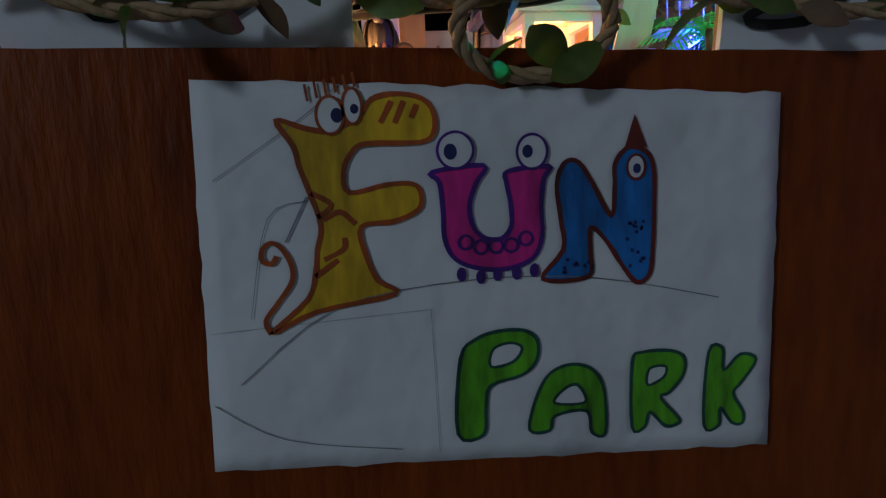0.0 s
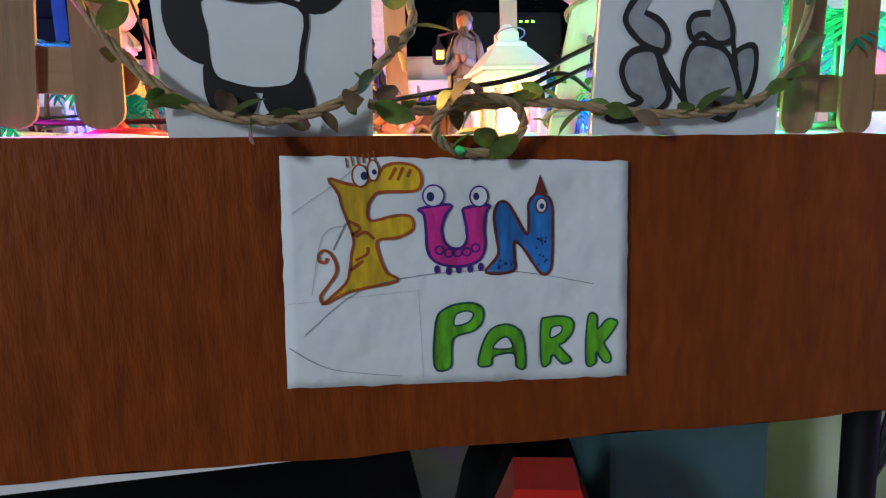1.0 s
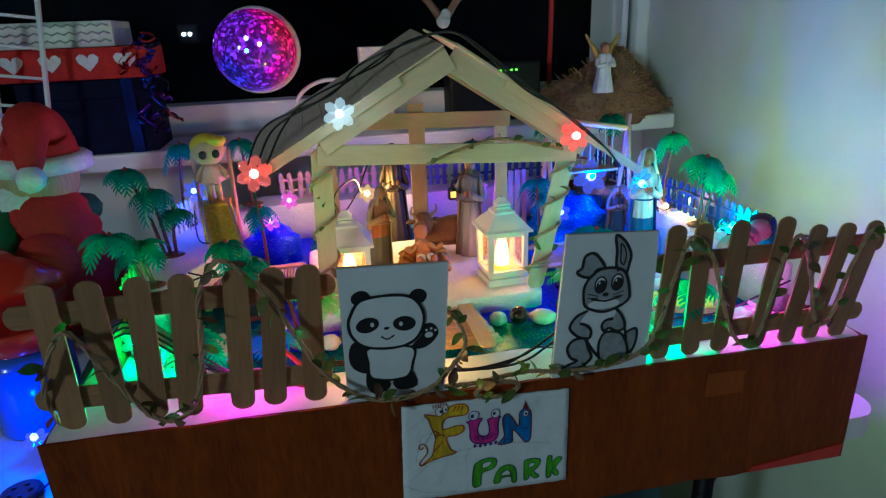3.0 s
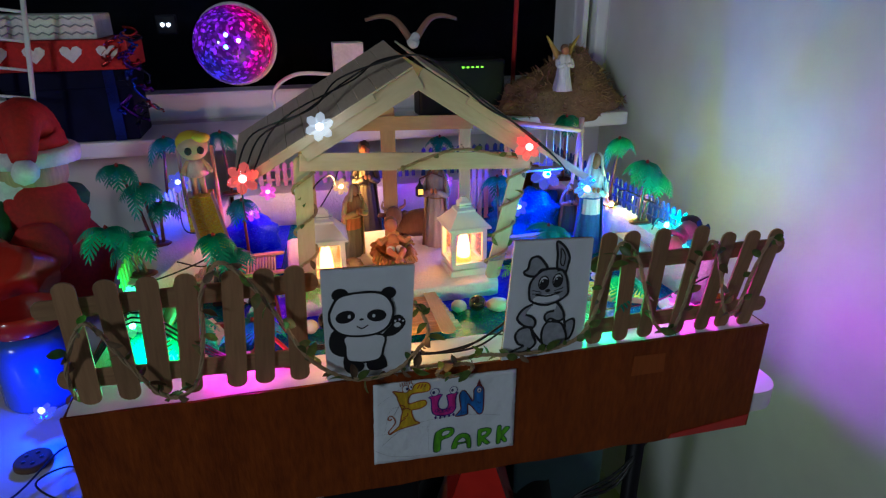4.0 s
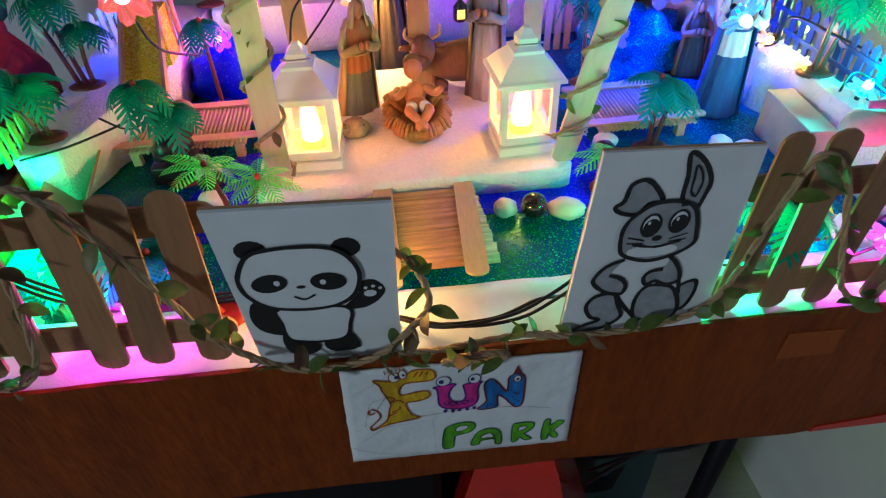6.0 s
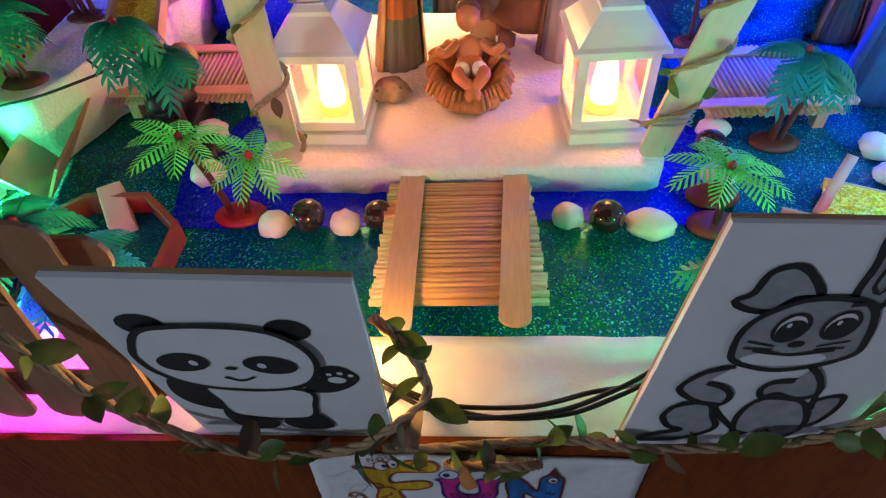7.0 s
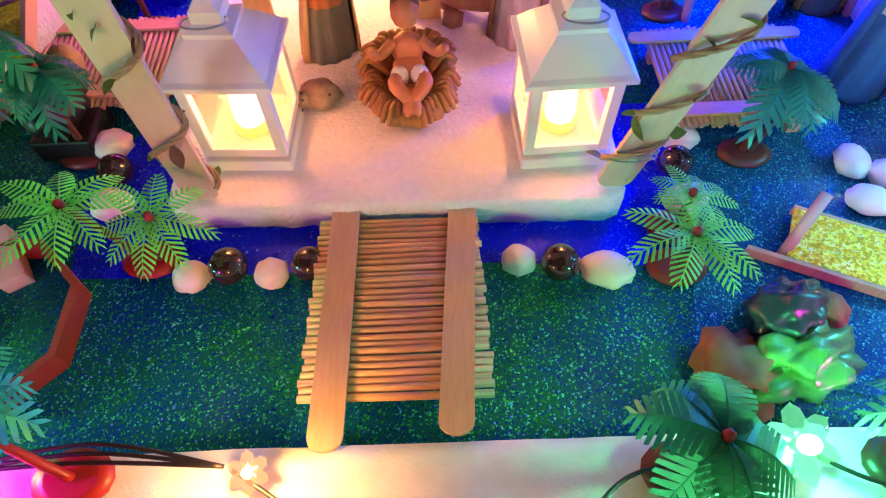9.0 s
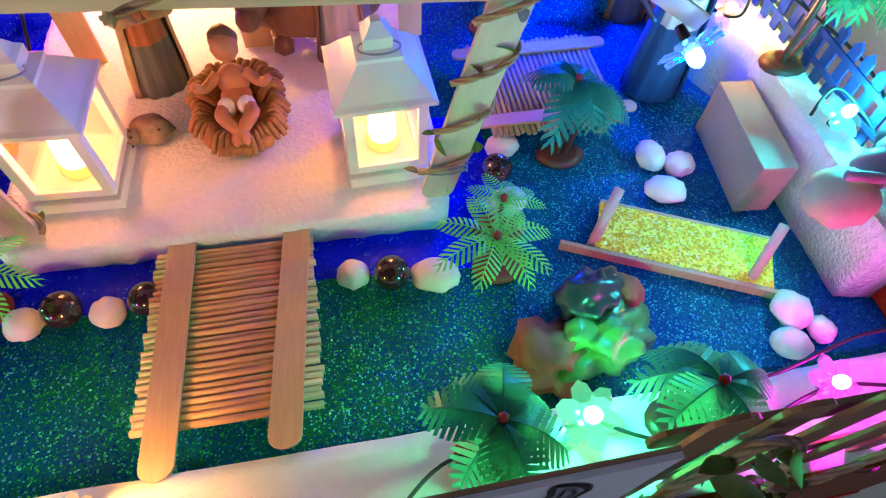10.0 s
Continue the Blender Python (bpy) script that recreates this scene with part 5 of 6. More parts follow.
# ---- figurines: plain shapes ----


def robe(bm, h, r, mi, wave=0.10, c=(0, 0, 0), lean=(0, 0), sy=0.8):
    return lathe(bm, [(r, 0), (r * 0.96, h * 0.08), (r * 0.74, h * 0.35), (r * 0.62, h * 0.58), (r * 0.70, h * 0.74), (r * 0.60, h * 0.82), (r * 0.30, h * 0.86)], 22, c, mi, 1.0, sy, wave, 7, lean)


def mantle(bm, profile, mi, a0, a1, lean=(0, 0), sy=0.85, folds=0.07, n=22, t=0.0012):
    """A cloak: a thick band of cloth round the back, from angle a0 to a1, with hanging folds."""
    rows = []
    for i, (r, z) in enumerate(profile):
        row = []
        for k in range(n + 1):
            a = radians(a0 + (a1 - a0) * k / n)
            rr = r * (1 + folds * (1 - 0.5 * i / len(profile)) * math.sin(k * 1.9 + 0.5 * i))
            row.append([bm.verts.new((q * math.cos(a) + lean[0] * z, q * math.sin(a) * sy + lean[1] * z, z)) for q in (rr, rr - t)])
        rows.append(row)
    for a, b in zip(rows, rows[1:]):
        for k in range(n):
            for s in (0, 1):
                f = bm.faces.new((a[k][s], a[k + 1][s], b[k + 1][s], b[k][s]))
                f.material_index, f.smooth = mi, True
        for k in (0, n):
            bm.faces.new((a[k][0], a[k][1], b[k][1], b[k][0])).material_index = mi
    for row in (rows[0], rows[-1]):
        for k in range(n):
            bm.faces.new((row[k][0], row[k + 1][0], row[k + 1][1], row[k][1])).material_index = mi


def figure(name, label, category, p, h, r, mats, turn=0.0, lean=(0, 0), hood=True, arms=True, beard=False):
    """A robed resin figure: pleated robe, cloak over the back, sleeves, head with hood or hair."""
    bm = B()
    lathe(bm, [(r * 0.92, 0), (r * 0.95, h * 0.03), (r * 0.84, h * 0.18), (r * 0.70, h * 0.40), (r * 0.58, h * 0.56), (r * 0.62, h * 0.68), (r * 0.66, h * 0.76), (r * 0.50, h * 0.82), (r * 0.24, h * 0.855)], 44, (0, 0, 0), 0, 1.0, 0.78, 0.06, 11, lean)
    lower = 3 if len(mats) > 3 else 0
    for f in bm.faces:
        if f.calc_center_median().z < h * 0.40:
            f.material_index = lower
    mantle(bm, [(r * 1.06, h * 0.01), (r * 1.00, h * 0.18), (r * 0.86, h * 0.42), (r * 0.78, h * 0.62), (r * 0.80, h * 0.75), (r * 0.62, h * 0.83), (r * 0.34, h * 0.87)], 2, -28, 208, lean)
    tube(bm, [Vector((r * 0.62 * math.cos(a) + lean[0] * h * 0.56, r * 0.50 * math.sin(a) + lean[1] * h * 0.56, h * 0.56)) for a in (2 * math.pi * k / 18 for k in range(18))], r * 0.06, 6, 2, closed=True)
    hx, hy, hz = lean[0] * h * 0.9, lean[1] * h * 0.9 - r * 0.10, h * 0.918
    ball(bm, (hx, hy, hz), (h * 0.050, h * 0.054, h * 0.068), 1, 3)
    ball(bm, (hx, hy - h * 0.052, hz - h * 0.004), (h * 0.010, h * 0.014, h * 0.014), 1, 1)
    tube(bm, [Vector((hx, hy + h * 0.01, hz - h * 0.09)), Vector((hx, hy, hz - h * 0.03))], h * 0.030, 10, 1)
    if hood:
        mantle(bm, [(h * 0.105, hz - h * 0.13), (h * 0.078, hz - h * 0.06), (h * 0.070, hz), (h * 0.060, hz + h * 0.045), (h * 0.034, hz + h * 0.075), (h * 0.004, hz + h * 0.084)], 4 if len(mats) > 4 else 2, -52, 232, (hx / hz, (hy + h * 0.010) / hz), 1.0, 0.03, 18, h * 0.010)
    else:
        ball(bm, (hx, hy + h * 0.016, hz + h * 0.026), (h * 0.060, h * 0.060, h * 0.060), 2, 3, 0.18, seed=h * 90)
        ball(bm, (hx, hy + h * 0.030, hz - h * 0.030), (h * 0.056, h * 0.044, h * 0.065), 2, 2, 0.2, seed=h * 50)
    if beard:
        ball(bm, (hx, hy - h * 0.026, hz - h * 0.062), (h * 0.036, h * 0.032, h * 0.052), 2, 2, 0.25, seed=3)
    if arms:
        for s in (-1, 1):
            pts = curve_points([(s * r * 0.62 + lean[0] * h * 0.76, lean[1] * h * 0.76, h * 0.775), (s * r * 0.88 + lean[0] * h * 0.6, lean[1] * h * 0.6 - r * 0.38, h * 0.60), (s * r * 0.20 + lean[0] * h * 0.62, lean[1] * h * 0.62 - r * 0.92, h * 0.655)], 5)
            tube(bm, pts, r * 0.17, 10, 2 if hood and len(mats) < 5 else 0, 1.35)
            ball(bm, pts[-1] + Vector((-s * r * 0.06, -r * 0.12, r * 0.10)), (r * 0.12, r * 0.14, r * 0.20), 1, 2)
    return solid(name, bm, mats, label, category, "figurines", smooth=True, m=pose(*p, 0, 0, turn))


C = M_CLOTH
figure("kneeling_figurine", "painted resin figurine bowing in a tan hood and rust-red robe", "figurine", (-0.066, 0.344, S - 0.001), 0.116, 0.020, [C["rust"], M_SKIN, C["tan"], C["slate"]], 20, (0.06, -0.12))
figure("standing_figurine", "tall painted resin figurine in a grey robe and brown cloak", "figurine", (0.070, 0.350, S - 0.001), 0.142, 0.021, [C["grey"], M_SKIN, C["brown"], C["grey"]], -25, hood=False, beard=True)
figure("shepherd_figurine", "dark robed resin figurine behind the stable", "figurine", (-0.020, 0.475, G - 0.001), 0.165, 0.022, [C["dark"], M_SKIN, C["dark"]], 0, hood=False, beard=True)
figure("king_figurine", "resin figurine in a blue robe and pale headcloth", "figurine", (0.306, 0.306, G + 0.0005), 0.162, 0.022, [C["white"], M_SKIN, C["blue"], C["blue"], C["white"]], -15, (0.02, 0))
figure("small_figurine", "small dark robed figurine at the back of the pond", "figurine", (0.318, 0.400, G + 0.0005), 0.085, 0.017, [C["dark"], M_SKIN, C["rust"]], -10)

# child figurine in a straw cradle
bm = B()
lathe(bm, [(0.012, 0), (0.028, 0.003), (0.034, 0.010), (0.033, 0.015), (0.024, 0.017), (0.010, 0.014)], 34, (0, 0, 0), 0, 0.92, 1.08, 0.05, 12)
for k in range(46):
    a = 2 * math.pi * k / 46
    rr = 1.0 + 0.07 * math.sin(k * 5.1)
    high = 0.004 * (1 + math.sin(a))
    tube(bm, curve_points([(0.017 * math.cos(a), 0.004 + 0.019 * math.sin(a), 0.010), (0.027 * rr * math.cos(a), 0.003 + 0.030 * rr * math.sin(a), 0.019 + high), (0.0345 * rr * math.cos(a), 0.002 + 0.038 * rr * math.sin(a), 0.010 + high)], 4), 0.0026, 6, 0, 0.75)
for k in range(19):
    a = radians(-8 + 196 * k / 18)
    rr = 1.0 + 0.06 * math.sin(k * 4.3)
    tube(bm, curve_points([(0.014 * math.cos(a), 0.010 + 0.012 * math.sin(a), 0.018), (0.025 * rr * math.cos(a), 0.012 + 0.024 * rr * math.sin(a), 0.031), (0.033 * rr * math.cos(a), 0.010 + 0.031 * rr * math.sin(a), 0.027)], 4), 0.0030, 6, 0, 0.7)
ball(bm, (0, 0.004, 0.026), (0.0115, 0.015, 0.009), 1, 2)
ball(bm, (0, 0.014, 0.034), (0.0115, 0.010, 0.013), 1, 2)
ball(bm, (0, 0.020, 0.058), (0.0098, 0.0095, 0.0115), 1, 2)
ball(bm, (0, 0.0235, 0.0615), (0.0102, 0.0085, 0.0105), 3, 2, 0.15)
for s in (-1, 1):
    tube(bm, curve_points([(s * 0.009, 0.013, 0.041), (s * 0.019, 0.006, 0.036), (s * 0.025, 0.001, 0.043)], 4), 0.0042, 8, 1, 0.7)
    tube(bm, curve_points([(s * 0.006, -0.004, 0.026), (s * 0.010, -0.016, 0.029), (-s * 0.002, -0.028, 0.021), (-s * 0.001, -0.033, 0.018)], 4), 0.0058, 8, 1, 0.6)
    ball(bm, (s * 0.0065, -0.006, 0.028), (0.0068, 0.0075, 0.0066), 2, 2)
solid("cradle_figurine", bm, [M_STRAW, M_SKIN, C["white"], C["brown"]], "resin child figurine lying in a straw cradle on the snow", "figurine", "figurines", smooth=True, m=pose(-0.008, 0.291, S - 0.0008, 0, 0, 3) @ Matrix.Scale(0.95, 4))

# ox and lamb
bm = B()
ball(bm, (0.045, 0, 0.030), (0.046, 0.020, 0.022), 0, 3, 0.12)
ball(bm, (-0.002, -0.006, 0.048), (0.013, 0.015, 0.016), 0, 2, 0.1)
ball(bm, (-0.006, -0.018, 0.040), (0.009, 0.010, 0.009), 0, 2)
for s in (-1, 1):
    tube(bm, curve_points([(s * 0.010 - 0.002, -0.004, 0.058), (s * 0.018 - 0.002, -0.006, 0.064), (s * 0.017 - 0.002, -0.010, 0.074)], 4), 0.003, 6, 1, 0.4)
    ball(bm, (s * 0.018 - 0.002, -0.002, 0.050), (0.008, 0.004, 0.004), 0, 1)
    for x in (0.015, 0.075):
        ball(bm, (x, s * 0.010, 0.008), (0.009, 0.007, 0.010), 0, 1)
solid("ox_figurine", bm, [C["brown"], C["tan"]], "dark brown resin ox figurine lying down", "figurine", "figurines", smooth=True, m=pose(0.008, 0.375, S - 0.001, 0, 0, 4))
bm = B()
ball(bm, (0, 0, 0.011), (0.016, 0.012, 0.0115), 0, 3, 0.3)
ball(bm, (-0.012, -0.008, 0.014), (0.007, 0.007, 0.007), 0, 2)
for k in range(9):
    ball(bm, (0.013 * math.cos(k * 1.9), -0.004 + 0.011 * math.sin(k * 2.3), 0.014 + 0.006 * math.sin(k)), 0.0014, 1, 1)
solid("lamb_figurine", bm, [mat("lamb_resin", (0.42, 0.30, 0.22), 0.6, second=(0.20, 0.13, 0.09), scale=200, bump=0.6), C["dark"]], "small speckled resin lamb figurine lying on the snow", "figurine", "figurines", smooth=True, m=pose(-0.069, 0.290, S - 0.001) @ Matrix.Scale(0.85, 4))
# small black lantern held up by the standing figurine
bl = thing("hand_lantern", "tiny black lantern with a yellow light", "lantern", m=pose(0.040, 0.330, 0.962))
part("lantern_body", lathe(B(), [(0.005, 0), (0.0065, 0.002), (0.0065, 0.014), (0.002, 0.019), (0.001, 0.026)], 6), M_CABLE, bl)
part("lantern_light", box(B(), -0.0036, 0.0036, -0.0066, -0.0054, 0.004, 0.012), glow("tiny_lantern_glow", (1.0, 0.55, 0.1), 2.0), bl)
part("staff", tube(B(), [Vector((0, 0, 0.026)), Vector((0.02, 0.006, 0.032)), Vector((0.036, 0.01, 0.024))], 0.0012, 6), M_TRUNK, bl)

# doll on a gold slide
bm = B()
lathe(bm, [(0.010, 0.026), (0.0175, 0.030), (0.012, 0.046), (0.008, 0.052)], 18, (0, 0, 0), 0)
for s in (-1, 1):
    tube(bm, [Vector((s * 0.006, 0, 0.0)), Vector((s * 0.0055, 0, 0.030))], 0.0048, 8, 1)
    tube(bm, curve_points([(s * 0.009, 0, 0.050), (s * 0.017, -0.004, 0.040), (s * 0.019, -0.010, 0.034)], 4), 0.0036, 7, 1)
    ball(bm, (s * 0.0085, -0.0205, 0.069), (0.0052, 0.0035, 0.0060), 3, 2)
ball(bm, (0, 0, 0.070), (0.021, 0.020, 0.019), 1, 3)
ball(bm, (0, 0.006, 0.076), (0.0225, 0.0205, 0.0185), 2, 3)
ball(bm, (0.012, -0.006, 0.084), (0.014, 0.013, 0.008), 2, 2)
solid("toy_doll", bm, [C["pink"], mat("doll_skin", (0.62, 0.34, 0.24), 0.35, scale=60, vary=0.04), M_HAIR, M_BLACK], "small big-headed toy doll with yellow hair and a pink dress", "doll", smooth=True, m=pose(-0.276, 0.436, 0.9625, 0, 0, 12))
sd = thing("gold_slide", "gold glitter slide with pale side rails on the snow terrace", "toy slide")
bm = B()
box(bm, -0.016, 0.016, -0.075, 0.075, -0.0012, 0.0012)
part("chute", bm, M_GOLD, sd, m=pose(-0.260, 0.346, 0.9455, 11.0, 0, 12))
part("platform", box(B(), -0.296, -0.258, 0.416, 0.456, T, 0.962), M_GOLD, sd)
for s in (-1, 1):
    part("side_rail", box(B(), s * 0.0175 - 0.0015, s * 0.0175 + 0.0015, -0.076, 0.076, -0.004, 0.008), M_PINKW, sd, m=pose(-0.260, 0.346, 0.9455, 11.0, 0, 12))
    part("upright", tube(B(), [Vector((-0.276 + s * 0.024, 0.452, T)), Vector((-0.276 + s * 0.024, 0.452, 1.03))], 0.003, 6), M_PINKW, sd)
bm = B()
ball(bm, (0, 0, 0.014), (0.017, 0.024, 0.014), 0, 3, 0.2)
ball(bm, (0.002, -0.022, 0.024), (0.010, 0.011, 0.010), 0, 2, 0.1)
ball(bm, (0.016, 0.012, 0.040), (0.011, 0.011, 0.012), 1, 2)
ball(bm, (0.010, 0.010, 0.026), (0.012, 0.012, 0.014), 2, 2)
solid("toy_animal", bm, [M_CABLE, C["tan"], C["dark"]], "small black toy animal beside the deck", "toy", smooth=True, m=pose(-0.240, 0.285, G + 0.018))
solid("toy_stool", box(B(), -0.02, 0.02, -0.02, 0.02, 0, 0.0185, 0.002), M_CABLE, "low dark toy stool", "toy", m=pose(-0.240, 0.285, G + 0.0008))
# mermaid-like toy on the terrace
bm = B()
ball(bm, (-0.018, -0.006, 0.015), (0.022, 0.018, 0.014), 0, 3, 0.15)
ball(bm, (0.008, 0.002, 0.020), (0.014, 0.012, 0.014), 1, 2)
ball(bm, (0.026, 0.004, 0.026), (0.015, 0.014, 0.014), 1, 2)
ball(bm, (0.034, 0.010, 0.028), (0.017, 0.016, 0.016), 2, 3, 0.15)
tube(bm, curve_points([(0.006, -0.008, 0.024), (-0.012, -0.010, 0.034), (-0.026, -0.004, 0.034)], 4), 0.0032, 7, 1)
solid("toy_figure", bm, [mat("yellow_gauze", (0.62, 0.50, 0.25), 0.6, scale=90, bump=0.5), mat("doll_pink", (0.40, 0.20, 0.22), 0.4, scale=60), mat("dark_hair", (0.05, 0.025, 0.04), 0.5, scale=80)],
      "lying toy figure with dark hair and a yellow skirt", "doll", smooth=True, m=pose(0.343, 0.140, 0.9145, 0, 0, 8))

# ---- jute vine with leaves ----


def leaf_mesh(L, wd, material):
    bm = B()
    n = 6
    l, c, r = [], [], []
    for i in range(n + 1):
        t = i / n
        w = wd * math.sin(math.pi * min(0.99, t * 0.95 + 0.04)) ** 0.8 * 0.5
        z = -0.18 * L * t * t
        l.append(bm.verts.new((t * L, -w, z + w * 0.30)))
        c.append(bm.verts.new((t * L, 0, z)))
        r.append(bm.verts.new((t * L, w, z + w * 0.30)))
    for a, b in ((l, c), (c, r)):
        for i in range(n):
            bm.faces.new((a[i], b[i], b[i + 1], a[i + 1])).smooth = True
    return mesh_of(bm, "leaf", material)


M_DRY = mat("dry_leaf", (0.16, 0.09, 0.04), 0.7, second=(0.07, 0.04, 0.02), scale=150)
LEAVES = [leaf_mesh(0.017, 0.010, M_LEAF), leaf_mesh(0.013, 0.0085, M_LEAF), leaf_mesh(0.020, 0.0105, M_LEAF), leaf_mesh(0.018, 0.010, M_DRY)]


def vine(pts, label, leaves, r=0.0016, seed=1, big=1.0, step=7):
    rng = random.Random(seed)
    ob = thing("leafy_vine", label, "vine", "vines")
    p = curve_points(pts, step)
    for ph in (0, 2.094, 4.189):
        q = []
        for i, v in enumerate(p):
            d = (p[min(i + 1, len(p) - 1)] - p[max(i - 1, 0)]).normalized()
            u = d.cross(Vector((0, 1, 0.01))).normalized()
            w = d.cross(u)
            a = i * 0.8 + ph
            q.append(v + r * 0.70 * (math.cos(a) * u + math.sin(a) * w))
        part("rope_strand", tube(B(), q, r * 0.72, 6), M_ROPE, ob, "twisted jute strand")
    for k in range(leaves):
        v = p[int((k + rng.random()) * (len(p) - 1) / leaves)]
        lf = new("leaf", LEAVES[rng.randrange(4)])
        lf.parent = ob
        s = rng.uniform(0.62, 0.95) * big
        lf.matrix_basis = Matrix.Translation(v + Vector((0, -0.0015, 0))) @ pose(0, 0, 0, rng.uniform(-60, 60) + 50, rng.uniform(-50, 50), rng.uniform(0, 360)) @ Matrix.Diagonal((s, s, s, 1))
    return ob


vine([(-0.352, 0.020, 0.900), (-0.345, 0.001, 0.945), (-0.322, -0.001, 0.985), (-0.300, 0.000, 0.945), (-0.280, -0.001, 0.910), (-0.262, -0.002, 0.900), (-0.243, -0.002, 0.915), (-0.232, -0.001, 0.960), (-0.228, 0.000, 1.000),
      (-0.210, 0.001, 1.026), (-0.188, 0.000, 1.005), (-0.165, -0.003, 0.965), (-0.148, -0.006, 0.930), (-0.130, -0.006, 0.908), (-0.108, -0.008, 0.895), (-0.082, -0.008, 0.892), (-0.058, -0.008, 0.899), (-0.040, -0.006, 0.915),
      (-0.028, -0.002, 0.930), (-0.034, 0.004, 0.952), (-0.046, 0.010, 0.962)], "jute rope vine with small green leaves wound along the fence", 66, seed=3)
vine([(-0.048, -0.008, 0.897), (-0.024, -0.006, 0.894), (0.004, -0.005, 0.896), (0.030, -0.004, 0.896), (0.052, -0.006, 0.893), (0.080, -0.005, 0.890), (0.110, -0.004, 0.891), (0.135, -0.003, 0.899), (0.150, -0.002, 0.920),
      (0.162, -0.001, 0.965), (0.176, 0.001, 1.000), (0.196, 0.000, 0.985), (0.212, -0.001, 0.940), (0.228, -0.001, 0.900), (0.250, -0.002, 0.888), (0.262, -0.001, 0.920), (0.272, 0.000, 0.970), (0.288, 0.001, 0.990),
      (0.303, -0.001, 0.950), (0.316, -0.001, 0.905), (0.332, -0.001, 0.900), (0.345, 0.000, 0.945), (0.362, 0.001, 0.985), (0.378, 0.004, 0.975)], "jute rope vine with small green leaves wound along the fence", 66, seed=5)
ringp = [(-0.003 + 0.019 * math.cos(a), -0.010 - 0.006 * math.sin(a), 0.887 + 0.011 * math.sin(a)) for a in (2 * math.pi * k / 9 for k in range(10))]
vine(ringp, "loop of jute vine hanging over the sign", 9, seed=8, step=5)
vine([(-0.020, 0.176, 1.046), (0.020, 0.1755, 1.060), (0.060, 0.176, 1.066), (0.105, 0.176, 1.056), (0.130, 0.176, 1.050)],
     "jute vine along the front beam of the stable", 9, r=0.0015, seed=11, big=0.8)
for p, q, turns, seed in (((-0.135, 0.214, 0.885), (-0.127, 0.190, 1.060), 3.2, 12), ((0.112, 0.211, 0.885), (0.143, 0.190, 1.048), 4.2, 13)):
    p, q = Vector(p), Vector(q)
    wind = [p.lerp(q, k / 30) + Vector((0.0135 * math.cos(2 * math.pi * turns * k / 30 + seed), 0.0055 * math.sin(2 * math.pi * turns * k / 30 + seed), 0)) for k in range(31)]
    vine(wind, "jute vine wound round the stable post", 12, r=0.0014, seed=seed, big=0.8, step=3)
for x, y, z in ((-0.135, 0.2115, 0.905), (0.119, 0.2065, 0.900)):
    tw = solid("wire_twist", tube(B(), [Vector((0.0125 * math.cos(k * 0.55), 0.0032 * math.sin(k * 0.55), 0.00035 * k)) for k in range(40)], 0.0006, 5), M_RING, "thin silver wire wound round a post", "wire", m=Matrix.Translation((x, y, z)))

# ---- cables of the fairy lights ----


def cable(pts, label="thin black cable of the fairy lights", r=0.0011, material=M_CABLE):
    bm = B()
    tube(bm, curve_points(pts, 7), r, 6)
    return solid("cable", bm, material, label, "cable", "cables", smooth=True)


cable([(-0.050, 0.020, 0.899), (-0.020, 0.004, 0.902), (0.020, 0.002, 0.908), (0.045, 0.006, 0.918), (0.062, 0.012, 0.925)])
cable([(-0.046, 0.022, 0.897), (-0.010, 0.006, 0.899), (0.025, 0.004, 0.902), (0.050, 0.008, 0.912), (0.070, 0.016, 0.918)])
cable([(-0.085, 0.046, 0.898), (-0.060, 0.030, 0.897), (-0.030, 0.014, 0.896), (0.010, 0.010, 0.898), (0.038, 0.010, 0.910), (0.058, 0.018, 0.903), (0.090, 0.040, 0.890), (0.155, 0.044, 0.894)])
for dx, dz in ((0.0, 0.0), (0.010, 0.002), (-0.008, 0.003)):
    cable([(-0.190 + dx, 0.172, 1.058 + dz), (-0.170 + dx, 0.205, 1.090 + dz), (-0.120 - dx, 0.190, 1.117 + dz), (-0.070 + dx, 0.230, 1.142 + dz), (-0.030, 0.215 + dx, 1.165), (0.009, 0.178, 1.1745), (0.040, 0.1745, 1.158 - dz),
           (0.085, 0.1745, 1.121 - dz + dx * 0.2), (0.120, 0.1745, 1.096), (0.150, 0.1745, 1.071 + dz), (0.180, 0.1745, 1.047), (0.199, 0.1745, 1.025)])
cable([(-0.120, 0.30, 0.930), (-0.115, 0.35, 0.975), (-0.085, 0.40, 0.985), (-0.072, 0.46, 0.950)])
cable([(-0.110, 0.36, 0.940), (-0.080, 0.42, 0.960), (-0.045, 0.47, 1.000), (0.02, 0.50, 0.96)])
cable([(0.335, 0.300, 0.925), (0.338, 0.285, 0.935), (0.345, 0.285, 0.958), (0.372, 0.250, 0.950), (0.382, 0.200, 0.945), (0.380, 0.140, 0.925)])
cable([(0.346, 0.196, 0.926), (0.362, 0.205, 0.938), (0.375, 0.180, 0.930), (0.378, 0.130, 0.920)])
cable([(0.160, 0.046, 0.893), (0.190, 0.030, 0.893), (0.230, 0.025, 0.892), (0.290, 0.040, 0.893), (0.340, 0.030, 0.900), (0.372, 0.050, 0.905)])
cable([(0.20, 0.055, 0.893), (0.255, 0.050, 0.896), (0.31, 0.060, 0.905), (0.335, 0.055, 0.918)])
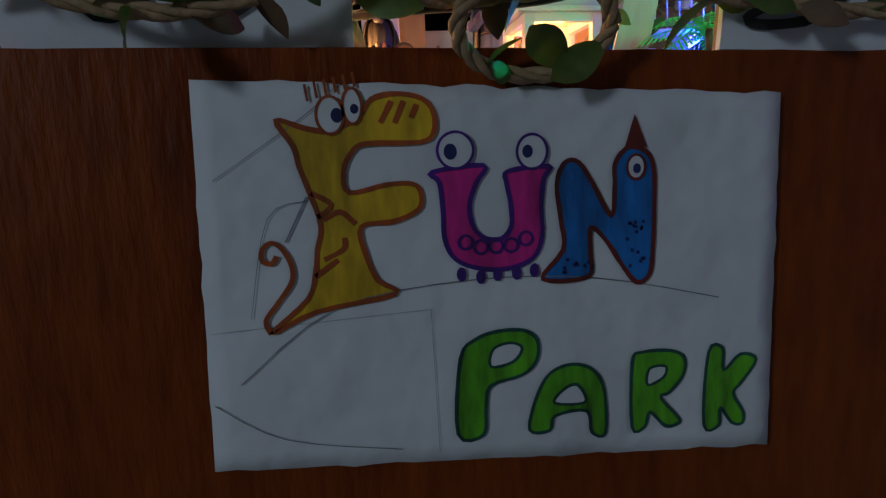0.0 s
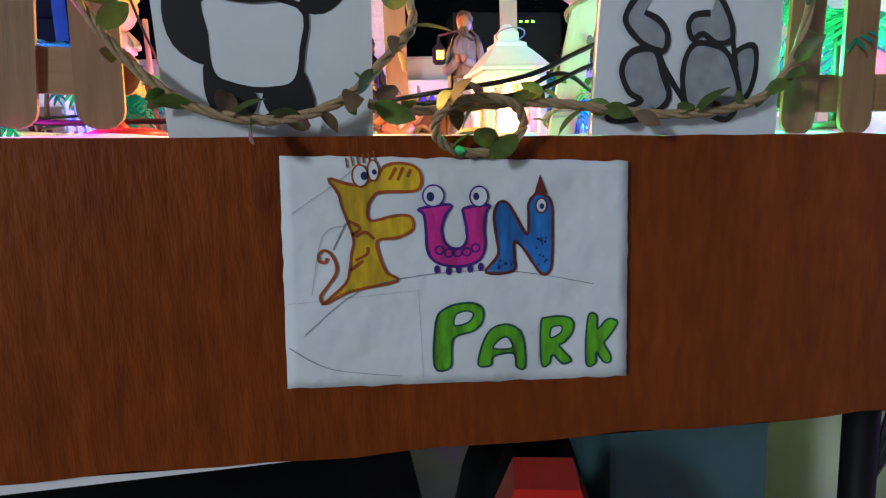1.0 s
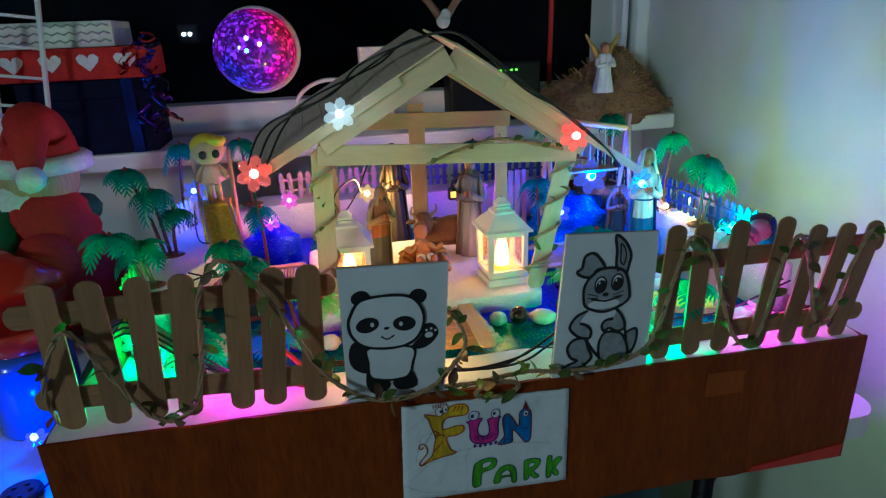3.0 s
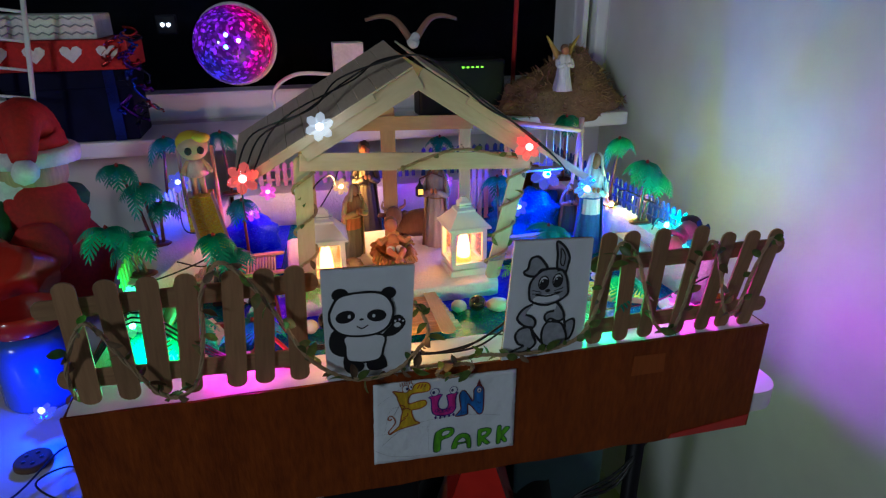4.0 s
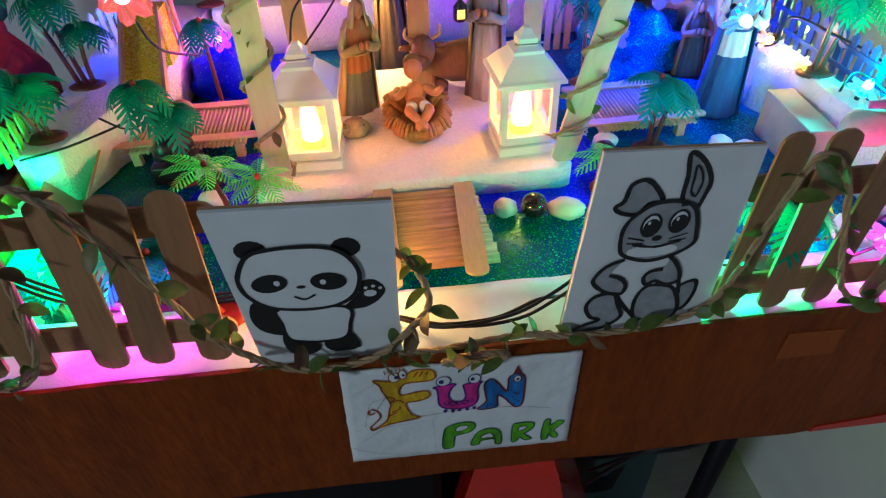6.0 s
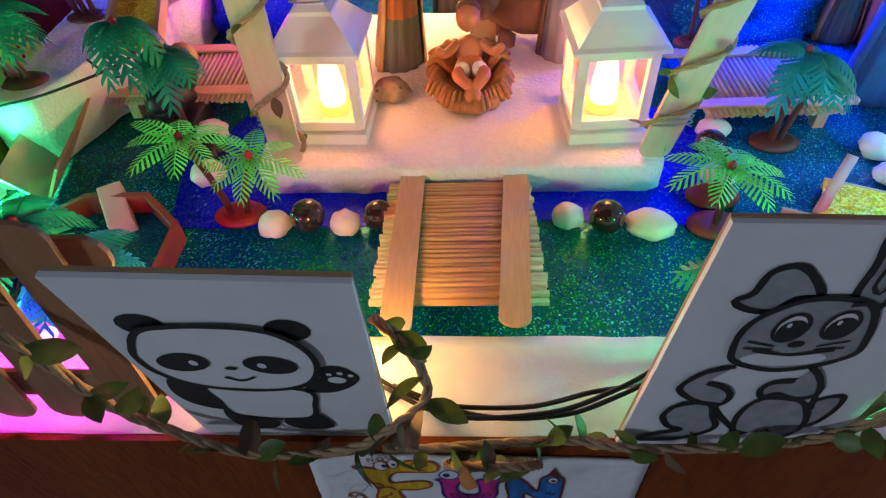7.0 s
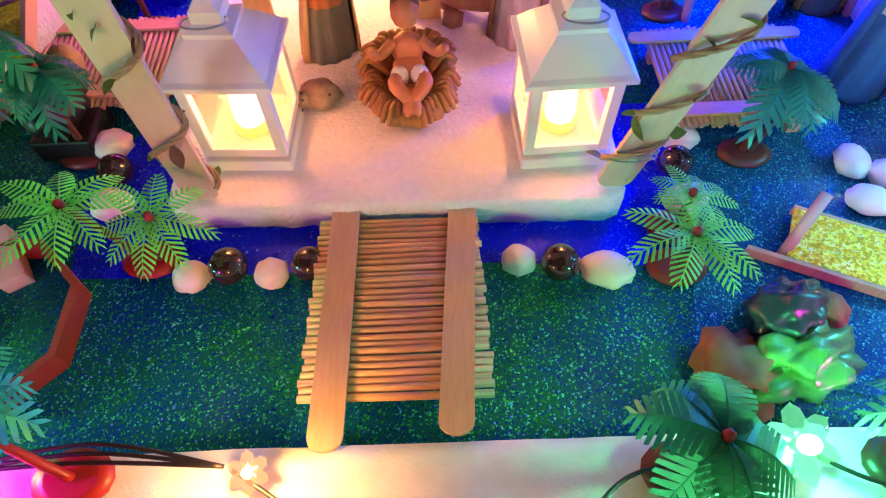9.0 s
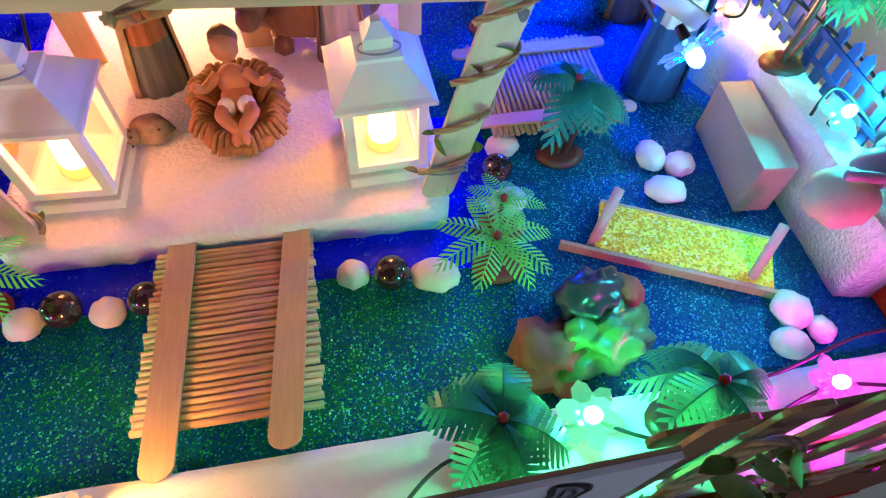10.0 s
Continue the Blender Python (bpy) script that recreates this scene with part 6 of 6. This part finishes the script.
for k in range(3):
    cable([(-0.345, 0.060, 0.915 - 0.003 * k), (-0.300, 0.050, 0.965 - 0.005 * k), (-0.250, 0.048, 0.930 - 0.006 * k), (-0.212, 0.050, 0.900), (-0.150, 0.052 + 0.004 * k, 0.897), (-0.090, 0.048, 0.897)])
cable([(-0.300, 0.300, T + 0.002), (-0.262, 0.270, T + 0.004), (-0.250, 0.310, T + 0.008), (-0.262, 0.360, T + 0.016), (-0.300, 0.400, T + 0.010), (-0.318, 0.49, T + 0.03)])
cable([(-0.345, 0.235, T + 0.002), (-0.300, 0.250, T + 0.006), (-0.255, 0.290, T + 0.012), (-0.275, 0.345, T + 0.020)])
cable([(-0.195, 0.172, 1.050), (-0.200, 0.220, 1.000), (-0.206, 0.330, 0.950)])

# ---- toy fences ----


def toy_fence(p, q, n, h, material, label):
    p, q = Vector(p), Vector(q)
    ob = thing("toy_fence", label, "toy fence", "toy fences")
    d = (q - p)
    wd = d.length / n * 0.55
    bm = B()
    plate(bm, [(-wd / 2, 0), (wd / 2, 0), (wd / 2, h - wd * 0.55), (0, h), (-wd / 2, h - wd * 0.55)], -0.001, 0.001)
    me = mesh_of(bm, "picket", material)
    a = math.atan2(d.y, d.x)
    for k in range(n):
        o = new("picket", me)
        o.parent = ob
        o.matrix_basis = Matrix.Translation(p + d * ((k + 0.5) / n)) @ Matrix.Rotation(a, 4, "Z") @ pose(0, 0, 0, 0, random.uniform(-3, 3), 0)
    for z in (0.28, 0.68):
        part("rail", box(B(), 0, d.length, 0.0012, 0.0026, h * z - 0.002, h * z + 0.002), material, ob, m=Matrix.Translation(p) @ Matrix.Rotation(a, 4, "Z"))
    return ob


toy_fence((0.3765, 0.115, 0.9145), (0.3765, 0.600, 0.9145), 34, 0.044, M_BLUEF, "dark blue plastic toy picket fence on the snow")
toy_fence((0.10, 0.600, 0.9145), (0.30, 0.600, 0.9145), 14, 0.055, M_BLUEF, "dark blue plastic toy picket fence on the snow")
toy_fence((-0.02, 0.605, 0.9145), (0.095, 0.605, 0.9145), 9, 0.048, M_VIOLF, "violet plastic toy picket fence on the snow")
toy_fence((-0.20, 0.605, 0.9145), (-0.03, 0.605, 0.9145), 12, 0.045, M_PINKF, "pale pink plastic toy picket fence on the snow")
# left fence in two tints that carry its light: cyan, then green
toy_fence((-0.345, 0.46, T - 0.0005), (-0.300, 0.600, T - 0.0005), 11, 0.045, M_CYANLITF, "plastic toy picket fence on the snow, tinted as cyan-lit")
toy_fence((-0.352, 0.225, T - 0.0005), (-0.350, 0.330, T - 0.0005), 8, 0.030, mat("green_lit_fence_plastic", (0.20, 0.55, 0.10), 0.4, scale=60), "plastic toy fence on the snow, tinted as green-lit")

# swing
sw = thing("toy_swing", "small swing of white sticks with string ropes", "toy swing")
part("top_bar", tube(B(), [Vector((0.205, 0.42, 1.046)), Vector((0.345, 0.42, 1.022))], 0.0042, 8), M_PINKW, sw)
for x, z in ((0.210, 1.052), (0.340, 1.045)):
    for dy in (-0.03, 0.03):
        part("upright", tube(B(), [Vector((x, 0.42 + dy, G)), Vector((x, 0.42 - dy * 0.1, z))], 0.0036, 7), M_PINKW, sw)
for k in range(8):
    x = 0.228 + 0.0125 * k
    part("string", tube(B(), [Vector((x, 0.42, 1.040 - 0.16 * (x - 0.228))), Vector((x + 0.004, 0.424, 0.965))], 0.0007, 5), M_WHITEP, sw)
part("seat", box(B(), 0.225, 0.322, 0.408, 0.440, 0.961, 0.965, 0.001), M_STICK, sw)
# pink slats behind the stable
sl2 = thing("slat_screen", "pink lit row of upright sticks behind the stable", "screen")
for k in range(5):
    part("slat", box(B(), -0.004, 0.004, -0.001, 0.001, 0, 0.10), M_PINKW, sl2, m=pose(0.150 + 0.013 * k, 0.500, G + 0.0008, 0, 3 - k))

# blue glitter mound at the back of the pond
bm = ball(B(), (0, 0, 0.0), (0.068, 0.060, 0.052), 0, 4, 0.45, seed=4)
solid("glitter_mound", bm, M_TEAL, "crumpled blue glitter paper mound beside the swing", "mound", m=pose(0.262, 0.450, G + 0.010))
bm = ball(B(), (0, 0, 0.0), (0.045, 0.040, 0.040), 0, 3, 0.35, seed=7)
solid("glitter_mound", bm, M_WATER, "crumpled blue glitter paper mound at the back", "mound", m=pose(-0.212, 0.47, G + 0.018))

# bird on the ridge
bm = B()
ball(bm, (0, 0, 0.012), (0.007, 0.014, 0.008), 0, 2)
ball(bm, (0, -0.013, 0.018), 0.0052, 0, 2)
for s in (-1, 1):
    pr = curve_points([(s * 0.004, 0, 0.016), (s * 0.020, 0.002, 0.036), (s * 0.036, 0.004, 0.040), (s * 0.054, 0.006, 0.036)], 4)
    tube(bm, pr, 0.0042, 7, 1, 0.45)
tube(bm, [Vector((0, 0.012, 0.012)), Vector((0, 0.028, 0.010))], 0.003, 6, 1, 0.5)
solid("bird_ornament", bm, [M_WHITEP, mat("brown_feather", (0.32, 0.15, 0.09), 0.6, scale=120)], "small brown and white bird ornament on the roof ridge", "ornament", smooth=True, m=pose(0.013, 0.225, 1.1735))

# ---- window sill ----
SZ = 0.995
bm = B()
ball(bm, (0, 0, 0.0), 1.0, 0, 5)
for v in bm.verts:
    d = Vector(v.co)
    rough = 1 + 0.10 * noise.noise(d * 2.4 + Vector((3, 1, 2))) + 0.05 * noise.noise(d * 7.0)
    peak = 0.084 + 0.052 * math.exp(-((d.x - 0.28) / 0.34) ** 2)
    v.co = Vector((d.x * 0.146 * rough, d.y * 0.078 * rough, d.z * peak * rough))
    low = -0.018 if v.co.y < -0.064 else -0.003
    v.co.z = max(v.co.z, low)
rng = random.Random(21)
straws = B()
for v in list(bm.verts):
    if v.co.z < 0.0:
        continue
    nv = v.co.normalized()
    for _ in range(2):
        b0 = v.co * rng.uniform(0.95, 1.0)
        tip = b0 + nv * rng.uniform(0.003, 0.011) + Vector((rng.uniform(-1, 1), rng.uniform(-1, 1), rng.uniform(-1, 0.6))) * 0.013
        sd = (tip - b0).cross(Vector((rng.uniform(-1, 1), rng.uniform(-1, 1), 1))).normalized() * 0.0016
        straws.faces.new([straws.verts.new(c) for c in (b0 - sd, b0 + sd, tip + sd * 0.4, tip - sd * 0.4)])
rk = solid("straw_hill", bm, M_ROCK, "brown straw-covered hill on the window sill", "hill", m=pose(0.456, 0.766, SZ + 0.003))
part("straw", straws, mat("dry_straw", (0.46, 0.27, 0.11), 0.7, second=(0.20, 0.10, 0.04), scale=60), rk, "tangled dry straw")
bm = B()
robe(bm, 0.085, 0.020, 0, 0.12)
ball(bm, (0, -0.002, 0.080), (0.008, 0.008, 0.010), 1, 2)
ball(bm, (0, 0.001, 0.084), (0.009, 0.009, 0.009), 3, 2)
for s in (-1, 1):
    bmw = curve_points([(s * 0.006, 0.008, 0.060), (s * 0.020, 0.012, 0.085), (s * 0.036, 0.012, 0.108)], 5)
    tube(bm, bmw, 0.0085, 6, 2, 0.15)
    tube(bm, curve_points([(s * 0.014, 0, 0.062), (s * 0.016, -0.008, 0.050), (s * 0.003, -0.016, 0.054)], 4), 0.005, 7, 0, 0.7)
solid("angel_figurine", bm, [C["white"], M_SKIN, C["gold"], C["brown"]], "white angel figurine with gold wings on the straw hill", "figurine", "figurines", smooth=True, m=pose(0.437, 0.703, 1.046) @ Matrix.Scale(1.02, 4))

# disco lamp
M_DISCO = mat("disco_dome", (0.03, 0.01, 0.08), 0.12, metal=0.3, coat=0.6)
nt = M_DISCO.node_tree
pb = nt.nodes["Principled BSDF"]
co = nt.nodes.new("ShaderNodeTexCoord")
vo = nt.nodes.new("ShaderNodeTexVoronoi")
vo.inputs["Scale"].default_value = 190
nt.links.new(co.outputs["Object"], vo.inputs["Vector"])
nz = nt.nodes.new("ShaderNodeTexNoise")
nz.inputs["Scale"].default_value = 11
nt.links.new(co.outputs["Object"], nz.inputs["Vector"])
sx = nt.nodes.new("ShaderNodeSeparateXYZ")
nt.links.new(co.outputs["Object"], sx.inputs[0])
ac = nt.nodes.new("ShaderNodeMath")
ac.operation = "MULTIPLY_ADD"
ac.inputs[1].default_value = 4.0
nt.links.new(sx.outputs["X"], ac.inputs[0])
nt.links.new(nz.outputs["Fac"], ac.inputs[2])
rp = nt.nodes.new("ShaderNodeValToRGB")
for k, (at, c) in enumerate(((0.25, (0.03, 0.02, 0.55)), (0.75, (0.80, 0.01, 0.10)), (0.45, (0.20, 0.01, 0.60)), (0.58, (0.60, 0.0, 0.35)))):
    e = rp.color_ramp.elements[k] if k < 2 else rp.color_ramp.elements.new(at)
    e.position, e.color = at, (*c, 1)
nt.links.new(ac.outputs[0], rp.inputs["Fac"])
nt.links.new(rp.outputs["Color"], pb.inputs["Emission Color"])
sc = nt.nodes.new("ShaderNodeSeparateColor")
nt.links.new(vo.outputs["Color"], sc.inputs[0])
pw = nt.nodes.new("ShaderNodeMath")
pw.operation = "POWER"
pw.inputs[1].default_value = 5.0
nt.links.new(sc.outputs[0], pw.inputs[0])
gain = nt.nodes.new("ShaderNodeMath")
gain.operation = "MULTIPLY_ADD"
gain.inputs[1].default_value, gain.inputs[2].default_value = 4.0, 0.30
nt.links.new(pw.outputs[0], gain.inputs[0])
nt.links.new(gain.outputs[0], pb.inputs["Emission Strength"])
dl = thing("disco_lamp", "round glittering disco lamp lit in pink, fixed to the window pane", "lamp", m=pose(-0.218, 0.745, SZ))
part("arm", tube(B(), [Vector((0, 0.045, 0.158)), Vector((0, 0.138, 0.158))], 0.009, 10), M_ROUTER, dl)
part("suction_cup", tube(B(), [Vector((0, 0.1375, 0.158)), Vector((0, 0.1447, 0.158))], 0.022, 16), M_ROUTER, dl)
part("dome", ball(B(), (0, -0.010, 0.158), (0.070, 0.070, 0.070), 0, 4), M_DISCO, dl, "glittering lit dome", smooth=True)
part("rim", tube(B(), [Vector((0.071 * math.cos(2 * math.pi * k / 32) + 0.004, 0.014, 0.158 + 0.071 * math.sin(2 * math.pi * k / 32))) for k in range(32)], 0.0045, 7, closed=True), M_WHITEP, dl)
for x, z, n in ((-0.008, 0.160, "cyan"), (0.014, 0.170, "red"), (-0.006, 0.180, "blue")):
    part("lit_spot", ball(B(), (x, -0.0785, z), (0.0045, 0.0025, 0.0045), 0, 1), M_LED[n], dl)

# gift boxes
gb = thing("gift_box", "dark blue gift box on the window sill", "box")
part("box_body", box(B(), -0.100, 0.100, -0.060, 0.060, 0, 0.125, 0.003), M_BLUEB, gb)
part("lid", box(B(), -0.103, 0.103, -0.063, 0.063, 0.0925, 0.1252, 0.003), M_BLUEB, gb)
part("ribbon", box(B(), 0.060, 0.078, -0.0645, -0.0632, 0.0, 0.125), mat("foil_ribbon", (0.03, 0.08, 0.5), 0.2, metal=0.9), gb, "shiny blue foil ribbon")
gb.matrix_basis = pose(-0.500, 0.770, SZ)
hb = thing("heart_box", "red gift box with white hearts stacked on a blue one", "box", m=pose(-0.505, 0.765, SZ + 0.1255))
hearts = part("box_body", box(B(), -0.115, 0.115, -0.070, 0.070, 0, 0.050, 0.003), M_RED, hb)
hp = [(0.0, -0.8), (0.85, 0.1), (0.95, 0.55), (0.6, 0.9), (0.2, 0.8), (0.0, 0.45), (-0.2, 0.8), (-0.6, 0.9), (-0.95, 0.55), (-0.85, 0.1)]
for k in range(4):
    bm = B()
    plate(bm, [(-0.085 + 0.056 * k + x * 0.018, 0.026 + z * 0.016) for x, z in hp], -0.0722, -0.0706)
    part("white_heart", bm, M_WHITEP, hearts)
pb2 = thing("patterned_box", "white box with a fine zigzag pattern on the heart box", "box", m=pose(-0.525, 0.765, SZ + 0.176))
part("box_body", box(B(), -0.090, 0.090, -0.060, 0.060, 0, 0.040, 0.003), M_WHITEP, pb2)
for r in range(3):
    pts = [Vector((-0.086 + 0.0086 * k, -0.0615, 0.008 + 0.012 * r + (0.004 if k % 2 else 0))) for k in range(21)]
    part("zigzag", tube(B(), pts, 0.0013, 4), M_GREY, pb2)
FOIL = [mat("foil_" + n, c, 0.15, metal=1.0, scale=200, bump=0.6) for n, c in (("blue", (0.03, 0.08, 0.7)), ("violet", (0.2, 0.04, 0.5)), ("dark", (0.05, 0.05, 0.12)), ("red", (0.6, 0.05, 0.05)))]
# curly foil strands stand in for a crumpled shiny foil bag
tin = thing("tinsel", "tangle of foil strands standing in for a shiny foil bag", "tinsel")
random.seed(11)
for k in range(26):
    at = Vector((random.uniform(-0.410, -0.372), random.uniform(0.690, 0.702), random.uniform(1.03, 1.19)))
    pts = [at.copy()]
    for i in range(6):
        at = at + Vector((random.uniform(-0.012, 0.012), random.uniform(-0.005, 0.005), random.uniform(-0.012, 0.004)))
        pts.append(at)
    part("foil_strand", tube(B(), curve_points(pts, 3), random.uniform(0.0012, 0.0035), 4), FOIL[k % 4], tin)
# router
rt = thing("router", "black wireless router with green status lights on the sill", "router", m=pose(0.235, 0.795, SZ))
case = part("body", box(B(), -0.095, 0.095, -0.03, 0.03, 0.0, 0.115, 0.006), M_ROUTER, rt)
mg = glow("status_green", (0.25, 1.0, 0.05), 3.0)
for k in range(5):
    part("status_light", box(B(), -0.002 + 0.0105 * k, 0.003 + 0.0105 * k, -0.0312, -0.0302, 0.098, 0.101), mg, case)
solid("white_carton", box(B(), -0.03, 0.03, -0.02, 0.02, 0, 0.155, 0.002), M_WHITEP, "small white carton on the window sill", "box", m=pose(-0.002, 0.79, SZ))
cable([(-0.150, 0.78, SZ + 0.002), (-0.155, 0.775, 1.06), (-0.110, 0.775, 1.092), (-0.040, 0.775, 1.090)], "white power cable on the window sill", 0.004, M_FRAME)
solid("red_pole", tube(B(), [Vector((0.376, 0.84, SZ)), Vector((0.386, 0.84, 1.6))], 0.005, 8), M_RED, "thin red pole before the dark window", "pole")
solid("standby_lights", ball(ball(B(), (0, 0, 0), 0.004, 0, 1), (0.011, 0, 0), 0.004, 0, 1), M_LED["white"], "two small white lights reflected by the window", "light", m=pose(-0.353, 0.864, 1.186))
solid("led_holder", box(B(), -0.365, -0.328, 0.867, 0.8895, 1.168, 1.204, 0.003), M_ROUTER, "small black gadget stuck on the window pane", "charger")

# ---- things on the table beside the park ----
TZ = 0.7702
bm = B()
ball(bm, (0, 0, 0.080), (0.085, 0.075, 0.085), 0, 3, 0.1)
ball(bm, (0.02, -0.01, 0.165), (0.065, 0.060, 0.060), 0, 3, 0.1)
for s in (-1, 1):
    ball(bm, (s * 0.055, -0.075, 0.040), (0.040, 0.055, 0.038), 1, 3)
    ball(bm, (s * 0.085, -0.030, 0.135), (0.030, 0.040, 0.045), 0, 2, 0.2)
    ball(bm, (s * 0.095, -0.062, 0.115), (0.022, 0.022, 0.020), 2, 2, 0.2)
ball(bm, (0, -0.010, 0.232), (0.052, 0.050, 0.048), 3, 3)
ball(bm, (0, -0.030, 0.205), (0.050, 0.036, 0.040), 2, 3, 0.3)
lathe(bm, [(0.060, 0.245), (0.062, 0.262), (0.055, 0.268)], 22, mi=2)
tube(bm, curve_points([(0, 0, 0.262), (0.005, 0, 0.300), (0.035, -0.01, 0.305), (0.072, -0.02, 0.262)], 5), 0.052, 12, 0, 0.28)
ball(bm, (0.078, -0.022, 0.248), 0.018, 2, 2, 0.3)
lathe(bm, [(0.056, 0.172), (0.060, 0.186), (0.054, 0.198)], 22, mi=4)
tube(bm, curve_points([(0.02, -0.058, 0.190), (0.06, -0.070, 0.172), (0.068, -0.070, 0.130)], 4), 0.017, 8, 4, 1.1)
solid("plush_santa", bm, [M_RED, M_REDS, M_WHITEP, C["tan"], M_GREEN], "red plush winter doll with a pointed hat and green scarf", "plush toy", smooth=True, m=pose(-0.505, 0.500, TZ - 0.002, 0, 0, -65))
bag = solid("red_bag", ball(ball(B(), (0, 0, 0.07), (0.10, 0.08, 0.085), 0, 3, 0.25, seed=2), (0.06, -0.03, 0.13), (0.07, 0.05, 0.05), 0, 3, 0.3, seed=6), M_REDS, "shiny red gift bag beside the plush toy", "bag", smooth=True, m=pose(-0.60, 0.40, TZ - 0.013))
jar = thing("plastic_jar", "clear plastic jar with a red lid, tinted as under blue light", "jar", m=pose(-0.470, 0.245, TZ))
part("jar_body", lathe(B(), [(0.042, 0), (0.045, 0.006), (0.045, 0.085), (0.036, 0.100)], 24), M_JAR, jar, smooth=True)
part("jar_lid", lathe(B(), [(0.040, 0.1003), (0.041, 0.103), (0.041, 0.122), (0.038, 0.125)], 24), M_REDS, jar, "red screw lid")
part("jar_filling", lathe(B(), [(0.038, 0.004), (0.040, 0.05), (0.030, 0.058)], 18), M_COOKIE, jar, smooth=True)
bis = thing("biscuit", "round brown biscuit with holes on the white table", "biscuit", m=pose(-0.444, 0.108, TZ))
part("biscuit_body", lathe(B(), [(0.017, 0), (0.019, 0.002), (0.0185, 0.006), (0.015, 0.0075)], 20), M_COOKIE, bis)
for k in range(5):
    part("icing_dot", ball(B(), (0.009 * math.cos(k * 1.257), 0.009 * math.sin(k * 1.257), 0.0076), (0.003, 0.003, 0.0012), 0, 1), M_CABLE, bis)
cable([(-0.36, 0.06, TZ + 0.002), (-0.40, 0.08, TZ + 0.010), (-0.425, 0.06, TZ + 0.012), (-0.40, 0.04, TZ + 0.003), (-0.37, 0.035, TZ + 0.002)])
cable([(-0.365, 0.10, TZ + 0.002), (-0.41, 0.11, TZ + 0.014), (-0.45, 0.05, TZ + 0.004), (-0.52, 0.04, TZ + 0.002)], material=M_BLUEF)
rk2 = thing("wire_rack", "white wire rack beside the window", "rack", m=pose(-0.655, 0.66, TZ, 0, 8, 0))
for x in (0.0, 0.07):
    part("rack_post", tube(B(), [Vector((x, 0, 0)), Vector((x, 0, 0.55))], 0.004, 7), M_FRAME, rk2)
for k in range(10):
    part("rack_rung", tube(B(), [Vector((0, 0, 0.10 + 0.045 * k)), Vector((0.07, 0, 0.10 + 0.045 * k))], 0.0025, 6), M_FRAME, rk2)

# ---- under the table ----
rc = thing("red_box", "red angular box under the table", "box")
bm = B()
lathe(bm, [(0.20, 0), (0.17, 0.25), (0.06, 0.60), (0.03, 0.66)], 4, (0, 0, 0))
for f in bm.faces:
    f.smooth = False
part("box_body", bm, M_REDS, rc)
rc.matrix_basis = pose(0.064, 0.11, 0.0, 0, 0, 30)
solid("black_bag", ball(B(), (0, 0, 0.30), (0.16, 0.14, 0.31), 0, 4, 0.22, seed=5), M_ROUTER, "black bag standing under the table", "bag", smooth=True, m=pose(0.17, 0.36, -0.012))
# plain block added to fill the dark space below the tabletop
solid("dark_filler_block", box(B(), -0.26, 0.26, -0.12, 0.12, 0, 0.66, 0.01), M_ROUTER, "large black block filling the dark space under the table", "case", m=pose(-0.28, 0.22, 0))
solid("teal_carton", box(B(), -0.09, 0.09, -0.12, 0.12, 0, 0.62, 0.006), M_TEALB, "dull teal carton under the table", "box", m=pose(0.245, 0.36, 0, 0, 0, 6))
for k in range(3):
    cable([(0.36, 0.12, 0.735), (0.33 - 0.006 * k, 0.10, 0.66), (0.27, 0.09, 0.60 - 0.012 * k), (0.20, 0.10, 0.55), (0.17, 0.14, 0.42 + 0.03 * k)], "black power cables hanging under the table", 0.0022)
